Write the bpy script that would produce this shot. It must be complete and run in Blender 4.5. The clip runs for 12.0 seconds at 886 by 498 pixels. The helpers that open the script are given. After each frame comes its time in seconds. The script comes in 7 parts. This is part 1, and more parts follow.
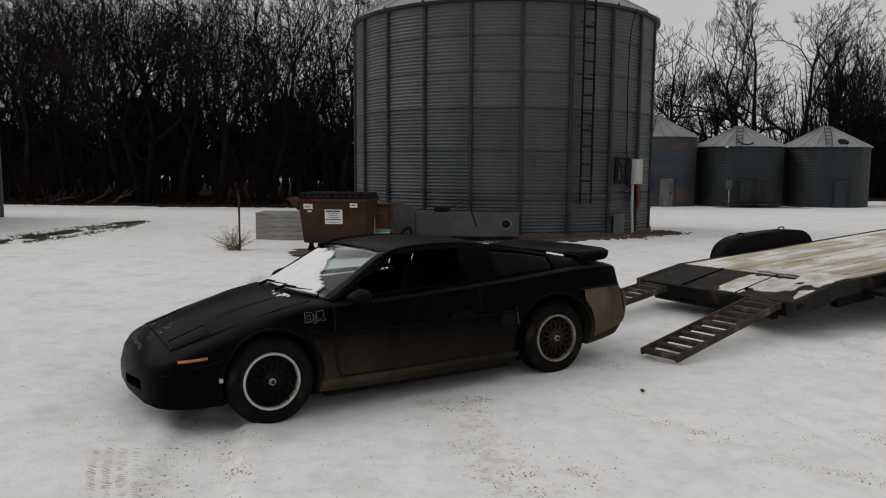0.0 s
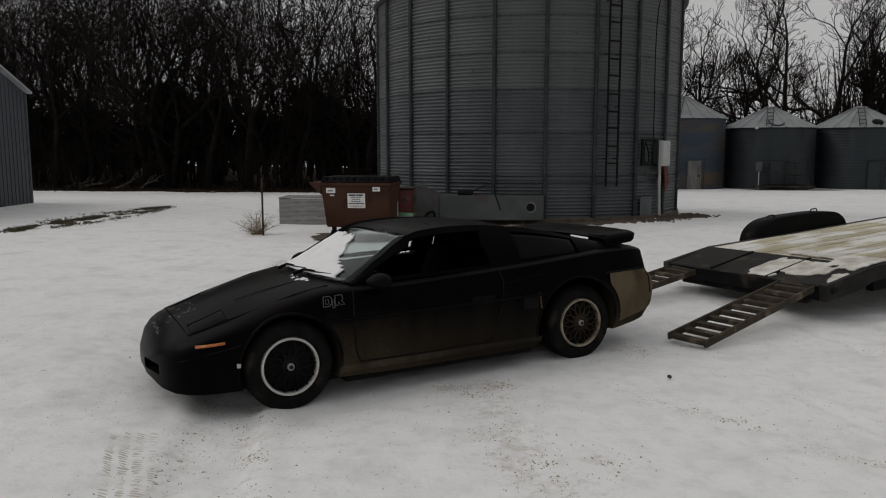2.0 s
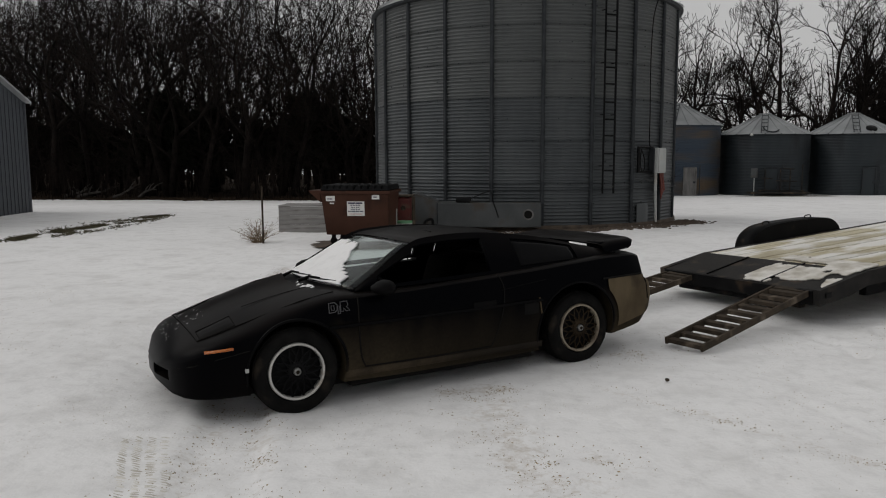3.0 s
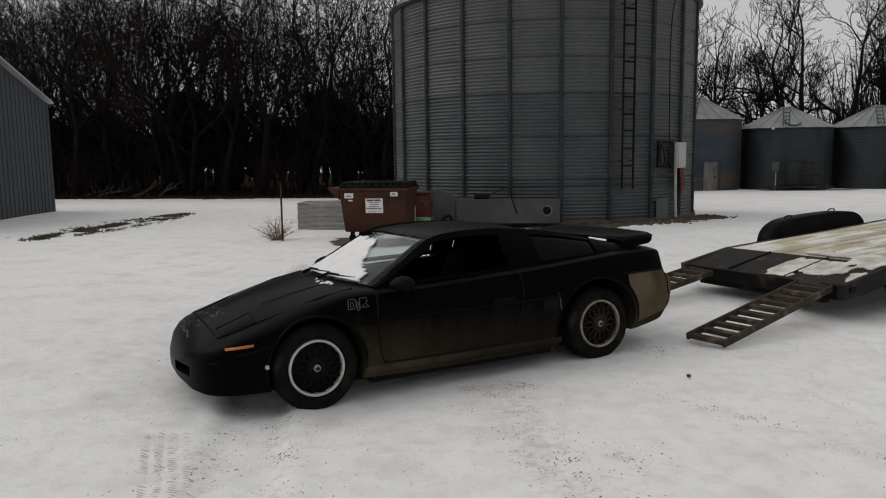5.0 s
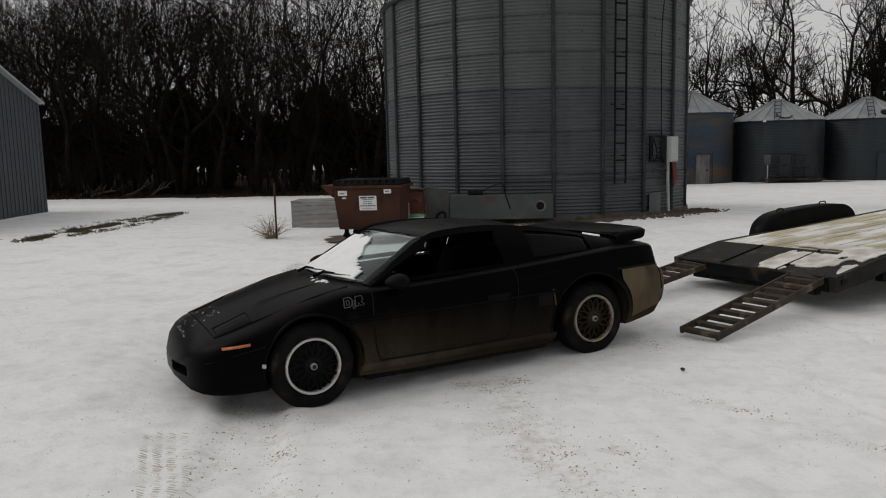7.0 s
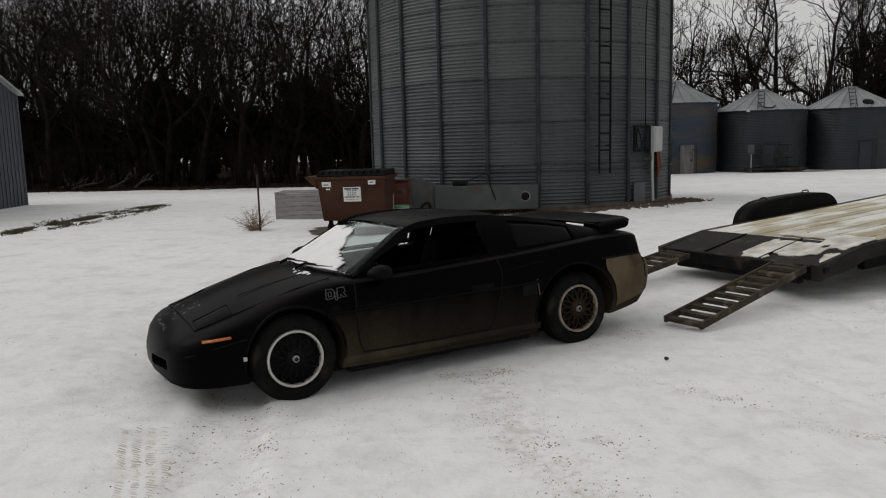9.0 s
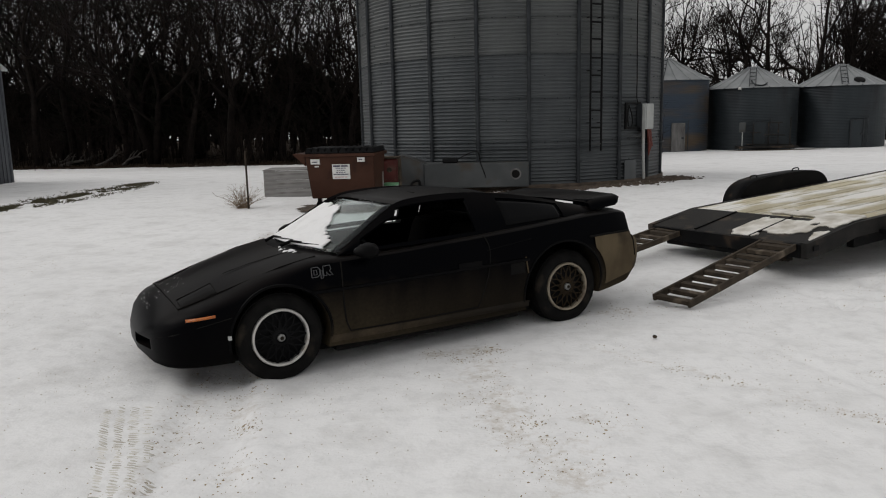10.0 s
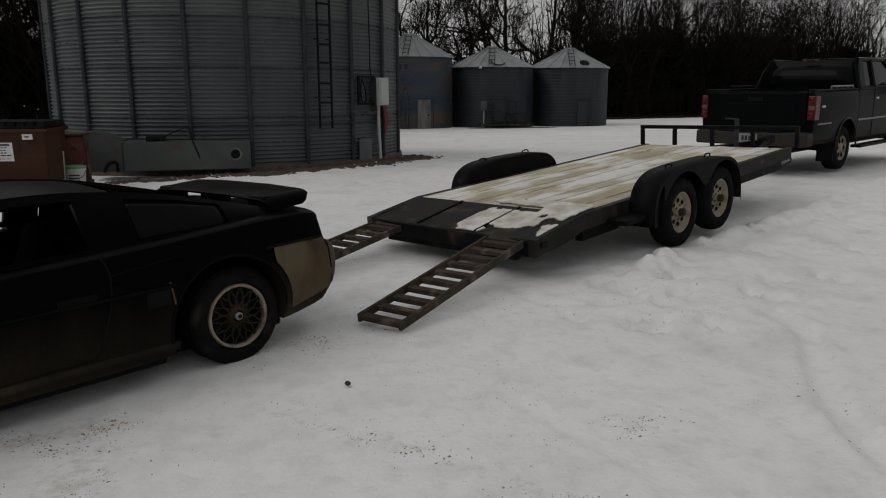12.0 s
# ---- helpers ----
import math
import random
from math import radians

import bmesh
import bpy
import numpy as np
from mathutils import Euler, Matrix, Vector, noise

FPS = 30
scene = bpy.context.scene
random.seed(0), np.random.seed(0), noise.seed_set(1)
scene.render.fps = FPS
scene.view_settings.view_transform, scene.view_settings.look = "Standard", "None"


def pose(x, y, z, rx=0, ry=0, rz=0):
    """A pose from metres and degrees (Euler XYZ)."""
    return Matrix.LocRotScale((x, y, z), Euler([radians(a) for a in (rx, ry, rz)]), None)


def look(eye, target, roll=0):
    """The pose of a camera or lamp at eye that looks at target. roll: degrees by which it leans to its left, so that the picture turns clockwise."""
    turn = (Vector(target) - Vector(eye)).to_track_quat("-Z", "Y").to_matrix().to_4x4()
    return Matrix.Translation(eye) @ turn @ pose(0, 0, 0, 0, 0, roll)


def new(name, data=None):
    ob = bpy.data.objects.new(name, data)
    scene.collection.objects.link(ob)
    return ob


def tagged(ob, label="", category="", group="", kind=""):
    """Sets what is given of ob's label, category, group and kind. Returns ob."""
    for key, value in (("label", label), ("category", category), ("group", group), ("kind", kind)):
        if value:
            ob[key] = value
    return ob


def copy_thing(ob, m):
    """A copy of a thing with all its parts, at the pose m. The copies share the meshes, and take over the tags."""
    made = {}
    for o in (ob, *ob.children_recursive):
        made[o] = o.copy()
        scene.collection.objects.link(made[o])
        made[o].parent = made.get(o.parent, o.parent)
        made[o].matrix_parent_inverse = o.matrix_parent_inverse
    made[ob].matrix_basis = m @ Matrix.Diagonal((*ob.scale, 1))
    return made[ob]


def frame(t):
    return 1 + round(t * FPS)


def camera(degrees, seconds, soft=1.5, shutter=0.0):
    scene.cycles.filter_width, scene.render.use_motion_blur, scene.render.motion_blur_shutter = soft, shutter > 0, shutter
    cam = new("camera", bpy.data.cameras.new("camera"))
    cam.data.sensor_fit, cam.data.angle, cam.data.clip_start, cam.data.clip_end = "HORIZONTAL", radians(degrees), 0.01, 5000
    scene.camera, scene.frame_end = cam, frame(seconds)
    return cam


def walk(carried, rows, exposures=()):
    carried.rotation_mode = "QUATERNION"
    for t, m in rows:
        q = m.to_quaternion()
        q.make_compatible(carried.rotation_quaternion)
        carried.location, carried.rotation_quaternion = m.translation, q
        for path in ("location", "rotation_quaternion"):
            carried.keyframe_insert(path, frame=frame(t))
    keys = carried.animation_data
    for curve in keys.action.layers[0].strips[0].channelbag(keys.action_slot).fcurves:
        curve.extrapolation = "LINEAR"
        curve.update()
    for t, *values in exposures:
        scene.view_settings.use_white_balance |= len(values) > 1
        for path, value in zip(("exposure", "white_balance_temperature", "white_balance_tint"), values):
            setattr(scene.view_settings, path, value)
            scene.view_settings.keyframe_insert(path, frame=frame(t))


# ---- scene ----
cam = camera(60.8, 12.0, soft=1.1)
PATH = [
    (0, (0.349, 0.212, 1.631), (0.265, 2.199, 1.416), 0.4),
    (0.5, (0.34, 0.195, 1.633), (0.237, 2.181, 1.422), 0.0),
    (1, (0.333, 0.205, 1.63), (0.195, 2.187, 1.403), -0.1),
    (1.5, (0.325, 0.225, 1.618), (0.184, 2.205, 1.378), -0.1),
    (2, (0.375, 0.332, 1.607), (0.225, 2.309, 1.351), 0.0),
    (2.5, (0.344, 0.211, 1.621), (0.203, 2.192, 1.386), -0.2),
    (4.5, (0.343, 0.201, 1.621), (0.179, 2.179, 1.373), -0.6),
    (5, (0.34, 0.216, 1.614), (0.15, 2.192, 1.369), -0.7),
    (5.5, (0.347, 0.222, 1.617), (0.163, 2.198, 1.371), -0.5),
    (6, (0.342, 0.216, 1.618), (0.159, 2.191, 1.362), -0.6),
    (6.5, (0.344, 0.198, 1.623), (0.158, 2.174, 1.376), -1.1),
    (7, (0.338, 0.188, 1.628), (0.164, 2.164, 1.372), -1.3),
    (9, (0.358, 0.231, 1.617), (0.22, 2.207, 1.337), -1.5),
    (9.5, (0.36, 0.243, 1.607), (0.277, 2.214, 1.279), -1.2),
    (10, (0.382, 0.293, 1.605), (0.266, 2.261, 1.267), -1.4),
    (10.5, (0.531, 0.486, 1.579), (0.644, 2.444, 1.188), -1.7),
    (11, (0.708, 0.822, 1.576), (0.952, 2.768, 1.185), -1.3),
    (11.5, (0.851, 1.302, 1.574), (1.363, 3.19, 1.157), 0.2),
    (12, (1.094, 1.785, 1.571), (1.598, 3.677, 1.162), 0.0),
]
walk(cam, [(t, look(e, g, r)) for t, e, g, r in PATH],
     exposures=[(0, 0.10), (0.5, 0.06), (1, 0.03), (1.5, -0.04), (2, -0.13), (2.5, -0.08), (4.5, 0.10), (5, 0.12), (7, 0.14), (9, 0.17), (9.5, 0.19), (10, 0.24), (10.5, 0.31), (11, 0.30), (11.5, -0.06), (12, -0.32)])

# ---- world and light: flat winter overcast ----
world = bpy.data.worlds.new("overcast")
scene.world = world
world.use_nodes = True
wn, wl = world.node_tree.nodes, world.node_tree.links
sky = wn.new("ShaderNodeTexSky")
sky.sky_type = "NISHITA"
sky.sun_disc = False
sky.sun_elevation = radians(38)
sky.sun_rotation = radians(250)
sky.dust_density = 4.0
sky.air_density = 1.0
soft_sky = wn.new("ShaderNodeHueSaturation")
soft_sky.inputs["Saturation"].default_value = 0.10
soft_sky.inputs["Value"].default_value = 1.0
cloud = wn.new("ShaderNodeMix")
cloud.data_type = "RGBA"
cloud.inputs["Factor"].default_value = 0.72
cloud.inputs["B"].default_value = (7.4, 7.35, 7.3, 1)
wl.new(sky.outputs["Color"], soft_sky.inputs["Color"])
wl.new(soft_sky.outputs["Color"], cloud.inputs["A"])
wl.new(cloud.outputs["Result"], wn["Background"].inputs["Color"])
wn["Background"].inputs["Strength"].default_value = 0.075
sun = new("sun", bpy.data.lights.new("sun", "SUN"))
sun.data.energy, sun.data.angle, sun.data.color = 0.5, radians(40), (1.0, 0.97, 0.93)
sun.matrix_world = look((-30, 12, 30), (0, 8, 0))

# ---- materials ----


def clean(name):
    m = bpy.data.materials.new(name)
    m.use_nodes = True
    return m, m.node_tree.nodes, m.node_tree.links, m.node_tree.nodes["Principled BSDF"]


def surface(name, a, b, rough=0.7, metal=0.0, scale=6.0, detail=6.0, bump=0.15, fine=90.0, stain=None, stain_scale=1.5,
            stain_at=0.55, spread=0.12, rough_var=0.12, coat=0.0, stretch=(1, 1, 1), per_object=0.0, dist=0.01, spec=0.5):
    """Two base colours in broad mottling, a fine grain, an optional third colour in patches, and fine relief."""
    m, n, l, p = clean(name)
    co = n.new("ShaderNodeTexCoord")
    mp = n.new("ShaderNodeMapping")
    mp.inputs["Scale"].default_value = stretch
    l.new(co.outputs["Object"], mp.inputs["Vector"])
    n1 = n.new("ShaderNodeTexNoise")
    n1.inputs["Scale"].default_value, n1.inputs["Detail"].default_value = scale, detail
    n2 = n.new("ShaderNodeTexNoise")
    n2.inputs["Scale"].default_value, n2.inputs["Detail"].default_value = fine, 3
    l.new(mp.outputs[0], n1.inputs["Vector"])
    l.new(mp.outputs[0], n2.inputs["Vector"])
    r = n.new("ShaderNodeValToRGB")
    r.color_ramp.elements[0].position, r.color_ramp.elements[1].position = 0.35, 0.65
    r.color_ramp.elements[0].color, r.color_ramp.elements[1].color = (*a, 1), (*b, 1)
    l.new(n1.outputs["Fac"], r.inputs["Fac"])
    col = r.outputs["Color"]
    if stain:
        n3 = n.new("ShaderNodeTexNoise")
        n3.inputs["Scale"].default_value, n3.inputs["Detail"].default_value = stain_scale, 8
        l.new(mp.outputs[0], n3.inputs["Vector"])
        mr = n.new("ShaderNodeMapRange")
        mr.inputs["From Min"].default_value, mr.inputs["From Max"].default_value = stain_at, stain_at + spread
        l.new(n3.outputs["Fac"], mr.inputs["Value"])
        mx = n.new("ShaderNodeMix")
        mx.data_type = "RGBA"
        l.new(mr.outputs[0], mx.inputs["Factor"])
        l.new(col, mx.inputs["A"])
        mx.inputs["B"].default_value = (*stain, 1)
        col = mx.outputs["Result"]
    if per_object:
        oi = n.new("ShaderNodeObjectInfo")
        mr2 = n.new("ShaderNodeMapRange")
        mr2.inputs["To Min"].default_value, mr2.inputs["To Max"].default_value = 1 - per_object, 1 + per_object
        l.new(oi.outputs["Random"], mr2.inputs["Value"])
        hs = n.new("ShaderNodeHueSaturation")
        l.new(mr2.outputs[0], hs.inputs["Value"])
        l.new(col, hs.inputs["Color"])
        col = hs.outputs["Color"]
    l.new(col, p.inputs["Base Color"])
    rr = n.new("ShaderNodeMapRange")
    rr.inputs["To Min"].default_value, rr.inputs["To Max"].default_value = max(0.02, rough - rough_var), min(1, rough + rough_var)
    l.new(n1.outputs["Fac"], rr.inputs["Value"])
    l.new(rr.outputs[0], p.inputs["Roughness"])
    p.inputs["Metallic"].default_value = metal
    p.inputs["Specular IOR Level"].default_value = spec
    p.inputs["Coat Weight"].default_value = coat
    if bump:
        bp = n.new("ShaderNodeBump")
        bp.inputs["Strength"].default_value, bp.inputs["Distance"].default_value = bump, dist
        l.new(n2.outputs["Fac"], bp.inputs["Height"])
        l.new(bp.outputs[0], p.inputs["Normal"])
    return m


def banded(name, low, high, z0, z1, rough, metal=0.0, noise_scale=5.0, streak=(1, 1, 0.25), wob=0.12, coat=0.0, low_rough=0.9, bump=0.05, film=0.10, spec=0.5, along=(), dust_sheen=0.0):
    """Paint with road dirt: a base paint, and dried mud that thins out above, with an uneven edge of its own."""
    m, n, l, p = clean(name)
    co = n.new("ShaderNodeTexCoord")
    mp = n.new("ShaderNodeMapping")
    mp.inputs["Scale"].default_value = streak
    l.new(co.outputs["Object"], mp.inputs["Vector"])
    nz = n.new("ShaderNodeTexNoise")
    nz.inputs["Scale"].default_value, nz.inputs["Detail"].default_value = noise_scale, 8
    l.new(mp.outputs[0], nz.inputs["Vector"])
    sp = n.new("ShaderNodeSeparateXYZ")
    l.new(co.outputs["Object"], sp.inputs[0])
    ad = n.new("ShaderNodeMath")
    ad.operation = "MULTIPLY_ADD"
    ad.inputs[1].default_value, ad.inputs[2].default_value = wob * 2, -wob
    l.new(nz.outputs["Fac"], ad.inputs[0])
    su = n.new("ShaderNodeMath")
    l.new(sp.outputs["Z"], su.inputs[0])
    l.new(ad.outputs[0], su.inputs[1])
    mr = n.new("ShaderNodeMapRange")
    mr.inputs["From Min"].default_value, mr.inputs["From Max"].default_value = z0, z1
    mr.inputs["To Min"].default_value, mr.inputs["To Max"].default_value = 1, 0
    l.new(su.outputs[0], mr.inputs["Value"])
    grain = n.new("ShaderNodeTexNoise")
    grain.inputs["Scale"].default_value, grain.inputs["Detail"].default_value = 45, 5
    l.new(co.outputs["Object"], grain.inputs["Vector"])
    gm = n.new("ShaderNodeMapRange")
    gm.inputs["To Min"].default_value, gm.inputs["To Max"].default_value = 0.45, 1.25
    l.new(grain.outputs["Fac"], gm.inputs["Value"])
    mul = n.new("ShaderNodeMath")
    mul.operation, mul.use_clamp = "MULTIPLY", True
    l.new(mr.outputs[0], mul.inputs[0])
    l.new(gm.outputs[0], mul.inputs[1])
    if along:
        # more mud behind the wheels than before them
        ax = n.new("ShaderNodeMapRange")
        ax.inputs["From Min"].default_value, ax.inputs["From Max"].default_value = -2, 2
        l.new(sp.outputs["X"], ax.inputs["Value"])
        ar = n.new("ShaderNodeValToRGB")
        while len(ar.color_ramp.elements) < len(along):
            ar.color_ramp.elements.new(0.5)
        for e, (at, v) in zip(ar.color_ramp.elements, along):
            e.position, e.color = at, (v, v, v, 1)
        l.new(ax.outputs[0], ar.inputs["Fac"])
        m2 = n.new("ShaderNodeMath")
        m2.operation = "MULTIPLY"
        l.new(mul.outputs[0], m2.inputs[0])
        l.new(ar.outputs["Color"], m2.inputs[1])
        mul = m2
    mx = n.new("ShaderNodeMix")
    mx.data_type = "RGBA"
    mx.inputs["A"].default_value, mx.inputs["B"].default_value = (*high, 1), (*low, 1)
    l.new(mul.outputs[0], mx.inputs["Factor"])
    # thin dust film over all of it
    dust = n.new("ShaderNodeTexNoise")
    dust.inputs["Scale"].default_value, dust.inputs["Detail"].default_value = 3.0, 9
    l.new(mp.outputs[0], dust.inputs["Vector"])
    dm = n.new("ShaderNodeMapRange")
    dm.inputs["From Min"].default_value, dm.inputs["From Max"].default_value, dm.inputs["To Max"].default_value = 0.4, 0.8, film
    l.new(dust.outputs["Fac"], dm.inputs["Value"])
    film_out = dm.outputs[0]
    if dust_sheen:
        # dust on level panels, which also paints in their sheen from the sky
        ge = n.new("ShaderNodeNewGeometry")
        gz = n.new("ShaderNodeSeparateXYZ")
        l.new(ge.outputs["Normal"], gz.inputs[0])
        lv = n.new("ShaderNodeMapRange")
        lv.inputs["From Min"].default_value, lv.inputs["From Max"].default_value, lv.inputs["To Max"].default_value = 0.55, 0.98, dust_sheen
        l.new(gz.outputs["Z"], lv.inputs["Value"])
        ml = n.new("ShaderNodeMath")
        ml.operation = "MULTIPLY"
        l.new(lv.outputs[0], ml.inputs[0])
        l.new(dust.outputs["Fac"], ml.inputs[1])
        sm = n.new("ShaderNodeMath")
        l.new(ml.outputs[0], sm.inputs[0])
        l.new(dm.outputs[0], sm.inputs[1])
        film_out = sm.outputs[0]
    mx2 = n.new("ShaderNodeMix")
    mx2.data_type = "RGBA"
    mx2.inputs["B"].default_value = (0.19, 0.155, 0.125, 1)
    l.new(film_out, mx2.inputs["Factor"])
    l.new(mx.outputs["Result"], mx2.inputs["A"])
    l.new(mx2.outputs["Result"], p.inputs["Base Color"])
    rm = n.new("ShaderNodeMapRange")
    rm.inputs["To Min"].default_value, rm.inputs["To Max"].default_value = rough, low_rough
    l.new(mul.outputs[0], rm.inputs["Value"])
    l.new(rm.outputs[0], p.inputs["Roughness"])
    p.inputs["Metallic"].default_value, p.inputs["Coat Weight"].default_value = metal, coat
    p.inputs["Specular IOR Level"].default_value = spec
    bp = n.new("ShaderNodeBump")
    bp.inputs["Strength"].default_value, bp.inputs["Distance"].default_value = bump, 0.004
    l.new(grain.outputs["Fac"], bp.inputs["Height"])
    l.new(bp.outputs[0], p.inputs["Normal"])
    return m


def glass(name, tint, rough=0.02):
    m, n, l, p = clean(name)
    p.inputs["Base Color"].default_value = (*tint, 1)
    p.inputs["Transmission Weight"].default_value = 1.0
    p.inputs["Roughness"].default_value = rough
    p.inputs["IOR"].default_value = 1.45
    return m


M_STEEL = surface("galvanised_steel", (0.066, 0.073, 0.078), (0.110, 0.118, 0.122), rough=0.5, metal=0.45, scale=1.3, bump=0.05, stain=(0.058, 0.064, 0.068), stain_scale=0.8, stain_at=0.56, stretch=(1, 1, 0.35))
M_STEEL_TOP = surface("galvanised_steel_upper", (0.090, 0.096, 0.097), (0.132, 0.138, 0.138), rough=0.5, metal=0.45, scale=1.3, bump=0.05, stretch=(1, 1, 0.35))
M_STIFF = surface("stiffener_steel", (0.022, 0.025, 0.028), (0.042, 0.046, 0.050), rough=0.6, metal=0.3, scale=4, bump=0.05, spec=0.2)
M_ROOFSTEEL = surface("bin_roof_steel", (0.19, 0.20, 0.205), (0.27, 0.28, 0.285), rough=0.45, metal=0.4, scale=1.0, bump=0.04, per_object=0.08)
M_SMALLBIN = surface("weathered_bin_steel", (0.017, 0.023, 0.027), (0.028, 0.035, 0.040), rough=0.55, metal=0.45, scale=0.9, bump=0.05, stain=(0.015, 0.018, 0.021), stain_scale=0.9, stain_at=0.52, stretch=(1, 1, 0.3))
M_RUSTBIN = surface("rusty_bin_steel", (0.022, 0.036, 0.056), (0.036, 0.050, 0.068), rough=0.6, metal=0.35, scale=0.7, bump=0.05, stain=(0.078, 0.055, 0.034), stain_scale=0.6, stain_at=0.46, spread=0.16, stretch=(0.4, 0.4, 2.0))
M_BARN = surface("blue_grey_siding", (0.052, 0.057, 0.068), (0.062, 0.068, 0.079), rough=0.6, scale=0.6, bump=0.03, stain=(0.045, 0.049, 0.058), stain_scale=0.5, stretch=(1, 1, 0.3))
M_BARNROOF = surface("barn_roof_metal", (0.35, 0.36, 0.37), (0.45, 0.46, 0.47), rough=0.5, metal=0.3, scale=1.0, bump=0.03)
M_RUBBER = surface("tyre_rubber", (0.005, 0.005, 0.005), (0.011, 0.0105, 0.010), rough=0.85, scale=9, bump=0.25, stain=(0.030, 0.025, 0.020), stain_scale=5, stain_at=0.58, spec=0.06)
M_BLACK = surface("black_paint", (0.004, 0.004, 0.0045), (0.008, 0.0078, 0.008), rough=0.5, scale=5, bump=0.06, stain=(0.024, 0.019, 0.015), stain_scale=3, stain_at=0.6, spec=0.06)
M_TRAILER = surface("worn_black_steel", (0.0032, 0.0033, 0.0037), (0.008, 0.0078, 0.0078), rough=0.55, scale=4, bump=0.12, stain=(0.034, 0.024, 0.017), stain_scale=4, stain_at=0.59, spec=0.05)
M_TAILPLATE = surface("scuffed_tail_plate", (0.012, 0.0115, 0.011), (0.026, 0.024, 0.022), rough=0.65, scale=5, bump=0.2, stain=(0.075, 0.056, 0.042), stain_scale=3, stain_at=0.55, spec=0.12)
M_RUST = surface("rusty_iron", (0.032, 0.026, 0.020), (0.062, 0.048, 0.035), rough=0.85, scale=9, bump=0.3, stain=(0.13, 0.105, 0.08), stain_scale=6, stain_at=0.57, spec=0.12)
M_WHEELTAN = surface("muddy_cream_wheel", (0.25, 0.205, 0.15), (0.34, 0.295, 0.23), rough=0.6, scale=9, bump=0.1, stain=(0.13, 0.10, 0.07), stain_scale=6, stain_at=0.52)
# near-black that puts the shade of holes, gaps and undersides into colour
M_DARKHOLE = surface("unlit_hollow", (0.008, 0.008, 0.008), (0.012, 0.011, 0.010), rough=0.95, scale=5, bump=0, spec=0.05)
M_PLANK = surface("snow_dusted_plank", (0.36, 0.315, 0.21), (0.52, 0.47, 0.345), rough=0.85, scale=4.0, fine=60, bump=0.4, stain=(0.70, 0.685, 0.65), stain_scale=3.4, stain_at=0.44, spread=0.13, stretch=(0.40, 1.1, 1), per_object=0.10)
M_DUMP = surface("brown_dumpster_paint", (0.046, 0.021, 0.014), (0.064, 0.031, 0.021), rough=0.55, scale=2, bump=0.06, stain=(0.032, 0.017, 0.013), stain_scale=3, stain_at=0.55, spec=0.07)
M_LID = surface("black_plastic_lid", (0.005, 0.005, 0.0055), (0.012, 0.012, 0.0125), rough=0.6, scale=4, bump=0.1, spec=0.07)
M_WHITE = surface("white_sticker", (0.62, 0.62, 0.60), (0.72, 0.72, 0.70), rough=0.7, scale=14, bump=0)
M_PRINT = surface("dark_print", (0.05, 0.05, 0.08), (0.08, 0.08, 0.11), rough=0.8, scale=20, bump=0)
M_REDPRINT = surface("faded_red_print", (0.42, 0.25, 0.24), (0.5, 0.32, 0.3), rough=0.8, scale=20, bump=0)
M_GREYWOOD = surface("weathered_grey_boards", (0.17, 0.165, 0.16), (0.27, 0.26, 0.25), rough=0.9, scale=3, bump=0.35, stain=(0.12, 0.11, 0.10), stain_scale=4, stretch=(0.4, 1, 5), per_object=0.15)
M_DUCT = surface("dull_galvanised_duct", (0.042, 0.046, 0.047), (0.072, 0.076, 0.077), rough=0.55, metal=0.3, scale=1.6, bump=0.06, stain=(0.050, 0.042, 0.034), stain_scale=2.2, stain_at=0.54)
M_BINDOOR = surface("pale_weathered_door", (0.085, 0.082, 0.080), (0.15, 0.145, 0.14), rough=0.7, scale=3, bump=0.1, stain=(0.05, 0.046, 0.042), stain_scale=2, stretch=(2, 2, 0.5))
M_REDPAINT = surface("weathered_red_paint", (0.075, 0.010, 0.007), (0.11, 0.016, 0.011), rough=0.6, scale=6, bump=0.1, stain=(0.10, 0.05, 0.034), stain_scale=5)
M_ORANGE = surface("orange_cable", (0.11, 0.022, 0.014), (0.15, 0.034, 0.022), rough=0.6, scale=9, bump=0.05)
M_BOXGREY = surface("light_grey_enamel", (0.33, 0.34, 0.33), (0.42, 0.43, 0.42), rough=0.5, scale=3, bump=0.04, stain=(0.36, 0.34, 0.31), stain_scale=3)
M_EMBLEM = surface("faded_outline_paint", (0.045, 0.045, 0.05), (0.075, 0.075, 0.08), rough=0.7, scale=30, bump=0)
M_REFLECT = surface("dull_yellow_strip", (0.12, 0.10, 0.03), (0.17, 0.14, 0.05), rough=0.6, scale=20, bump=0)
M_BUCKET = surface("grimy_white_plastic", (0.46, 0.46, 0.44), (0.56, 0.56, 0.54), rough=0.5, scale=7, bump=0.05, stain=(0.28, 0.26, 0.24), stain_scale=6)
M_GREEN = surface("green_plastic", (0.10, 0.25, 0.13), (0.13, 0.30, 0.16), rough=0.5, scale=7, bump=0.05)
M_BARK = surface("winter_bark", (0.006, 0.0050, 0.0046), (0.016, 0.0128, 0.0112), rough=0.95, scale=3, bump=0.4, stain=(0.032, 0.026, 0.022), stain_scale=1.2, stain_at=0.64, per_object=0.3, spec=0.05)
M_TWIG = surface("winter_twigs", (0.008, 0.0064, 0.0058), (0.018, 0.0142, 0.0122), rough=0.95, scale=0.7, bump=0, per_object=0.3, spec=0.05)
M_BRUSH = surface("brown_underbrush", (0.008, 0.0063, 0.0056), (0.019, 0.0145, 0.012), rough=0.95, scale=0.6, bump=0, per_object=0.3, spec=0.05)
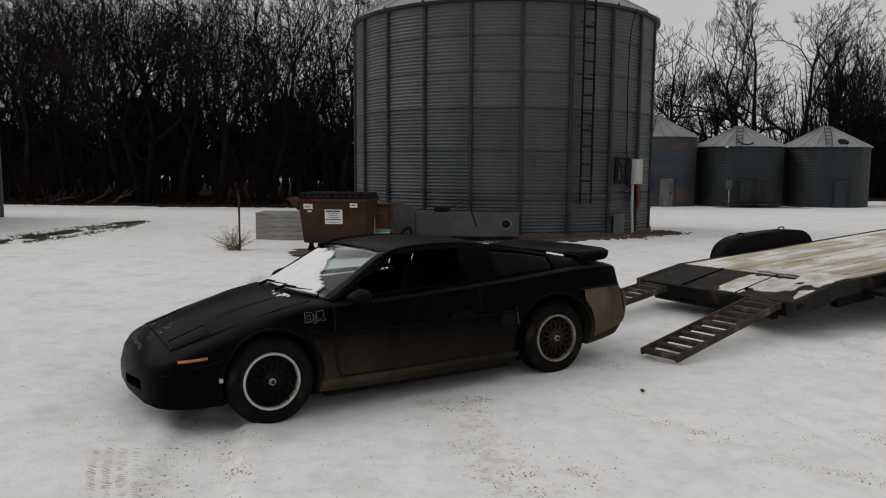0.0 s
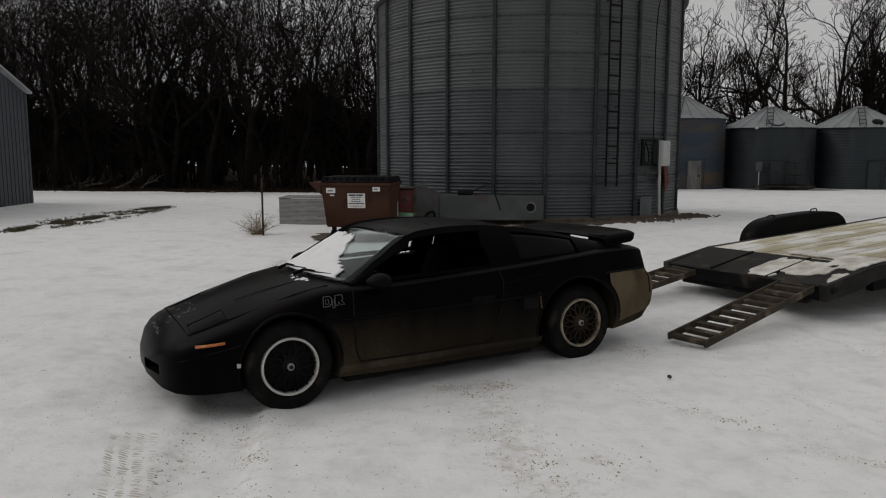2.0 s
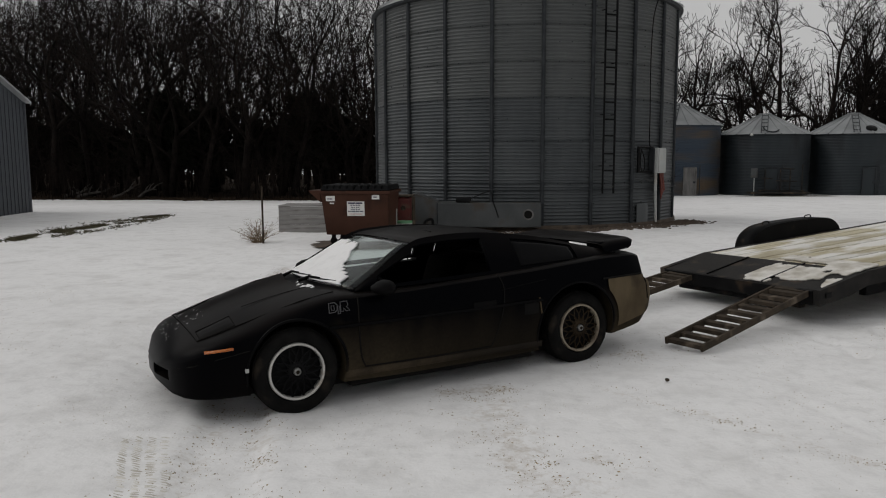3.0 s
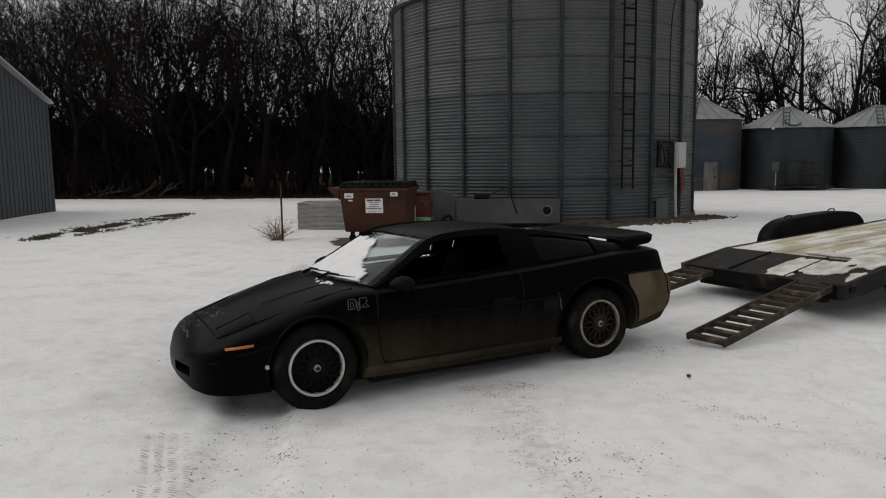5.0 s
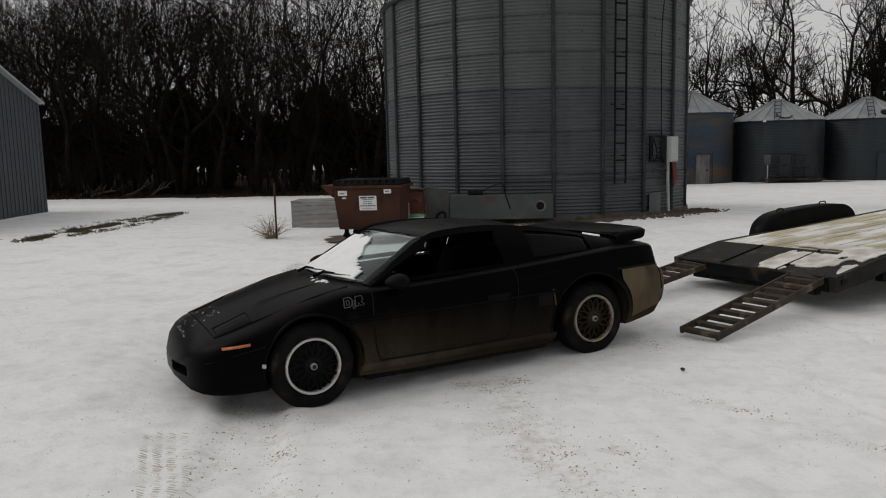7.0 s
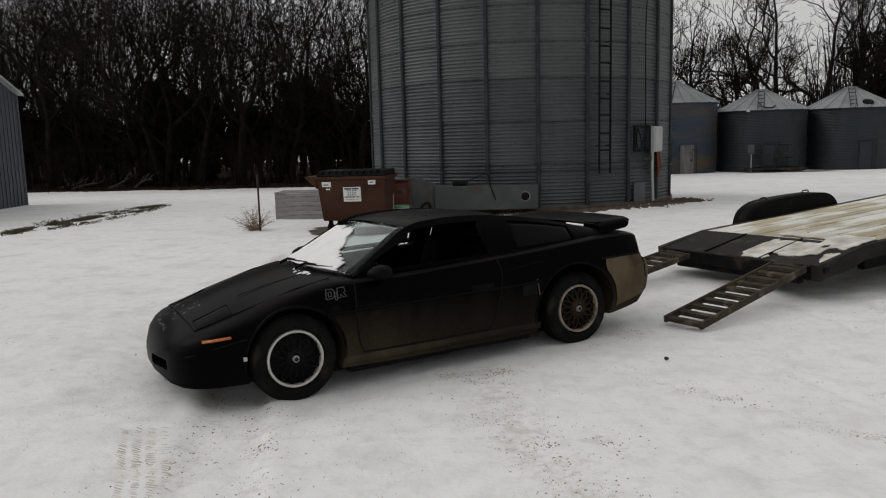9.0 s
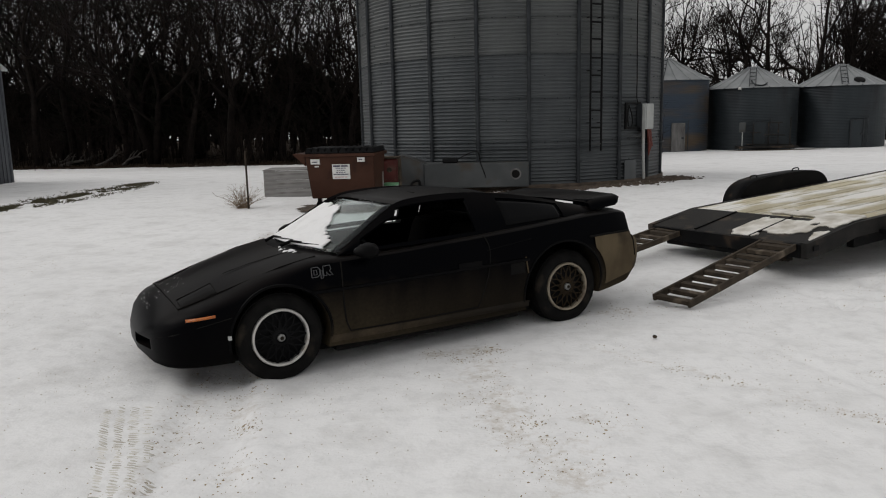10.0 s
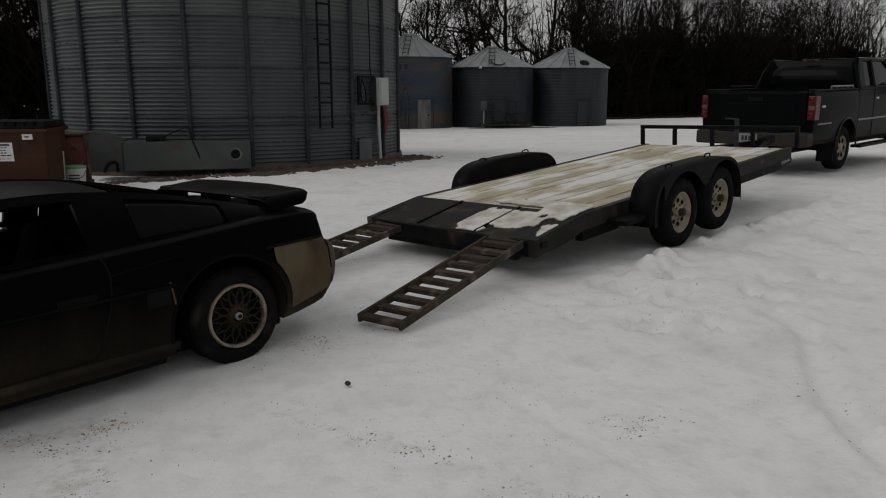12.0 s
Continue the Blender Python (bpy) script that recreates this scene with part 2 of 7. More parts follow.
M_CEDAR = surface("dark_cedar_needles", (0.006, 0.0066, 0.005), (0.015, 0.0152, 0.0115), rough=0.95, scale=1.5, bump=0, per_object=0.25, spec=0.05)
M_WEED = surface("dry_weed_straw", (0.15, 0.105, 0.065), (0.24, 0.175, 0.11), rough=0.9, scale=8, bump=0)
M_GRASS = surface("dead_grass", (0.040, 0.037, 0.017), (0.085, 0.073, 0.038), rough=0.95, scale=5, bump=0)
M_DIRT = surface("frozen_dirt", (0.048, 0.035, 0.026), (0.095, 0.072, 0.053), rough=0.95, scale=6, bump=0.4)
M_PRINTSNOW = surface("dirty_packed_snow", (0.42, 0.39, 0.335), (0.70, 0.68, 0.64), rough=0.9, scale=6, bump=0.2)
M_CRUMB = surface("frozen_mud_crumb", (0.17, 0.125, 0.068), (0.38, 0.295, 0.175), rough=0.95, scale=25, bump=0)
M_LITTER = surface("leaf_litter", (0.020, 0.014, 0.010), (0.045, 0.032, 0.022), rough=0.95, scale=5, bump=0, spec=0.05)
M_LIMB = surface("weathered_fallen_wood", (0.030, 0.027, 0.025), (0.075, 0.068, 0.062), rough=0.9, scale=4, bump=0.3, spec=0.1)
M_AMBER = surface("amber_lens", (0.34, 0.085, 0.012), (0.42, 0.12, 0.018), rough=0.25, scale=30, bump=0.02)
M_RED = surface("red_lens", (0.055, 0.002, 0.003), (0.085, 0.004, 0.004), rough=0.2, scale=40, bump=0.03, spec=0.25)
M_CLEARLENS = surface("clear_lens", (0.06, 0.048, 0.046), (0.09, 0.075, 0.072), rough=0.2, scale=30, bump=0.02, spec=0.25)
M_CHROME = surface("dull_chrome", (0.45, 0.45, 0.45), (0.58, 0.58, 0.57), rough=0.28, metal=0.9, scale=5, bump=0.03)
M_RING = surface("polished_rim_lip", (0.42, 0.41, 0.39), (0.54, 0.53, 0.50), rough=0.35, metal=0.35, scale=7, bump=0.04, stain=(0.26, 0.22, 0.17), stain_scale=6, stain_at=0.57)
M_RINGDIRTY = surface("muddy_rim_lip", (0.22, 0.185, 0.135), (0.30, 0.26, 0.20), rough=0.55, metal=0.2, scale=7, bump=0.06, stain=(0.13, 0.10, 0.07), stain_scale=6, stain_at=0.5)
M_GOLD = surface("brown_gold_spokes", (0.016, 0.011, 0.006), (0.032, 0.022, 0.012), rough=0.5, metal=0.2, scale=7, bump=0.06, spec=0.1)
M_HUB = surface("dull_hub_cap", (0.16, 0.16, 0.155), (0.24, 0.24, 0.23), rough=0.45, metal=0.3, scale=20, bump=0.05)
M_ROCKER = banded("mud_caked_rocker", (0.095, 0.072, 0.046), (0.006, 0.0055, 0.005), 0.10, 0.40, 0.6, wob=0.2, film=0.02, spec=0.08, along=((0, 0.4), (0.30, 0.18), (0.48, 0.30), (0.56, 0.8), (0.70, 1.0), (1, 1)))
M_DARKRIM = surface("black_wheel_face", (0.003, 0.003, 0.0035), (0.006, 0.006, 0.0065), rough=0.5, scale=7, bump=0.05, spec=0.08)
CAR_MUD = ((0.0, 1.0), (0.12, 0.8), (0.30, 0.30), (0.5, 0.45), (0.64, 0.85), (0.72, 1.0), (0.745, 0.10), (1.0, 0.02))
M_CAR = banded("dark_blue_black_paint", (0.052, 0.041, 0.026), (0.0008, 0.0009, 0.0016), 0.18, 0.60, 0.30, wob=0.16, film=0.0015, spec=0.025, along=CAR_MUD, dust_sheen=0.07)
M_CARTRIM = banded("black_car_trim", (0.042, 0.033, 0.022), (0.0022, 0.0022, 0.0026), 0.12, 0.34, 0.5, wob=0.12, film=0.010, spec=0.05, along=CAR_MUD)
M_CARTAN = surface("mud_coated_bumper", (0.062, 0.046, 0.027), (0.105, 0.081, 0.049), rough=0.85, scale=5, bump=0.2, stain=(0.028, 0.021, 0.014), stain_scale=4, stain_at=0.53, stretch=(1, 1, 0.5), spec=0.15)
M_TRUCK = banded("dark_green_grey_paint", (0.056, 0.047, 0.036), (0.0016, 0.0026, 0.0029), 0.22, 0.70, 0.35, metal=0.0, wob=0.2, film=0.004, spec=0.04)
M_TRUCKCHROME = banded("mud_splashed_chrome", (0.034, 0.028, 0.021), (0.026, 0.024, 0.022), 0.45, 0.80, 0.45, metal=0.1, wob=0.2, film=0.03, spec=0.12)
M_GLASS = glass("windscreen_glass", (0.62, 0.72, 0.70))
M_DARKGLASS = surface("dark_privacy_glass", (0.003, 0.003, 0.0035), (0.005, 0.005, 0.0055), rough=0.12, scale=2, bump=0, rough_var=0.03, spec=0.06)
# cabin cloth set near black to stand in for the shade inside the car
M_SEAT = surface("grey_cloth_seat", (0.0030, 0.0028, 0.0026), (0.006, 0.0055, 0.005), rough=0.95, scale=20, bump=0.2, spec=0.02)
M_TAN = surface("tan_metal_roof", (0.34, 0.28, 0.16), (0.42, 0.35, 0.21), rough=0.6, scale=1, bump=0.03)


def snow_material(name, mud=False):
    m, n, l, p = clean(name)
    co = n.new("ShaderNodeTexCoord")
    def noise_tex(scale, detail=6, rough=0.55):
        t = n.new("ShaderNodeTexNoise")
        t.inputs["Scale"].default_value, t.inputs["Detail"].default_value, t.inputs["Roughness"].default_value = scale, detail, rough
        l.new(co.outputs["Object"], t.inputs["Vector"])
        return t
    big, mid, fine = noise_tex(0.22, 8), noise_tex(1.7, 8, 0.6), noise_tex(38, 4)
    r = n.new("ShaderNodeValToRGB")
    r.color_ramp.elements[0].position, r.color_ramp.elements[1].position = 0.32, 0.62
    r.color_ramp.elements[0].color, r.color_ramp.elements[1].color = (0.79, 0.785, 0.785, 1), (0.86, 0.855, 0.855, 1)
    l.new(big.outputs["Fac"], r.inputs["Fac"])
    col = r.outputs["Color"]
    # packed and trodden patches are greyer
    pk = n.new("ShaderNodeMapRange")
    pk.inputs["From Min"].default_value, pk.inputs["From Max"].default_value, pk.inputs["To Max"].default_value = 0.50, 0.72, 0.55
    l.new(mid.outputs["Fac"], pk.inputs["Value"])
    grey = n.new("ShaderNodeMix")
    grey.data_type = "RGBA"
    grey.inputs["B"].default_value = (0.60, 0.59, 0.58, 1)
    l.new(pk.outputs[0], grey.inputs["Factor"])
    l.new(col, grey.inputs["A"])
    col = grey.outputs["Result"]
    # small trodden hollows and grains of grey
    sm_tex = noise_tex(7.5, 9, 0.68)
    sr = n.new("ShaderNodeMapRange")
    sr.inputs["From Min"].default_value, sr.inputs["From Max"].default_value, sr.inputs["To Max"].default_value = 0.49, 0.71, 0.38
    l.new(sm_tex.outputs["Fac"], sr.inputs["Value"])
    g2 = n.new("ShaderNodeMix")
    g2.data_type = "RGBA"
    g2.inputs["B"].default_value = (0.56, 0.555, 0.55, 1)
    l.new(sr.outputs[0], g2.inputs["Factor"])
    l.new(col, g2.inputs["A"])
    col = g2.outputs["Result"]
    if mud:
        # brown staining where wheels and boots have carried dirt
        at = n.new("ShaderNodeAttribute")
        at.attribute_name = "dirt"
        sp = noise_tex(16, 7, 0.72)
        ad = n.new("ShaderNodeMath")
        ad.operation = "MULTIPLY_ADD"
        ad.inputs[1].default_value = 0.38
        l.new(at.outputs["Fac"], ad.inputs[0])
        l.new(sp.outputs["Fac"], ad.inputs[2])
        ms = n.new("ShaderNodeMapRange")
        ms.inputs["From Min"].default_value, ms.inputs["From Max"].default_value, ms.inputs["To Max"].default_value = 0.62, 0.86, 0.45
        l.new(ad.outputs[0], ms.inputs["Value"])
        mx = n.new("ShaderNodeMix")
        mx.data_type = "RGBA"
        mx.inputs["B"].default_value = (0.36, 0.285, 0.195, 1)
        l.new(ms.outputs[0], mx.inputs["Factor"])
        l.new(col, mx.inputs["A"])
        col = mx.outputs["Result"]
    l.new(col, p.inputs["Base Color"])
    p.inputs["Roughness"].default_value = 0.75
    p.inputs["Specular IOR Level"].default_value = 0.3
    b1 = n.new("ShaderNodeBump")
    b1.inputs["Strength"].default_value, b1.inputs["Distance"].default_value = 0.55, 0.05
    l.new(mid.outputs["Fac"], b1.inputs["Height"])
    b2 = n.new("ShaderNodeBump")
    b2.inputs["Strength"].default_value, b2.inputs["Distance"].default_value = 0.35, 0.012
    l.new(fine.outputs["Fac"], b2.inputs["Height"])
    l.new(b1.outputs[0], b2.inputs["Normal"])
    l.new(b2.outputs[0], p.inputs["Normal"])
    return m


M_SNOW = snow_material("packed_snow", mud=True)
M_FRESH = snow_material("clean_snow")

# ---- building helpers ----


def part(name, bm, material, parent=None, label="", smooth=False, m=None):
    """Links a bmesh as one mesh object under a thing or part."""
    me = bpy.data.meshes.new(name)
    bmesh.ops.recalc_face_normals(bm, faces=bm.faces)
    bm.to_mesh(me)
    bm.free()
    if smooth:
        me.polygons.foreach_set("use_smooth", [True] * len(me.polygons))
    if material:
        me.materials.append(material)
    ob = new(name, me)
    if parent:
        ob.parent = parent
    if m is not None:
        ob.matrix_basis = m
    if label:
        ob["label"] = label
    return ob


def thing(name, label, category, m=None, group="", kind=""):
    ob = new(name)
    ob.empty_display_size = 0.3
    if m is not None:
        ob.matrix_basis = m
    return tagged(ob, label, category, group, kind)


def again(ob, parent, m):
    """The same part once more, on the same mesh."""
    o = new(ob.name.split(".")[0], ob.data)
    o.parent, o.matrix_basis = parent, m
    for k in ob.children:
        again(k, o, k.matrix_basis)
    if "label" in ob:
        o["label"] = ob["label"]
    return o


def box(bm, x0, x1, y0, y1, z0, z1, m=None, bevel=0.0):
    vs = [bm.verts.new((x, y, z)) for x in (x0, x1) for y in (y0, y1) for z in (z0, z1)]
    fs = [bm.faces.new([vs[i] for i in q]) for q in ((0, 1, 3, 2), (4, 6, 7, 5), (0, 4, 5, 1), (2, 3, 7, 6), (0, 2, 6, 4), (1, 5, 7, 3))]
    if bevel:
        es = list({e for f in fs for e in f.edges})
        made = bmesh.ops.bevel(bm, geom=es, offset=bevel, segments=2, affect="EDGES", profile=0.5)
        vs = list({v for f in made["faces"] for v in f.verts} | {v for v in vs if v.is_valid})
    if m is not None:
        for v in vs:
            v.co = m @ v.co
    return bm


def tube(bm, pts, r, n=8, cap=True):
    """A round bar along points; r a number or one for each point."""
    pts = [Vector(p) for p in pts]
    rs = r if isinstance(r, (list, tuple)) else [r] * len(pts)
    rings, side = [], None
    for i, p in enumerate(pts):
        d = (pts[min(i + 1, len(pts) - 1)] - pts[max(i - 1, 0)]).normalized()
        if side is None:
            side = d.orthogonal().normalized()
        side = (side - d * side.dot(d)).normalized()
        up = d.cross(side)
        rings.append([bm.verts.new(p + (side * math.cos(a) + up * math.sin(a)) * rs[i]) for a in (2 * math.pi * k / n for k in range(n))])
    for a, b in zip(rings, rings[1:]):
        for k in range(n):
            bm.faces.new((a[k], a[(k + 1) % n], b[(k + 1) % n], b[k]))
    if cap:
        bm.faces.new(rings[0][::-1])
        bm.faces.new(rings[-1])
    return bm


def lathe(bm, prof, n=32, m=None, close=False):
    """Turns (radius, height) points round z."""
    rings = []
    for r, z in prof:
        rings.append([bm.verts.new((r * math.cos(2 * math.pi * k / n), r * math.sin(2 * math.pi * k / n), z)) for k in range(n)] if r > 1e-6 else [bm.verts.new((0, 0, z))])
    pairs = list(zip(rings, rings[1:]))
    if close:
        pairs.append((rings[-1], rings[0]))
    for a, b in pairs:
        for k in range(n):
            q = [a[k % len(a)], a[(k + 1) % len(a)], b[(k + 1) % len(b)], b[k % len(b)]]
            q = list(dict.fromkeys(q))
            if len(q) > 2:
                bm.faces.new(q)
    if m is not None:
        for ring in rings:
            for v in ring:
                v.co = m @ v.co
    return bm


def sheet(bm, grid, thick=0.0):
    """A surface through a grid of points; with thick, closed on the far side."""
    vs = [[bm.verts.new(p) for p in row] for row in grid]
    for a, b in zip(vs, vs[1:]):
        for k in range(len(a) - 1):
            bm.faces.new((a[k], a[k + 1], b[k + 1], b[k]))
    if thick:
        bmesh.ops.recalc_face_normals(bm, faces=bm.faces)
        bmesh.ops.solidify(bm, geom=bm.faces[:], thickness=thick)
    return bm


def prism(bm, outline, y0, y1, m=None):
    """An outline in x, z drawn out along y."""
    a = [bm.verts.new((x, y0, z)) for x, z in outline]
    b = [bm.verts.new((x, y1, z)) for x, z in outline]
    k = len(outline)
    bm.faces.new(a)
    bm.faces.new(b[::-1])
    for i in range(k):
        bm.faces.new((a[i], b[i], b[(i + 1) % k], a[(i + 1) % k]))
    if m is not None:
        for v in a + b:
            v.co = m @ v.co
    return bm


def B():
    return bmesh.new()


def smooth_path(keys, x):
    """Monotone cubic through rows (x, values...), x rising."""
    k = np.array(keys, float)
    xs, ys = k[:, 0], k[:, 1:]
    h = np.diff(xs)[:, None]
    d = np.diff(ys, axis=0) / h
    t = np.zeros_like(ys)
    t[0], t[-1] = d[0], d[-1]
    for i in range(1, len(xs) - 1):
        a, b = d[i - 1], d[i]
        t[i] = np.where(a * b > 0, 2 * a * b / np.where(np.abs(a + b) < 1e-12, 1, a + b), 0)
    i = int(np.clip(np.searchsorted(xs, x) - 1, 0, len(xs) - 2))
    s = (x - xs[i]) / (xs[i + 1] - xs[i])
    hh = xs[i + 1] - xs[i]
    return (2 * s**3 - 3 * s**2 + 1) * ys[i] + (s**3 - 2 * s**2 + s) * hh * t[i] + (-2 * s**3 + 3 * s**2) * ys[i + 1] + (s**3 - s**2) * hh * t[i + 1]


def curve_through(pts, sub=6, closed=False):
    """Catmull-Rom through points."""
    p = [Vector(q) for q in pts]
    n = len(p)
    out = []
    for i in range(n if closed else n - 1):
        if closed:
            a, b, c, d = p[i - 1], p[i], p[(i + 1) % n], p[(i + 2) % n]
        else:
            a, b, c, d = p[max(i - 1, 0)], p[i], p[i + 1], p[min(i + 2, n - 1)]
        for k in range(sub):
            t = k / sub
            out.append(0.5 * (2 * b + (c - a) * t + (2 * a - 5 * b + 4 * c - d) * t * t + (3 * b - a - 3 * c + d) * t**3))
    if not closed:
        out.append(p[-1])
    return out


def carve(ob, cutters):
    """Cuts closed shapes out of a mesh, once and for all."""
    for bm in cutters:
        me = bpy.data.meshes.new("cut")
        bmesh.ops.recalc_face_normals(bm, faces=bm.faces)
        bm.to_mesh(me)
        bm.free()
        c = new("cut", me)
        c.parent = ob.parent
        md = ob.modifiers.new("cut", "BOOLEAN")
        md.operation, md.solver, md.object = "DIFFERENCE", "EXACT", c
        dg = bpy.context.evaluated_depsgraph_get()
        dg.update()
        done = bpy.data.meshes.new_from_object(ob.evaluated_get(dg))
        ob.modifiers.clear()
        old = ob.data
        done.name = old.name
        ob.data = done
        bpy.data.objects.remove(c)
        bpy.data.meshes.remove(me)
        bpy.data.meshes.remove(old)
    return ob


def edge_smooth(ob, degrees=35):
    """Smooth faces with sharp edges kept."""
    bm = bmesh.new()
    bm.from_mesh(ob.data)
    for f in bm.faces:
        f.smooth = True
    for e in bm.edges:
        e.smooth = len(e.link_faces) != 2 or e.calc_face_angle(0) < radians(degrees)
    bm.to_mesh(ob.data)
    bm.free()
    return ob


CAR = Matrix(((-0.8525, 0.5216, -0.0356, -0.3924), (-0.5224, -0.8525, 0.0191, 6.3912), (-0.0204, 0.0349, 0.9992, -0.1013), (0.0000, 0.0000, 0.0000, 1.0000)))

# heights of the yard at known places: x, y, z, reach
YARD = [(-0.9, 4.8, -0.02, 3), (1.0, 6.2, -0.02, 3), (1.6, 5.7, 0.0, 3), (0, 0, 0.0, 5), (5.3, 8.3, 0.06, 0.9), (6.0, 8.72, 0.115, 0.9), (5, 10, 0.0, 1.6), (7.5, 9.6, 0.12, 2.2), (-8, 4, 0, 6), (8, 2, 0.02, 6),
        (11.5, 13.2, 0.2, 4), (15, 15, 0.22, 5), (2.4, 16.4, 0.19, 2), (4.5, 18, 0.22, 3), (-2.2, 13.2, 0.08, 2.5), (-4.1, 14.2, 0.1, 3), (-4.2, 16.9, -0.06, 3), (-15.5, 25, 0.0, 6), (-10, 18, 0.02, 6),
        (1, 26, 0.0, 5), (16, 45, -0.56, 9), (10, 32, -0.2, 7), (-20, 45, -0.55, 14), (0, 45, -0.5, 12), (30, 30, -0.1, 12), (30, 50, -0.5, 14)]


def yard(x, y):
    w = s = 0.0
    for a, b, z, r in YARD:
        k = math.exp(-((x - a) ** 2 + (y - b) ** 2) / (2 * r * r)) + 1e-9
        w += k
        s += k * z
    far = min(1.0, max(0.0, (math.hypot(x, y - 15) - 45) / 40))
    z = (s / w) * (1 - far) - 0.5 * far
    # the shallow dip in which the car stands
    u, v = (x - CAR[0][3]) * CAR[0][0] + (y - CAR[1][3]) * CAR[1][0], (x - CAR[0][3]) * CAR[0][1] + (y - CAR[1][3]) * CAR[1][1]
    off = math.hypot(max(0.0, abs(u) - 1.35), max(0.0, abs(v) - 0.9))
    dip = math.exp(-(off / 0.8) ** 2)
    return z * (1 - dip) + (CAR[2][3] + CAR[2][0] * u + CAR[2][1] * v + 0.010) * dip

# ---- the yard: one sheet of snow out to the horizon ----
TRAILER = Matrix(((0.8612, -0.5082, 0, 3.395), (0.5082, 0.8612, 0, 7.469), (0, 0, 1, 0), (0, 0, 0, 1)))


# lines along which dirt was carried: points, half width, strength
DIRT_LINES = [
    ([(-2.73, 11.0), (-2.49, 9.2), (-2.01, 7.1), (-1.80, 6.1), (-1.66, 5.5)], 0.13, 0.90),
    ([(-2.43, 11.0), (-1.96, 8.2), (-1.58, 6.4), (-1.36, 5.6)], 0.13, 0.82),
    ([(-1.66, 5.5), (-1.42, 4.5), (-1.20, 3.5), (-1.0, 2.4)], 0.12, 0.50),
    ([(-1.36, 5.6), (-1.12, 4.6), (-0.82, 3.6), (-0.6, 2.6)], 0.12, 0.50),
    ([(0.05, 5.47), (0.36, 5.62)], 0.13, 1.0),
    ([(0.36, 5.25), (0.38, 4.6), (0.55, 4.1), (0.75, 3.6), (0.9, 3.0)], 0.17, 0.85),
    ([(0.88, 4.28), (1.04, 4.12)], 0.11, 0.9),
    ([(1.15, 5.5), (1.45, 5.22), (1.66, 5.02), (1.95, 4.65), (2.25, 4.28), (2.7, 3.9)], 0.06, 0.7),
    ([(2.80, 4.85), (3.0, 4.80)], 0.09, 0.6),
    ([(0.9, 6.75), (1.5, 6.45), (1.9, 6.5)], 0.12, 0.6),
]
RUTS = [([(4.75, 6.4), (4.67, 5.8), (4.25, 5.2), (3.95, 4.75), (3.75, 4.25), (3.6, 3.6)], 0.08, 0.026), ([(2.35, 5.6), (2.5, 4.9), (2.75, 4.2)], 0.05, 0.010),
        ([(-2.58, 10.9), (-2.22, 8.7), (-1.78, 6.7), (-1.50, 5.5), (-1.27, 4.5), (-1.0, 3.5), (-0.75, 2.4)], 0.20, 0.022)]


def gap(x, y, pts):
    best = 9.0
    for (x0, y0), (x1, y1) in zip(pts, pts[1:]):
        dx, dy = x1 - x0, y1 - y0
        t = min(1, max(0, ((x - x0) * dx + (y - y0) * dy) / (dx * dx + dy * dy)))
        best = min(best, math.hypot(x - x0 - t * dx, y - y0 - t * dy))
    return best


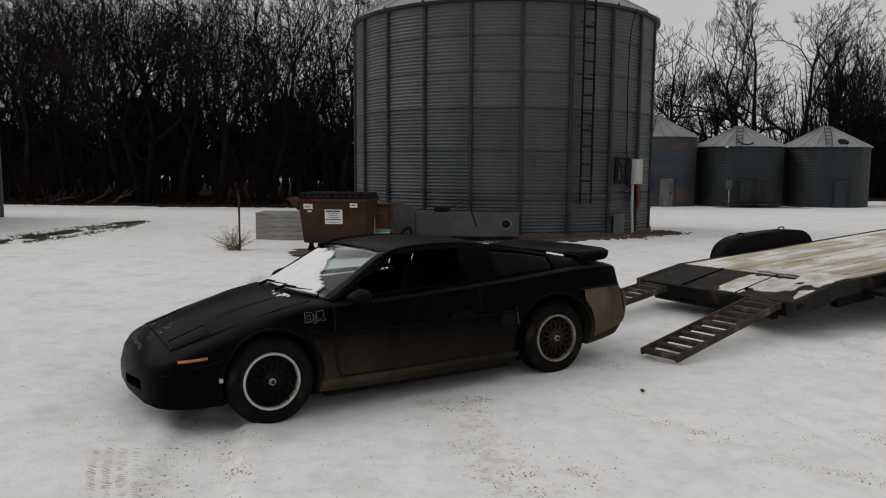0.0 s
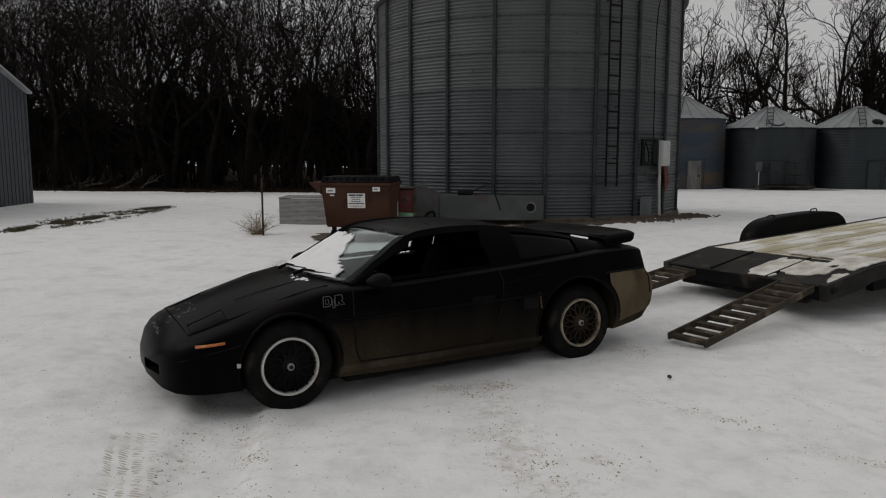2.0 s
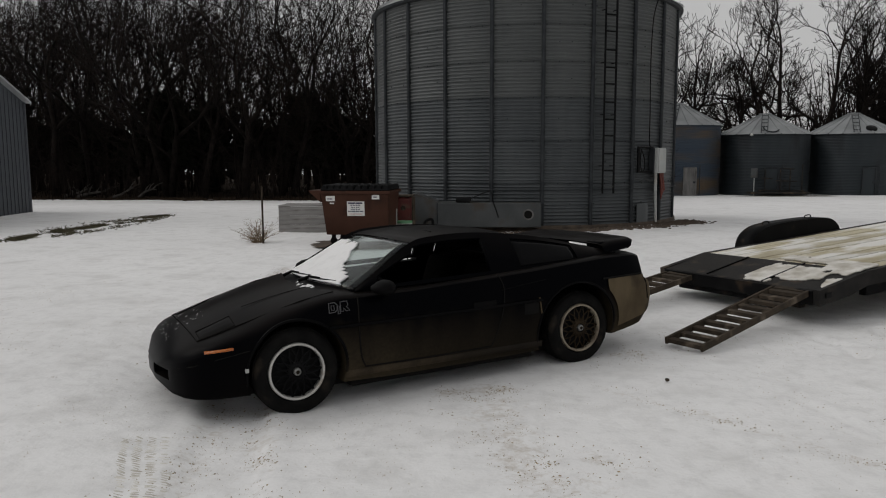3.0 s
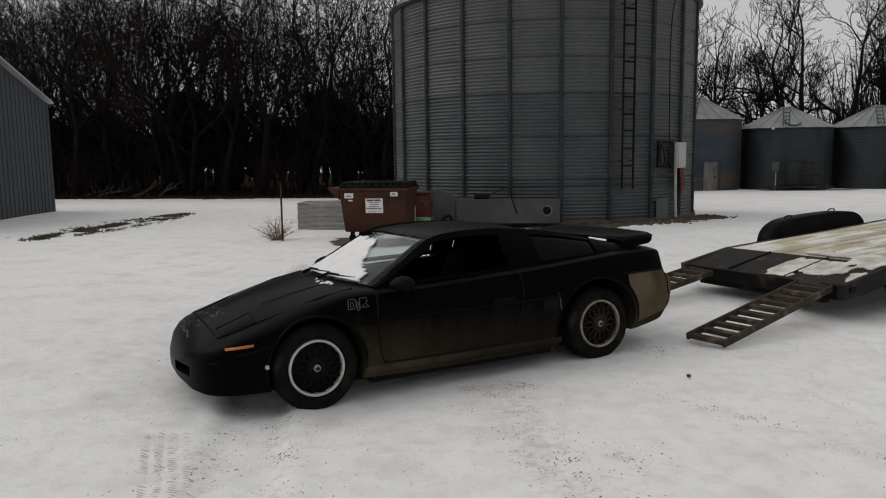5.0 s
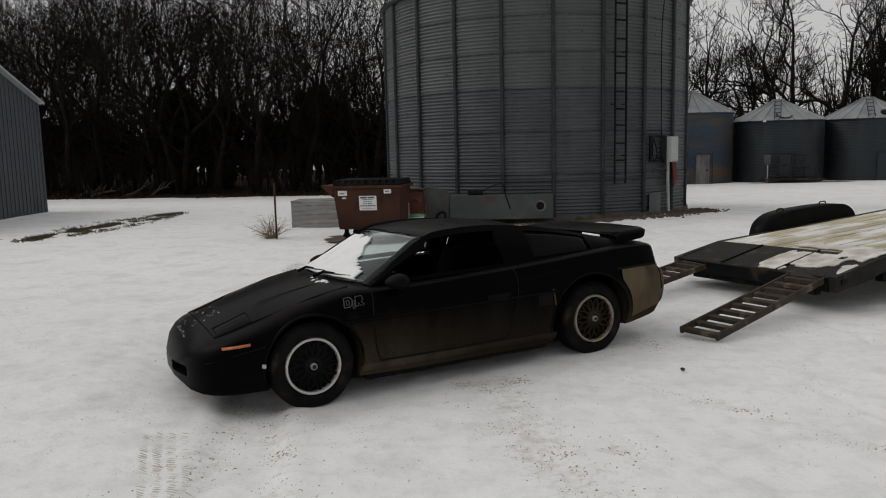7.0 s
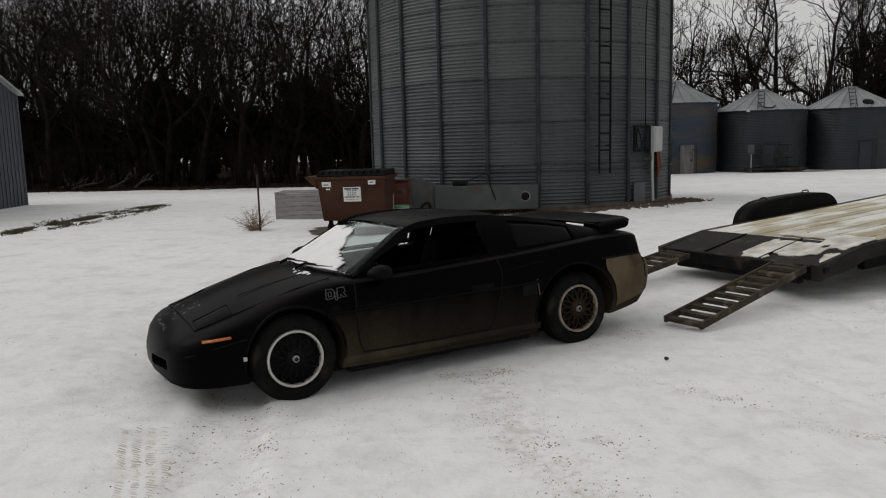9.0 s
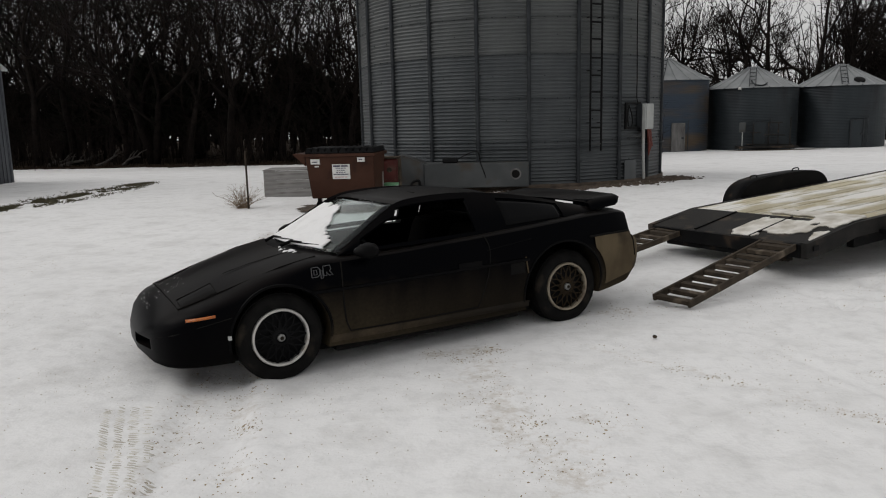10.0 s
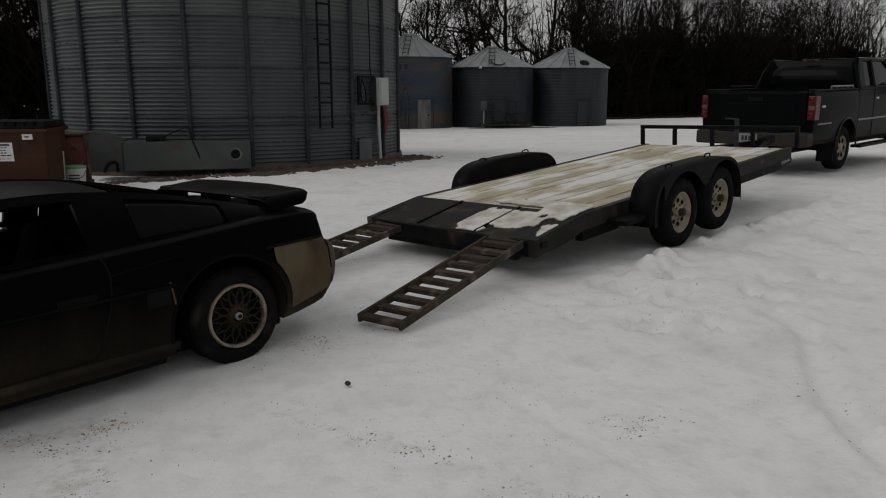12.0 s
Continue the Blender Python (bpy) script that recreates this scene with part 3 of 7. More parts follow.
def ground():
    def spaced(lo, hi, a, b, fine):
        mid = list(np.arange(a, b, fine))
        left, right, s = [], [], fine
        p = a
        while p > lo:
            s *= 1.18
            p -= s
            left.append(p)
        p, s = b, fine
        while p < hi:
            right.append(p)
            s *= 1.18
            p += s
        return left[::-1] + mid + right
    xs, ys = spaced(-900, 900, -4.6, 8.2, 0.052), spaced(-600, 1500, 1.6, 12.0, 0.052)
    inv = TRAILER.inverted()
    steps = []
    rs = random.Random(21)
    for k in range(110):
        u, v = rs.uniform(-0.6, 9), -rs.uniform(0.25, 1.9)
        steps.append((u, v, rs.uniform(0.1, 0.17), rs.uniform(0.05, 0.075), rs.uniform(0, 3.14), rs.uniform(0.025, 0.055)))
    verts, dirt = [], []
    for y in ys:
        for x in xs:
            z, m = yard(x, y), 0.0
            fade = min(1.0, max(0.0, 1.0 - (math.hypot(x - 1, y - 9) - 16) / 12))
            if fade > 0:
                z += fade * (0.026 * noise.noise(Vector((x * 0.7, y * 0.7, 3))) + 0.013 * noise.noise(Vector((x * 2.3, y * 2.3, 8))) + 0.011 * noise.noise(Vector((x * 6.5, y * 6.5, 1))))
                q = inv @ Vector((x, y, 0))
                # ridge of pushed snow alongside the trailer's wheels
                if -1 < q.x < 10 and q.y < 0.3:
                    lump = 0.5 + 0.5 * noise.noise(Vector((q.x * 1.9, q.y * 2.6, 5))) + 0.22 * noise.noise(Vector((q.x * 5, q.y * 5.5, 9)))
                    bank = math.exp(-((q.y + 0.44) / 0.17) ** 2) + 0.6 * math.exp(-((q.y + 0.95) / 0.28) ** 2)
                    z += bank * 0.18 * max(0, lump) * min(1, max(0, (q.x - 0.0) / 1.2))
                    for u, v, a, b, turn, deep in steps:
                        du, dv = q.x - u, q.y - v
                        if abs(du) < 0.3 and abs(dv) < 0.3:
                            c, s = math.cos(turn), math.sin(turn)
                            e = ((du * c + dv * s) / a) ** 2 + ((dv * c - du * s) / b) ** 2
                            if e < 2.6:
                                z += deep * (-1 if e < 0.8 else (-1 + (e - 0.8) / 0.9 if e < 1.7 else 0.35 * (2.6 - e)))
                if abs(q.y + 0.20) < 0.12 and 1.0 < q.x < 9:
                    z -= 0.02
                if -4 < x < 6 and 1 < y < 12:
                    for pts, w, d in RUTS:
                        g = gap(x, y, pts)
                        if g < w * 2:
                            z += -d if g < w else d * 0.6 * math.sin((g - w) / w * math.pi)
                    for pts, w, s in DIRT_LINES:
                        g = gap(x, y, pts)
                        if g < w * 3:
                            m = max(m, s * math.exp(-(g / w) ** 2 * 0.7) * (0.55 + 0.75 * noise.noise(Vector((x * 3.5, y * 3.5, 4)))))
                    if m > 0:
                        z -= 0.006 * m
            verts.append((x, y, z))
            dirt.append(max(0.0, m))
    nx = len(xs)
    faces = [(j * nx + i, j * nx + i + 1, (j + 1) * nx + i + 1, (j + 1) * nx + i) for j in range(len(ys) - 1) for i in range(nx - 1)]
    me = bpy.data.meshes.new("ground")
    me.from_pydata(verts, [], faces)
    me.attributes.new("dirt", "FLOAT", "POINT").data.foreach_set("value", dirt)
    me.polygons.foreach_set("use_smooth", [True] * len(me.polygons))
    me.materials.append(M_SNOW)
    tagged(new("ground", me), "trodden snow over a farmyard with mud specks and tyre marks", "snow", kind="structure")
    return np.array(xs), np.array(ys), np.array([v[2] for v in verts]).reshape(len(ys), nx)


SNOW_GRID = ground()


def snow_z(x, y):
    """Height of the snow's surface at a place in the yard."""
    xs, ys, zs = SNOW_GRID
    i = min(len(xs) - 2, max(0, int(np.searchsorted(xs, x)) - 1))
    j = min(len(ys) - 2, max(0, int(np.searchsorted(ys, y)) - 1))
    u, v = (x - xs[i]) / (xs[i + 1] - xs[i]), (y - ys[j]) / (ys[j + 1] - ys[j])
    return float((zs[j, i] * (1 - u) + zs[j, i + 1] * u) * (1 - v) + (zs[j + 1, i] * (1 - u) + zs[j + 1, i + 1] * u) * v)


# ---- the large grain bin ----
BIN, BIN_R, BIN_Z, BIN_TOP = Vector((1.017, 20.163, 0)), 3.765, 0.20, 5.15
STEP = 360 / 22


def on_bin(deg, r, z):
    a = radians(deg)
    return Vector((r * math.cos(a), r * math.sin(a), z))


def corrugated(bm, r, a0, a1, z0, z1, pitch, amp, cols, per=4):
    rows = int(round((z1 - z0) / pitch)) * per
    return sheet(bm, [[on_bin(a0 + (a1 - a0) * c / cols, r + amp * math.cos(2 * math.pi * k / per), z0 + (z1 - z0) * k / rows) for c in range(cols + 1)] for k in range(rows + 1)])


def big_bin():
    t = thing("grain_bin", "large corrugated galvanised steel grain bin with vertical stiffeners", "grain bin", Matrix.Translation(BIN))
    lathe_bm = lathe(B(), [(0, -0.3), (BIN_R + 0.075, -0.3), (BIN_R + 0.07, BIN_Z - 0.03), (BIN_R + 0.055, BIN_Z), (0, BIN_Z)], 88)
    part("foundation", lathe_bm, M_DIRT, t, "dirt-stained footing")
    z = BIN_Z
    for ring in range(6):
        h, mat = (0.90, M_STEEL) if ring < 3 else (0.75, M_STEEL_TOP)
        first = part("sheet", corrugated(B(), BIN_R, 0, STEP * 2, 0, h, 0.075, 0.025, 10), mat, t, smooth=True, m=pose(0, 0, z, 0, 0, -118.4 + (STEP if ring % 2 else 0)))
        for k in range(1, 11):
            again(first, t, pose(0, 0, z, 0, 0, -118.4 + STEP * 2 * k + (STEP if ring % 2 else 0)))
        z += h
    # bolts along the seams
    bm = B()
    rb = random.Random(2)
    z = BIN_Z
    for ring in range(6):
        h = 0.90 if ring < 3 else 0.75
        for zz in (z + h - 0.02, z + h * 0.5):
            for k in range(88):
                if zz < BIN_TOP - 0.05:
                    c = on_bin(k * 360 / 88 + 1.2, BIN_R + 0.02, zz)
                    box(bm, -0.011, 0.011, -0.011, 0.011, -0.011, 0.011, Matrix.Translation(c + Vector((0, 0, 0.01 * rb.random())))) if rb.random() < (0.85 if zz > z + h * 0.6 else 0.30) else None
        z += h
    tagged(part("bolts", bm, M_STIFF, t), kind="stuff")
    bm = B()
    prism(bm, [(BIN_R + 0.004, -0.042), (BIN_R + 0.04, -0.042), (BIN_R + 0.065, -0.024), (BIN_R + 0.065, 0.024), (BIN_R + 0.04, 0.042), (BIN_R + 0.004, 0.042)], 0, BIN_TOP - BIN_Z - 0.02,
          Matrix(((1, 0, 0, 0), (0, 0, 1, 0), (0, 1, 0, BIN_Z), (0, 0, 0, 1))))
    first = part("stiffener", bm, M_STIFF, t, m=pose(0, 0, 0, 0, 0, -118.4))
    for k in range(1, 22):
        again(first, t, pose(0, 0, 0, 0, 0, -118.4 + STEP * k))
    # roof: steep cone of ribbed panels
    for k in range(22):
        bm = B()
        a0, a1 = -118.4 + STEP * k, -118.4 + STEP * (k + 1)
        rows = []
        for r, zz in ((BIN_R + 0.14, BIN_TOP - 0.01), (0.55, BIN_TOP + 1.85)):
            rows.append([on_bin(a0, r, zz + 0.05), on_bin(a0 + STEP * 0.04, r, zz + 0.05), on_bin(a0 + STEP * 0.07, r, zz), on_bin(a1 - STEP * 0.03, r, zz), on_bin(a1, r, zz + 0.05)])
        sheet(bm, rows, 0.02)
        part("roof_panel", bm, M_ROOFSTEEL, t)
    part("roof_cap", lathe(B(), [(0.6, BIN_TOP + 1.8), (0.6, BIN_TOP + 2.0), (0.3, BIN_TOP + 2.12), (0, BIN_TOP + 2.15)], 24), M_ROOFSTEEL, t)
    part("eave_ring", lathe(B(), [(BIN_R - 0.02, BIN_TOP - 0.09), (BIN_R + 0.10, BIN_TOP - 0.07), (BIN_R + 0.13, BIN_TOP - 0.02), (BIN_R - 0.02, BIN_TOP)], 88, close=True), M_STIFF, t, "dark eave angle")
    part("tie_wire", lathe(B(), [(BIN_R + 0.06, 0.955), (BIN_R + 0.068, 0.963), (BIN_R + 0.076, 0.955), (BIN_R + 0.068, 0.947)], 88, close=True), M_STIFF, t)
    # ladder
    lad = part("ladder", tube(tube(B(), [on_bin(-66.3, BIN_R + 0.16, 0.87), on_bin(-66.3, BIN_R + 0.16, BIN_TOP + 0.15)], 0.022, 6), [on_bin(-62.3, BIN_R + 0.16, 0.87), on_bin(-62.3, BIN_R + 0.16, BIN_TOP + 0.15)], 0.024, 6), M_LID, t, "dark steel ladder rails")
    for k in range(13):
        zz = 1.02 + 0.36 * k - (0.02 if k % 3 else 0)
        if zz < BIN_TOP + 0.1:
            part("rung", tube(B(), [on_bin(-66.3, BIN_R + 0.16, zz), on_bin(-62.3, BIN_R + 0.16, zz - 0.005)], 0.019, 6), M_LID if k else M_DUCT, lad)
        if k % 3 == 1:
            for a in (-66.3, -62.3):
                part("bracket", tube(B(), [on_bin(a, BIN_R, zz + 0.1), on_bin(a, BIN_R + 0.16, zz + 0.1)], 0.012, 6), M_BLACK, lad)
    # access frame beside the switch box
    def arcbar(a0, a1, z0, z1, d=0.04):
        bm = B()
        grid = [[on_bin(a0 + (a1 - a0) * c / 4, BIN_R + 0.035 + d, zz) for c in range(5)] for zz in (z0, z1)]
        return sheet(bm, grid, -d)
    part("hatch_panel", arcbar(-50.6, -44.5, BIN_Z, 0.62, 0.01), M_STEEL, t, "flat steel hatch panel")
    for a0, a1, z0, z1 in ((-51.5, -43.5, 1.84, 1.875), (-51.5, -43.5, 1.30, 1.34), (-51.5, -50.6, 1.34, 1.84)):
        part("hatch_frame", arcbar(a0, a1, z0, z1), M_BLACK, t)
    part("hatch_handle", tube(B(), curve_through([on_bin(-49.6, BIN_R + 0.09, 1.82), on_bin(-48.6, BIN_R + 0.12, 1.6), on_bin(-48.0, BIN_R + 0.1, 1.40), on_bin(-49.8, BIN_R + 0.12, 1.34), on_bin(-50.2, BIN_R + 0.1, 1.55), on_bin(-49.6, BIN_R + 0.09, 1.82)], 4), 0.012, 6), M_BLACK, t)
    part("valve", tube(B(), curve_through([on_bin(-49.5, BIN_R + 0.05, 1.10), on_bin(-47.5, BIN_R + 0.09, 1.16), on_bin(-44.5, BIN_R + 0.08, 1.12), on_bin(-42, BIN_R + 0.08, 1.18)], 4), 0.016, 6), M_DUCT, t)
    return t


big_bin()


def switch_box():
    t = thing("switch_box", "pale grey electrical box on the grain bin wall", "electrical box", Matrix.Translation(BIN) @ pose(0, 0, 0, 0, 0, -40.6))
    r = BIN_R + 0.05
    part("case", box(B(), r, r + 0.17, -0.20, 0.17, 1.285, 1.845, bevel=0.012), M_BOXGREY, t)
    part("side_channel", box(B(), r - 0.03, r + 0.10, -0.228, -0.205, 1.285, 1.845, bevel=0.006), M_STIFF, t)
    part("door", box(B(), r + 0.171, r + 0.185, -0.16, 0.15, 1.31, 1.82, bevel=0.005), M_BOXGREY, t)
    part("conduit", tube(B(), [(r + 0.05, -0.06, 1.29), (r + 0.05, -0.05, 0.8), (r + 0.05, 0.0, 0.18)], 0.034, 10), M_BOXGREY, t, "white plastic conduit")
    part("riser_cable", tube(B(), curve_through([(r - 0.0, -0.19, 1.85), (r, -0.28, 1.97), (r - 0.01, -0.27, 2.5), (r - 0.01, -0.30, 3.8), (r, -0.24, 4.7), (r + 0.06, -0.12, BIN_TOP)], 4), 0.012, 6), M_BLACK, t)
    for k in range(6):
        y = 0.10 + 0.03 * k
        part("cable_loop", tube(B(), curve_through([(r + 0.06, y, 1.30), (r + 0.10, y + 0.02, 1.0 - 0.04 * (k % 3)), (r + 0.08, y + 0.05, 0.70 + 0.05 * k), (r + 0.05, y + 0.06, 1.02), (r + 0.05, y + 0.03, 1.28)], 5), 0.012, 6), M_ORANGE, t, "coiled orange extension cable")


switch_box()


def fan_duct():
    t = thing("aeration_duct", "dull galvanised aeration duct against the bin", "duct")
    x0, x1, y0, y1, z0, z1 = -0.90, 1.27, 16.02, 16.75, 0.19, 0.70
    part("body", box(B(), x0, x1, y0, y1, z0, z1, bevel=0.012), M_DUCT, t)
    bm = B()
    prism(bm, [(-1.44, z0), (x0 - 0.003, z0), (x0 - 0.003, z1 + 0.01), (-1.34, 0.885), (-1.44, 0.89)], 16.06, 16.72)
    part("transition", bm, M_DUCT, t)
    part("seam", box(B(), x0 - 0.012, x0 + 0.012, y0 - 0.012, y0 - 0.001, z0, z1, bevel=0.003), M_STIFF, t)
    ring = pose(1.0, y0 - 0.002, 0.46, 90, 0, 0)
    part("port_rim", lathe(B(), [(0.085, -0.02), (0.115, -0.02), (0.115, 0.012), (0.085, 0.012)], 24, ring, close=True), M_BINDOOR, t, "pale scuffed port rim")
    part("port", lathe(B(), [(0, 0.004), (0.086, 0.004), (0.086, -0.02), (0, -0.02)], 24, ring), M_DARKHOLE, t, "open round port")
    part("fan_motor", box(B(), -0.52, -0.20, 16.10, 16.4, z1, 0.81, bevel=0.03), M_LID, t)
    part("cable", tube(B(), curve_through([(-0.2, 16.2, 0.78), (0.05, 16.15, 0.9), (0.22, 16.05, 0.93), (0.27, 16.0, 0.72), (0.35, 15.99, 0.5), (0.38, 15.99, 0.4)], 5), 0.011, 6), M_BLACK, t)
    part("hose", tube(B(), curve_through([(-1.2, 15.9, 0.2), (-1.12, 15.85, 0.34), (-1.0, 15.88, 0.36), (-0.98, 15.9, 0.2)], 5), 0.03, 8), M_LID, t)


fan_duct()


# ---- small bins ----
def small_bin(c, r, z0, z1, peak, mat, label, door):
    t = thing("small_bin", label, "grain bin", Matrix.Translation((c[0], c[1], 0)), group="small bins before the trees")
    part("foundation", lathe(B(), [(0, z0 - 0.4), (r + 0.1, z0 - 0.4), (r + 0.1, z0), (0, z0)], 40), M_DIRT, t)
    bm = B()
    n = 84
    sheet(bm, [[on_bin(360 * k / 72, r + 0.008 * (1 if j % 2 else -1), z0 + (z1 - z0) * j / n) for k in range(73)] for j in range(n + 1)])
    bmesh.ops.remove_doubles(bm, verts=bm.verts, dist=1e-4)
    part("wall", bm, mat, t)
    for k in range(20):
        a0, a1 = k * 18.0, k * 18.0 + 18
        rows = [[on_bin(a0, q, zz + 0.05), on_bin(a0 + 0.8, q, zz + 0.05), on_bin(a0 + 1.5, q, zz), on_bin(a1 - 0.7, q, zz), on_bin(a1, q, zz + 0.05)] for q, zz in ((r + 0.12, z1 - 0.02), (0.28, peak - 0.06))]
        part("roof_panel", sheet(B(), rows, 0.02), M_ROOFSTEEL, t)
    part("roof_cap", lathe(B(), [(0.34, peak - 0.1), (0.34, peak), (0.0, peak + 0.03)], 20), M_ROOFSTEEL, t)
    # ladder on the roof
    s = (peak - z1) / (r - 0.28)
    lad = part("roof_ladder", B(), M_STIFF, t, m=pose(0, 0, 0, 0, 0, -19))
    for dx in (-0.16, 0.16):
        part("rail", tube(B(), [(dx, -r + 0.02, z1 + 0.06), (dx, -0.5, z1 + 0.06 + s * (r - 0.5))], 0.02, 6), M_STIFF, lad)
    for k in range(5):
        q = 0.12 + 0.2 * k
        yy = -r + (r - 0.5) * q
        part("rung", tube(B(), [(-0.16, yy, z1 + 0.06 + s * (yy + r)), (0.16, yy, z1 + 0.06 + s * (yy + r))], 0.018, 6), M_STIFF, lad)
    # door
    dm = pose(0, 0, 0, 0, 0, door + 90) @ Matrix.Translation((0, -r - 0.03, 0))
    d = part("door", box(B(), -0.30, 0.30, -0.02, 0.04, z0 + 0.12, z0 + 1.6, dm, bevel=0.01), M_BINDOOR if "rusty" in label else mat, t)
    for x0, x1, q0, q1 in ((-0.37, -0.305, 0.08, 1.66), (0.305, 0.37, 0.08, 1.66), (-0.305, 0.305, 1.605, 1.66)):
        part("door_frame", box(B(), x0, x1, -0.05, 0.02, z0 + q0, z0 + q1, dm), M_BINDOOR if "rusty" in label else M_STIFF, t)
    part("guard_post", tube(B(), [dm @ Vector((0.52, -0.08, z0)), dm @ Vector((0.52, -0.08, z0 + 1.8))], 0.025, 6), M_STIFF, t)
    part("latch", box(B(), 0.18, 0.30, -0.06, -0.025, z0 + 0.8, z0 + 0.9, dm), M_STIFF, d)
    return t


def bin_fittings():
    """A lamp and a cable on one small bin, a roof hatch on the next."""
    lamp = thing("yard_lamp", "small white lamp at the eave of a grain bin", "lamp", Matrix.Translation((14.29, 43.1, 2.86)) @ pose(0, 0, 0, 0, 0, -33))
    part("bracket", tube(B(), [(0, 0.12, 0.0), (0, -0.10, 0.06)], 0.03, 6), M_STIFF, lamp)
    part("lamp_head", lathe(B(), [(0, 0.08), (0.06, 0.05), (0.10, -0.04), (0.08, -0.07), (0, -0.075)], 14, Matrix.Translation((0, -0.14, 0.02))), M_BUCKET, lamp, "dull white lamp head", smooth=True)
    cable = part("roof_cable", tube(B(), curve_through([(14.97, 43.45, 3.31), (14.98, 43.05, 3.10), (15.19, 42.86, 3.02), (15.45, 42.86, 3.03), (15.69, 43.03, 3.14)], 5), 0.035, 6), M_STIFF)
    tagged(cable, "dark looped cable lying on a bin roof", "cable")
    hatch = thing("roof_hatch", "dark round hatch cover on a bin roof", "hatch", Matrix.Translation((20.62, 43.2, 3.20)) @ pose(0, 0, 0, 28, 0, 0))
    part("cover", lathe(B(), [(0.27, -0.10), (0.29, 0.0), (0.24, 0.05), (0, 0.07)], 22), M_LID, hatch, smooth=True)
    for a0, w in ((-124.5, 4.4), (-117.5, 4.6), (-110.0, 4.6)):
        grid = [[on_bin(a0 + w * c / 4, 2.425, zz) for c in range(5)] for zz in (2.74, 3.00)]
        tagged(part("worn_letter_bar", sheet(B(), grid, 0.006), M_STIFF, None, m=Matrix.Translation((10.72, 45.2, 0))), "worn dark painted mark on the rusty bin", "painted mark")


def meter_box():
    t = thing("meter_box", "grey electric meter box on a thin post", "electric box", Matrix.Translation((14.36, 42.72, yard(14.36, 42.72))) @ pose(0, 0, 0, 0, 0, -25))
    part("post", tube(B(), [(0, 0.06, -0.1), (0, 0.06, 1.0)], 0.03, 8), M_BOXGREY, t, "pale conduit post")
    part("box", box(B(), -0.17, 0.17, -0.08, 0.08, 0.98, 1.50, bevel=0.02), M_DUCT, t)
    part("box_lid", box(B(), -0.15, 0.15, -0.095, -0.078, 1.01, 1.47, bevel=0.006), M_DUCT, t)


small_bin((10.72, 45.2), 2.40, -0.56, 3.44, 4.75, M_RUSTBIN, "blue-streaked rusty galvanised bin with a pale door", -85)
small_bin((15.65, 45.2), 2.42, -0.56, 2.93, 4.12, M_SMALLBIN, "dull galvanised bin with a ribbed conical roof", -98)
small_bin((20.55, 45.2), 2.34, -0.56, 2.93, 4.12, M_SMALLBIN, "dull galvanised bin with a closed hatch", -92)
bin_fittings()
meter_box()


def loader_frame():
    t = thing("loader_frame", "dark rusty steel frame with railings before a bin", "frame", Matrix.Translation((15.6, 42.3, yard(15.6, 42.3))) @ Matrix.Diagonal((1.15, 1, 1.15, 1)))
    for x0, h in ((-0.7, 1.25), (0.0, 1.3), (0.45, 1.25), (1.0, 1.5)):
        part("post", tube(B(), [(x0, 0, -0.05), (x0, 0, h)], 0.03, 6), M_TAILPLATE, t)
    for x0, x1, h in ((-1.0, 1.1, 0.28), (-1.3, 1.4, 0.16), (0.0, 0.62, 1.3), (-0.2, 0.75, 0.72), (-0.85, -0.35, 0.85)):
        part("bar", tube(B(), [(x0, -0.02, h), (x1, -0.02, h - 0.03)], 0.03, 6), M_TAILPLATE, t)
    part("deck", box(B(), -1.4, 1.3, -0.4, 0.4, 0.1, 0.2, bevel=0.02), M_TAILPLATE, t)


loader_frame()


# ---- the shed at the edge of the yard ----
def shed():
    m = Matrix.Translation((-15.5, 24.9, -0.2)) @ pose(0, 0, 0, 0, 0, 13)
    t = thing("shed", "blue-grey metal-sided shed with a gable roof", "shed", m)
    W, L, E, P = 9.0, 14.0, 3.75, 4.95
    # gable end runs along -y from the corner; the length runs along -x behind it
    def gable(x0, x1):
        bm = B()
        prism(bm, [(-W, 0), (0, 0), (0, E), (-W / 2, P), (-W, E)], x0, x1, Matrix(((0, 1, 0, 0), (1, 0, 0, 0), (0, 0, 1, 0), (0, 0, 0, 1))))
        return bm
    part("wall_body", gable(-L, 0), M_BARN, t)
    for k in range(30):
        y = -0.15 - k * 0.3
        h = E + (P - E) * (1 - abs(y + W / 2) / (W / 2))
        part("siding_rib", box(B(), 0.001, 0.022, y - 0.02, y + 0.02, 0.02, h - 0.05), M_BARN, t)
    part("corner_trim", box(B(), -0.10, 0.03, -0.10, 0.03, 0, E + 0.02, bevel=0.006), M_BARN, t)
    for s in (0, 1):
        bm = B()
        y0, y1 = (-W / 2, 0.08) if s == 0 else (-W - 0.25, -W / 2)
        z0, z1 = (P + 0.06, E + 0.06 - 0.03) if s == 0 else (E + 0.06 - 0.03, P + 0.06)
        sheet(bm, [[(-L - 0.2, y0, z0), (-L - 0.2, y1, z1)], [(0.2, y0, z0), (0.2, y1, z1)]], 0.06)
        part("roof_slope", bm, M_BARNROOF, t)


shed()


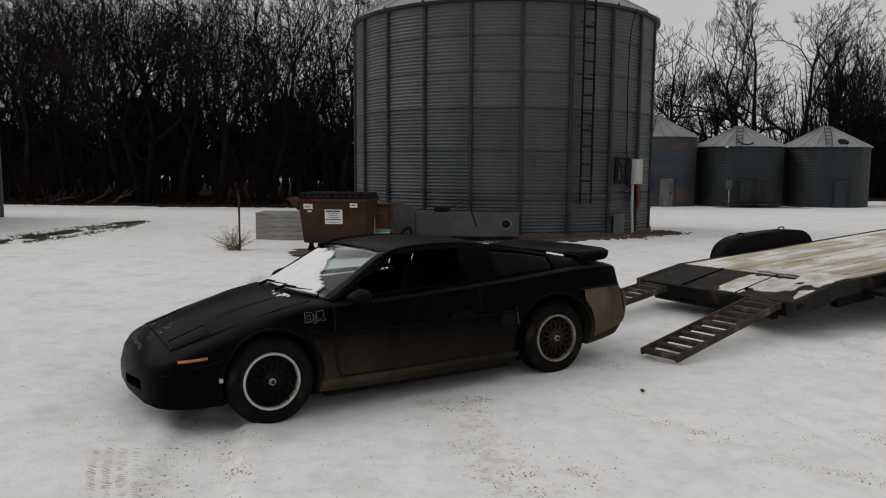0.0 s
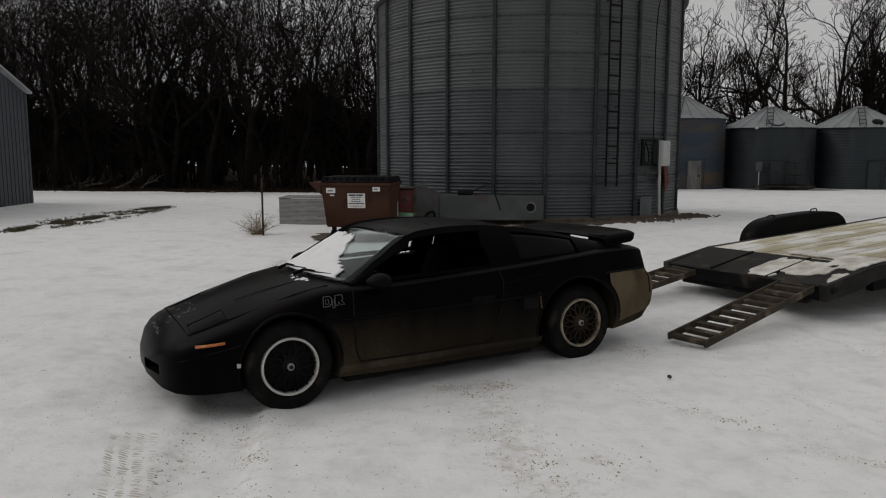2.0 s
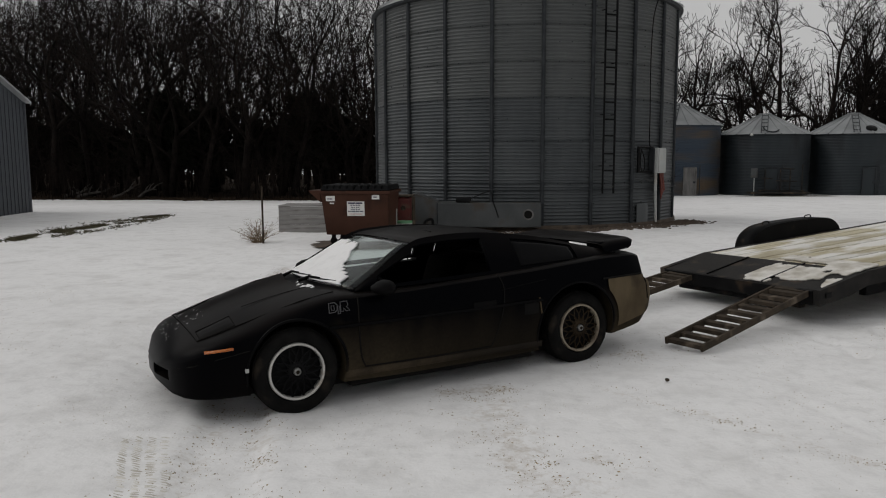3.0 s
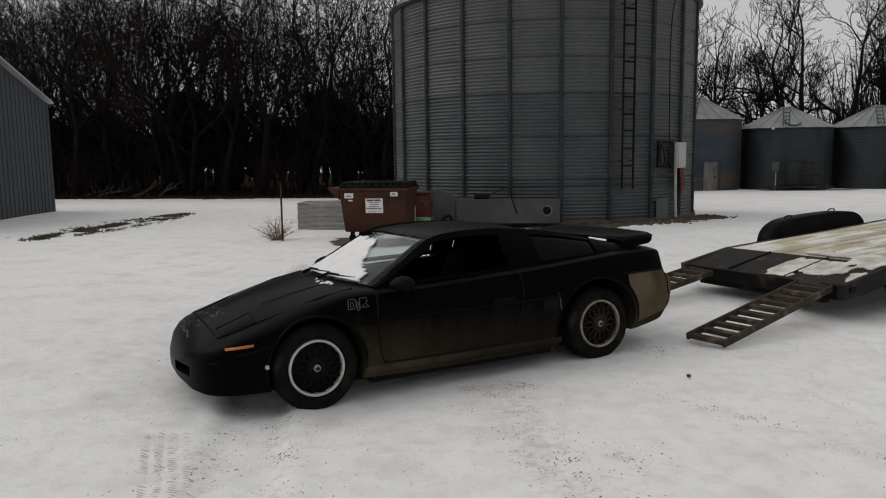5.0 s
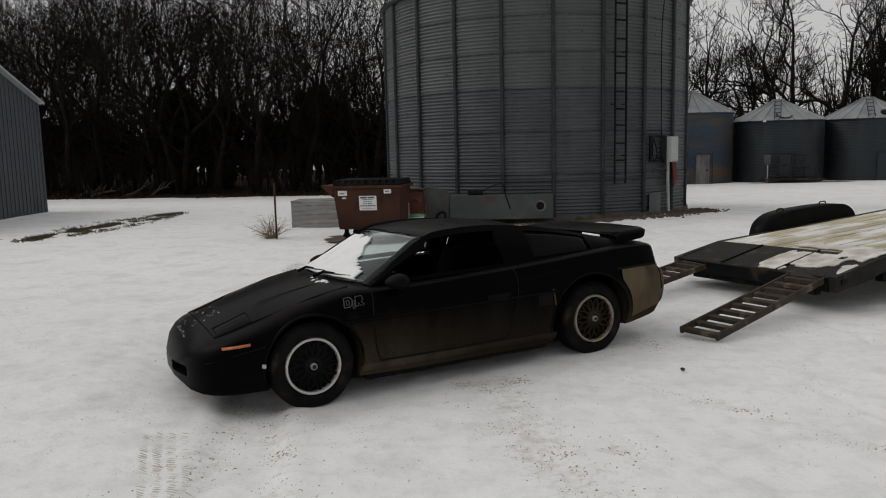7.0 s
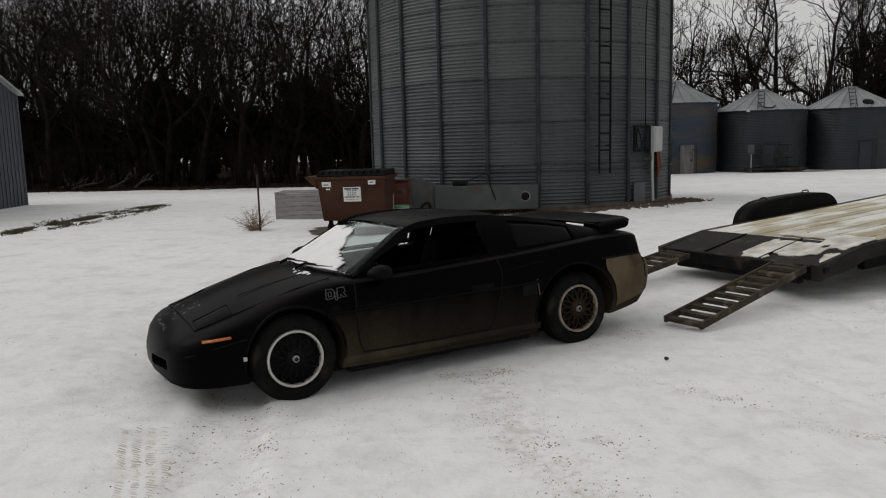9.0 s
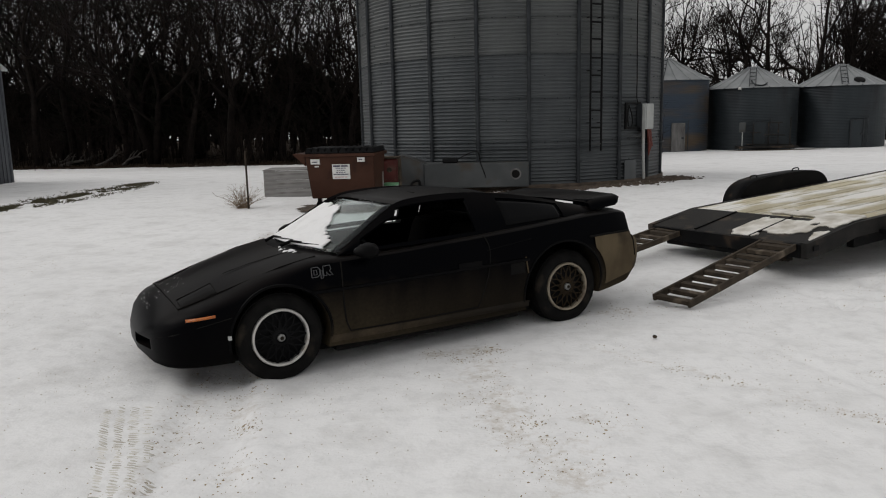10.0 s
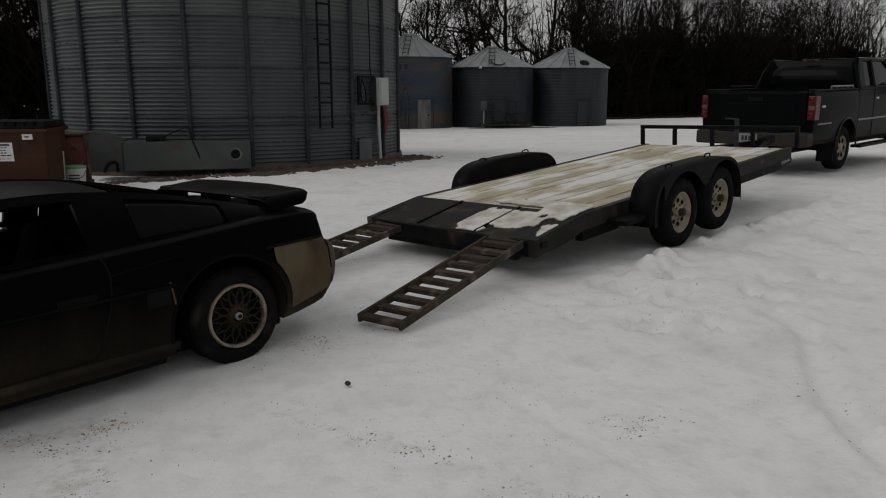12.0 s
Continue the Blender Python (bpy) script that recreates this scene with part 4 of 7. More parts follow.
def far_building():
    t = thing("far_building", "tan-roofed farm building beyond the pickup", "building", Matrix.Translation((37.5, 33.0, -0.4)) @ pose(0, 0, 0, 0, 0, -30))
    bm = B()
    prism(bm, [(0, 0), (9, 0), (9, 2.7), (4.5, 4.9), (0, 2.7)], 0, 12)
    part("wall_body", bm, M_TAN, t)
    for a, b in (((-0.3, 2.55), (4.5, 4.96)), ((4.5, 4.96), (9.3, 2.55))):
        bm = B()
        sheet(bm, [[(a[0], -0.3, a[1] + 0.05), (b[0], -0.3, b[1] + 0.05)], [(a[0], 12.3, a[1] + 0.05), (b[0], 12.3, b[1] + 0.05)]], 0.06)
        part("roof_slope", bm, M_TAN, t)


far_building()

# ---- the low coupe ----
# stations along the car: x forward, then bottom z, then (half width, z) of bottom edge, sill, side, crease, shoulder, top edge, and z on the centre line
HULL = [
    (-2.00, 0.36, 0.50, 0.62, 0.40, 0.66, 0.48, 0.64, 0.56, 0.60, 0.60, 0.50, 0.62, 0.625),
    (-1.955, 0.31, 0.62, 0.74, 0.36, 0.78, 0.48, 0.77, 0.58, 0.73, 0.625, 0.62, 0.64, 0.645),
    (-1.86, 0.27, 0.68, 0.79, 0.31, 0.83, 0.47, 0.825, 0.62, 0.79, 0.655, 0.70, 0.665, 0.67),
    (-1.825, 0.26, 0.70, 0.80, 0.29, 0.84, 0.47, 0.84, 0.64, 0.80, 0.79, 0.73, 0.85, 0.875),
    (-1.70, 0.23, 0.72, 0.81, 0.27, 0.85, 0.46, 0.855, 0.645, 0.825, 0.81, 0.76, 0.87, 0.89),
    (-1.45, 0.20, 0.75, 0.82, 0.24, 0.865, 0.44, 0.87, 0.64, 0.845, 0.81, 0.79, 0.868, 0.89),
    (-1.187, 0.18, 0.75, 0.82, 0.22, 0.87, 0.42, 0.875, 0.635, 0.855, 0.80, 0.795, 0.855, 0.885),
    (-0.80, 0.17, 0.75, 0.81, 0.20, 0.855, 0.40, 0.865, 0.62, 0.85, 0.775, 0.79, 0.83, 0.87),
    (-0.45, 0.16, 0.75, 0.80, 0.19, 0.845, 0.38, 0.86, 0.605, 0.84, 0.755, 0.785, 0.81, 0.83),
    (0.00, 0.16, 0.75, 0.80, 0.19, 0.84, 0.38, 0.855, 0.59, 0.835, 0.735, 0.78, 0.79, 0.80),
    (0.40, 0.16, 0.75, 0.80, 0.19, 0.84, 0.38, 0.855, 0.58, 0.83, 0.72, 0.77, 0.775, 0.80),
    (0.80, 0.17, 0.75, 0.80, 0.20, 0.84, 0.38, 0.85, 0.57, 0.825, 0.71, 0.755, 0.775, 0.825),
    (1.187, 0.175, 0.74, 0.80, 0.21, 0.84, 0.40, 0.845, 0.565, 0.80, 0.66, 0.70, 0.715, 0.775),
    (1.50, 0.175, 0.72, 0.79, 0.21, 0.825, 0.38, 0.825, 0.53, 0.78, 0.59, 0.65, 0.628, 0.700),
    (1.70, 0.18, 0.70, 0.77, 0.21, 0.80, 0.37, 0.80, 0.49, 0.75, 0.54, 0.59, 0.57, 0.628),
    (1.85, 0.185, 0.64, 0.70, 0.21, 0.725, 0.35, 0.72, 0.45, 0.68, 0.49, 0.56, 0.525, 0.568),
    (1.94, 0.195, 0.52, 0.565, 0.22, 0.585, 0.34, 0.58, 0.41, 0.55, 0.44, 0.47, 0.465, 0.48),
    (1.985, 0.21, 0.36, 0.40, 0.24, 0.425, 0.34, 0.42, 0.385, 0.395, 0.40, 0.34, 0.41, 0.415),
    (2.02, 0.24, 0.18, 0.21, 0.26, 0.24, 0.32, 0.235, 0.34, 0.22, 0.355, 0.18, 0.36, 0.365),
    (2.03, 0.27, 0.08, 0.10, 0.28, 0.11, 0.31, 0.11, 0.325, 0.10, 0.33, 0.08, 0.335, 0.337),
]


def hull_section(x, sub=4):
    v = smooth_path(HULL, x)
    zb, yb, ys, zs, ym, zm, yc, zc, yh, zh, yt, zt, ztc = v
    lower = [(0, zb), (yb, zb), (ys, zs), (ym, zm), (yc, zc)]
    upper = [(yc, zc), (yh, zh), (yt, zt), (yt * 0.5, zt + (ztc - zt) * 0.75), (0, ztc)]
    a = [(p.x, p.y) for p in curve_through([(y, z, 0) for y, z in lower], sub)]
    b = [(p.x, p.y) for p in curve_through([(y, z, 0) for y, z in upper], sub)]
    return a[:-1] + b


def hull_y(x, z):
    """Half width of the body side at a height."""
    s = hull_section(x)
    best = 0.0
    for (y0, z0), (y1, z1) in zip(s, s[1:]):
        if min(z0, z1) - 1e-6 <= z <= max(z0, z1) + 1e-6 and abs(z1 - z0) > 1e-6:
            best = max(best, y0 + (y1 - y0) * (z - z0) / (z1 - z0))
    return best


def on_side(pts, off=0.003, side=1, sub=5):
    out = []
    for p in curve_through([(x, z, 0) for x, z in pts], sub):
        out.append(Vector((p.x, side * (hull_y(p.x, p.y) + off), p.y)))
    return out


def side_panel(bm, xs, zs_of, off=0.006, side=1, rows=10):
    """A panel of the body's own shape standing off its side, with turned-in edges."""
    grid = []
    for x in xs:
        z0, z1 = zs_of(x)
        col = []
        for k in range(rows + 1):
            z = z0 + (z1 - z0) * k / rows
            edge = x in (xs[0], xs[-1]) or k in (0, rows)
            col.append((x, side * (hull_y(x, z) + (off * 0.1 if edge else off)), z))
        grid.append(col)
    return sheet(bm, grid)


def coupe():
    car = thing("coupe", "low dark blue-black sports coupe with mud-caked lower sides, standing in snow", "car", CAR)
    # body shell
    xs = sorted(set([round(v, 3) for v in np.linspace(-1.99, 2.02, 68)] + [-2.0, -1.86, -1.84, -1.825, 2.03]))
    bm = B()
    rings = []
    for x in xs:
        s = hull_section(x)
        loop = [(x, y, z) for y, z in s] + [(x, -y, z) for y, z in s[-2:0:-1]]
        rings.append([bm.verts.new(p) for p in loop])
    for a, b in zip(rings, rings[1:]):
        for k in range(len(a)):
            bm.faces.new((a[k], a[(k + 1) % len(a)], b[(k + 1) % len(a)], b[k]))
    bm.faces.new(rings[0])
    bm.faces.new(rings[-1][::-1])
    body = part("body", bm, M_CAR, car)
    def well(x, y0, y1, r):
        return lathe(B(), [(0, y0), (r, y0), (r, y1), (0, y1)], 40, Matrix(((1, 0, 0, x), (0, 0, 1, 0), (0, -1, 0, 0.30), (0, 0, 0, 1))))
    carve(body, [well(1.18, 0.50, 1.1, 0.343), well(1.18, -1.1, -0.50, 0.343), well(-1.13, 0.50, 1.1, 0.378), well(-1.13, -1.1, -0.50, 0.378),
                 box(B(), -0.62, 0.60, -0.70, 0.70, 0.30, 1.2), box(B(), -0.44, 0.50, -0.90, -0.69, 0.79, 1.2), box(B(), 1.90, 2.3, 0.16, 0.48, 0.285, 0.355), box(B(), 1.90, 2.3, -0.48, -0.16, 0.285, 0.355)])
    edge_smooth(body, 32)
    # greenhouse
    RAIL = [(0.72, 0.725, 0.795), (0.47, 0.665, 0.945), (0.22, 0.60, 1.085), (0.02, 0.575, 1.120), (-0.28, 0.565, 1.125), (-0.60, 0.575, 1.10), (-0.90, 0.605, 1.055), (-1.20, 0.640, 0.985), (-1.48, 0.690, 0.915), (-1.62, 0.725, 0.876)]
    BELT = [(0.72, 0.735, 0.780), (0.56, 0.755, 0.788), (0.40, 0.765, 0.792), (0.15, 0.77, 0.796), (-0.26, 0.775, 0.803), (-0.60, 0.78, 0.815), (-0.90, 0.785, 0.83), (-1.20, 0.785, 0.845), (-1.48, 0.765, 0.856), (-1.62, 0.755, 0.858)]
    sub = 6
    rail, belt = curve_through(RAIL, sub), curve_through(BELT, sub)
    def side_pt(i, s, side=1):
        p = belt[i].lerp(rail[i], s)
        bulge = 0.018 * math.sin(math.pi * s)
        return Vector((p.x, side * (p.y + bulge), p.z))
    n = len(rail)
    S = [0, 0.08, 0.3, 0.5, 0.70, 0.86, 1.0]
    for side in (1, -1):
        bm = B()
        vs = [[bm.verts.new(side_pt(i, s, side)) for s in S] for i in range(n)]
        for i in range(n - 1):
            for k in range(len(S) - 1):
                if 5 <= i < 26 and 1 <= k < (4 if i < 13 else 5):
                    continue
                if side == -1 and 5 <= i < 27 and 1 <= k < 5:
                    continue
                if 31 <= i < 42 and 1 <= k < 5:
                    continue
                bm.faces.new((vs[i][k], vs[i][k + 1], vs[i + 1][k + 1], vs[i + 1][k]))
        bmesh.ops.remove_doubles(bm, verts=bm.verts, dist=1e-4)
        bmesh.ops.recalc_face_normals(bm, faces=bm.faces)
        bmesh.ops.solidify(bm, geom=bm.faces[:], thickness=0.03 * side)
        edge_smooth(part("window_surround", bm, M_CAR, car), 40)
        grid = [[side_pt(i, s, side) - Vector((0, side * 0.010, 0)) for s in S[1:6]] for i in range(31, 43)]
        part("quarter_window", sheet(B(), grid, 0.004), M_DARKGLASS, car, smooth=True)
        if side == -1:
            grid = [[side_pt(i, s, side) - Vector((0, side * 0.010, 0)) for s in S[1:6]] for i in range(5, 27)]
    # roof
    rows = []
    for i in range(12, 31):
        a = rail[i]
        top = 0.026 + 0.006 * math.sin((i - 12) / 18 * math.pi)
        rows.append([(a.x + 0.075 * (1 - (t / 6) ** 2) * (1 if i < 15 else 0), a.y * t / 6, a.z + top * (1 - (t / 6) ** 2)) for t in range(-6, 7)])
    bm = sheet(B(), rows)
    bmesh.ops.recalc_face_normals(bm, faces=bm.faces)
    part("roof", bm, M_CAR, car, smooth=True)
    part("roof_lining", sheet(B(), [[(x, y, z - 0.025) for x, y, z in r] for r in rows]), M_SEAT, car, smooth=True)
    part("sunroof_seam", tube(B(), [(-0.05, -0.42, 1.140), (-0.05, 0.0, 1.155), (-0.05, 0.42, 1.140)], 0.004, 5), M_CARTRIM, car)
    # windscreen between the pillars
    def screen(u, s):
        i = s * 12
        k = min(int(i), 11)
        p = rail[k].lerp(rail[k + 1], i - k)
        fwd = (0.20 * (1 - s) + 0.075 * s) * (1 - u * u)
        up = (0.040 * (1 - s) + 0.030 * s) * (1 - u * u)
        return Vector((p.x + fwd, p.y * u * 0.985, p.z + up))
    part("windscreen", sheet(B(), [[screen(-1 + u / 10, s / 12) for u in range(21)] for s in range(13)], 0.004), M_GLASS, car, smooth=True).visible_shadow = False
    part("cowl", sheet(B(), [[screen(-1 + u / 10, 0.01) + Vector((f, 0, dz)) for u in range(21)] for f, dz in ((-0.01, -0.002), (0.07, -0.028), (0.14, -0.06))], 0.006), M_CARTRIM, car, smooth=True)
    for u0, u1 in ((-0.25, 0.28), (0.30, 0.74)):
        w = part("wiper", tube(B(), [screen(u0, 0.05) + Vector((0.02, 0, 0.012)), screen((u0 + u1) / 2, 0.07) + Vector((0.02, 0, 0.014)), screen(u1, 0.10) + Vector((0.012, 0, 0.010))], 0.0045, 6), M_CARTRIM, car)
        part("wiper_arm", tube(B(), [screen(u0, 0.0) + Vector((0.07, 0, 0.0)), screen(u0 + 0.06, 0.05) + Vector((0.03, 0, 0.022)), screen((u0 + u1) / 2, 0.07) + Vector((0.02, 0, 0.022))], [0.013, 0.010, 0.005], 6), M_CARTRIM, w)
    # rear glass and engine lid between the sail panels
    part("rear_window", sheet(B(), [[(-0.61, y, 1.095), (-0.86, y * 1.02, 0.90)] for y in (-0.54, -0.2, 0.2, 0.54)], 0.004), M_DARKGLASS, car)
    part("engine_lid", box(B(), -1.62, -0.88, -0.56, 0.56, 0.865, 0.902, bevel=0.012), M_CAR, car)
    for k in range(6):
        part("lid_slat", box(B(), -1.02 - 0.07 * k, -0.98 - 0.07 * k, -0.42, 0.42, 0.903, 0.915, bevel=0.004), M_CARTRIM, car)
    # doors, seams, mouldings on both sides
    for side in (1, -1):
        door = part("door", side_panel(B(), [float(v) for v in np.linspace(0.735, -0.405, 24)], lambda x: (0.262, (0.742 if side > 0 else 0.70) - 0.02 * (x - 0.735)), 0.007, side, 14), M_CAR, car, smooth=True)
        part("door_handle", box(B(), -0.36, -0.16, -0.006, 0.006, -0.022, 0.022, Matrix.Translation((0, side * (hull_y(-0.25, 0.60) + 0.008), 0.60)), bevel=0.004), M_CARTRIM, door)
        part("moulding", tube(B(), on_side([(0.96, 0.572), (0.5, 0.572), (0, 0.573), (-0.42, 0.575), (-0.78, 0.58)], 0.010, side), 0.012, 6), M_CARTRIM, car)
        for line in ([(0.735, 0.755), (0.745, 0.56), (0.735, 0.36), (0.70, 0.262)], [(-0.405, 0.80), (-0.44, 0.70), (-0.415, 0.5), (-0.33, 0.262)], [(0.70, 0.262), (0.2, 0.256), (-0.33, 0.262)]):
            part("door_seam", tube(B(), on_side(line, 0.0035, side), 0.0055, 5), M_DARKHOLE, car)
        part("rocker", side_panel(B(), [float(v) for v in np.linspace(0.84, 0.30, 9)], lambda x: (0.195, 0.248), 0.011, side, 4), M_ROCKER, car, "mud-caked rocker panel", smooth=True)
        part("rocker", side_panel(B(), [float(v) for v in np.linspace(0.295, -0.80, 14)], lambda x: (0.195, 0.246), 0.010, side, 4), M_ROCKER, car, "dark dirty rocker panel", smooth=True)
        vent = part("side_vent", side_panel(B(), [-0.62, -0.65, -0.69, -0.73, -0.75], lambda x: (0.475, 0.588), 0.004, side, 4), M_DARKHOLE, car, "dark scooped air intake")
        part("vent_edge", tube(B(), on_side([(-0.755, 0.60), (-0.765, 0.54), (-0.775, 0.47)], 0.004, side), 0.006, 6), M_CARTAN, vent)
        part("fuel_seam", tube(B(), on_side([(-0.82, 0.735), (-0.5, 0.70), (-0.42, 0.69)], 0.002, side), 0.004, 5), M_CARTRIM, car)
        part("side_marker", side_panel(B(), [1.775, 1.72, 1.66, 1.60], lambda x: (0.488 + 0.075 * (1.775 - x), 0.505 + 0.075 * (1.775 - x)), 0.009, side, 2), M_AMBER, car, "amber side marker lamp")
        # arch lips
        for x0, ar in ((1.18, 0.347), (-1.13, 0.382)):
            pts = []
            for k in range(19):
                a = math.pi * (-0.12 + 1.24 * k / 18)
                x, z = x0 + ar * math.cos(a), 0.30 + ar * math.sin(a)
                if z > 0.22:
                    pts.append((x, z))
            part("arch_lip", tube(B(), on_side(pts, -0.002, side, 2), 0.011, 6), M_CARTRIM, car)
        # mirror
        mir = part("mirror", lathe(B(), [(0, 0), (0.055, 0.01), (0.07, 0.05), (0.06, 0.10), (0.03, 0.15), (0, 0.17)], 16, Matrix.Translation((0.50, side * 0.90, 0.815)) @ pose(0, 0, 0, 0, 90, 0) @ Matrix.Diagonal((0.8, 1.45, 1, 1)).to_4x4()), M_CARTRIM, car, smooth=True)
        part("mirror_arm", tube(B(), [(0.52, side * 0.77, 0.775), (0.53, side * 0.85, 0.80)], 0.022, 8), M_CARTRIM, mir)
        # headlamp lids
        def top_z(x, y):
            s = hull_section(x)
            for (y0, z0), (y1, z1) in zip(s[::-1], s[::-1][1:]):
                if y0 <= y <= y1:
                    return z0 + (z1 - z0) * (y - y0) / max(1e-6, y1 - y0)
            return s[-1][1]
        g = [[(x, side * y, top_z(x, y) + (0.002 if e or f in (0, 5) else 0.010)) for f, y in enumerate(np.linspace(0.42, 0.61 - (x - 1.54) * 0.12, 6))] for x, e in zip(np.linspace(1.54, 1.77, 7), (1, 0, 0, 0, 0, 0, 1))]
        part("headlamp_lid", sheet(B(), g), M_CAR, car, smooth=True)
        loop = [(x, side * y, top_z(x, y) + 0.004) for x, y in ((1.54, 0.42), (1.54, 0.52), (1.54, 0.61), (1.65, 0.60), (1.77, 0.585), (1.77, 0.50), (1.77, 0.42), (1.65, 0.42), (1.54, 0.42))]
        part("lid_seam", tube(B(), loop, 0.0032, 5), M_DARKHOLE, car)
        # hood shut line
        part("hood_seam", tube(B(), [(x, side * y, top_z(x, y) + 0.003) for x, y in ((0.86, 0.66), (1.1, 0.655), (1.50, 0.635), (1.79, 0.59), (1.80, 0.40), (1.81, 0.2), (1.812, 0.0))], 0.0045, 5), M_DARKHOLE, car)
    part("hood_bulge_seam", tube(B(), [(x, 0.36, smooth_path(HULL, x)[12] - 0.012) for x in (0.95, 1.1, 1.25, 1.4, 1.44)], 0.0022, 5), M_DARKHOLE, car)
    # nose: fascia split line, lower lip, intake
    part("nose_seam", tube(B(), [(x, s * (hull_y(x, z) + 0.002), z) for x, z, s in ((1.50, 0.485, 1), (1.70, 0.45, 1), (1.85, 0.41, 1), (1.94, 0.38, 1))], 0.004, 5), M_DARKHOLE, car)
    part("front_lip", sheet(B(), [[(x, y, z) for y in np.linspace(-w, w, 9)] for x, w, z in ((1.60, 0.70, 0.178), (1.72, 0.66, 0.178), (1.84, 0.56, 0.182), (1.93, 0.40, 0.196))], 0.02), M_CARTRIM, car)
    part("tow_hook", box(B(), 1.512, 1.538, hull_y(1.525, 0.355) - 0.010, hull_y(1.525, 0.355) + 0.012, 0.340, 0.370, bevel=0.006), M_BOXGREY, car, "pale clip behind the bumper edge")
    # tail: bumper cover caked in mud, lamps, spoiler
    bm = B()
    rows = []
    for k in range(10):
        row = []
        for q in range(15):
            f = q / 14
            top = 0.682
            z = 0.268 + (top - 0.268) * k / 9
            x0 = min(-1.43, -1.13 - math.sqrt(max(0.0, 0.425**2 - (z - 0.30) ** 2)))
            x = x0 + (-1.995 - x0) * f
            # the lower edge rises towards the tail
            z = z + max(0.0, -1.56 - x) * 0.24 * (1 - k / 9)
            v = smooth_path(HULL, x)
            z = float(np.clip(z, v[0] + 0.03, v[11] - 0.008))
            row.append((x, hull_y(x, z) + 0.010, z))
        rows.append(row)
    part("bumper_side", sheet(bm, rows), M_CARTAN, car, "tan mud-coated rear bumper corner", smooth=True)
    part("bumper_side", sheet(B(), [[(x, -y, z) for x, y, z in r] for r in rows]), M_CARTAN, car, "tan mud-coated rear bumper corner", smooth=True)
    part("bumper_back", sheet(B(), [[(-2.005, y, z) for y in np.linspace(-0.56, 0.56, 9)] for z in (0.37, 0.45, 0.55, 0.61)], 0.006), M_CARTAN, car)
    part("bumper_split", tube(B(), on_side([(-1.38, 0.687), (-1.60, 0.69), (-1.80, 0.69)], 0.008, 1), 0.009, 6), M_DARKHOLE, car)
    part("bumper_crease", tube(B(), on_side([(-1.865, 0.655), (-1.875, 0.56), (-1.885, 0.47)], 0.012, 1), 0.005, 6), M_DARKHOLE, car)
    part("tail_lamp", box(B(), -1.842, -1.827, -0.72, 0.72, 0.69, 0.80, bevel=0.01), M_DARKGLASS, car, "smoked full-width tail lamp")
    wing = [(-1.49, 0.965), (-1.53, 0.980), (-1.65, 0.992), (-1.80, 1.002), (-1.835, 0.992), (-1.80, 0.972), (-1.62, 0.957), (-1.50, 0.953)]
    bm = B()
    rows = []
    for y, dx, dz, sc in ((-0.76, 0.03, -0.055, 0.85), (-0.73, 0.01, -0.012, 0.95), (-0.66, 0, 0, 1), (-0.3, 0, 0.012, 1), (0.3, 0, 0.012, 1), (0.66, 0, 0, 1), (0.73, 0.01, -0.012, 0.95), (0.76, 0.03, -0.055, 0.85)):
        rows.append([(-1.64 + (x + 1.64) * sc + dx, y, 0.962 + (z - 0.975) * sc * 1.15 + dz) for x, z in wing + wing[:1]])
    bm = sheet(B(), rows)
    bmesh.ops.remove_doubles(bm, verts=bm.verts, dist=1e-5)
    bmesh.ops.holes_fill(bm, edges=bm.edges, sides=12)
    sp = edge_smooth(part("spoiler", bm, M_CAR, car), 50)
    for y in (-0.60, 0.0, 0.60):
        part("spoiler_foot", box(B(), -1.63, -1.50, y - 0.10, y + 0.10, 0.84, 0.972, bevel=0.015), M_CAR, sp)
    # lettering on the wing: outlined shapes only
    def mark(pts, r=0.006):
        pts = [(x0 + (x - x0) * 0.86, z0 + (z - z0) * 0.84) for x, z in pts]
        part("wing_emblem", tube(B(), [Vector((x, hull_y(x, z) + 0.006, z)) for x, z in pts], r, 5), M_EMBLEM, car, "thin grey outline emblem")
    x0, z0 = 0.950, 0.670
    mark([(x0, z0), (x0 - 0.008, z0 + 0.075), (x0 - 0.055, z0 + 0.078), (x0 - 0.072, z0 + 0.058), (x0 - 0.066, z0 + 0.018), (x0 - 0.045, z0 + 0.003), (x0, z0)], 0.0035)
    mark([(x0 - 0.02, z0 + 0.02), (x0 - 0.024, z0 + 0.056), (x0 - 0.045, z0 + 0.056), (x0 - 0.045, z0 + 0.02), (x0 - 0.02, z0 + 0.02)], 0.003)
    mark([(x0 - 0.072, z0 - 0.012), (x0 - 0.075, z0 + 0.05), (x0 - 0.09, z0 + 0.05), (x0 - 0.09, z0 - 0.012), (x0 - 0.072, z0 - 0.012)], 0.0035)
    mark([(x0 - 0.095, z0 + 0.005), (x0 - 0.10, z0 + 0.08), (x0 - 0.155, z0 + 0.082), (x0 - 0.16, z0 + 0.05), (x0 - 0.145, z0 + 0.04), (x0 - 0.17, z0 + 0.005), (x0 - 0.14, z0 + 0.005), (x0 - 0.12, z0 + 0.03), (x0 - 0.12, z0 + 0.005), (x0 - 0.095, z0 + 0.005)], 0.0035)
    # added dark boxes under the floor block light, so the snow below darkens
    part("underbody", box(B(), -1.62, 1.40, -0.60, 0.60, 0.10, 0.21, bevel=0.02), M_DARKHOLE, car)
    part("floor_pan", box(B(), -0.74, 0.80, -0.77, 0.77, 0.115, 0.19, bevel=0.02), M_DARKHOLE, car)
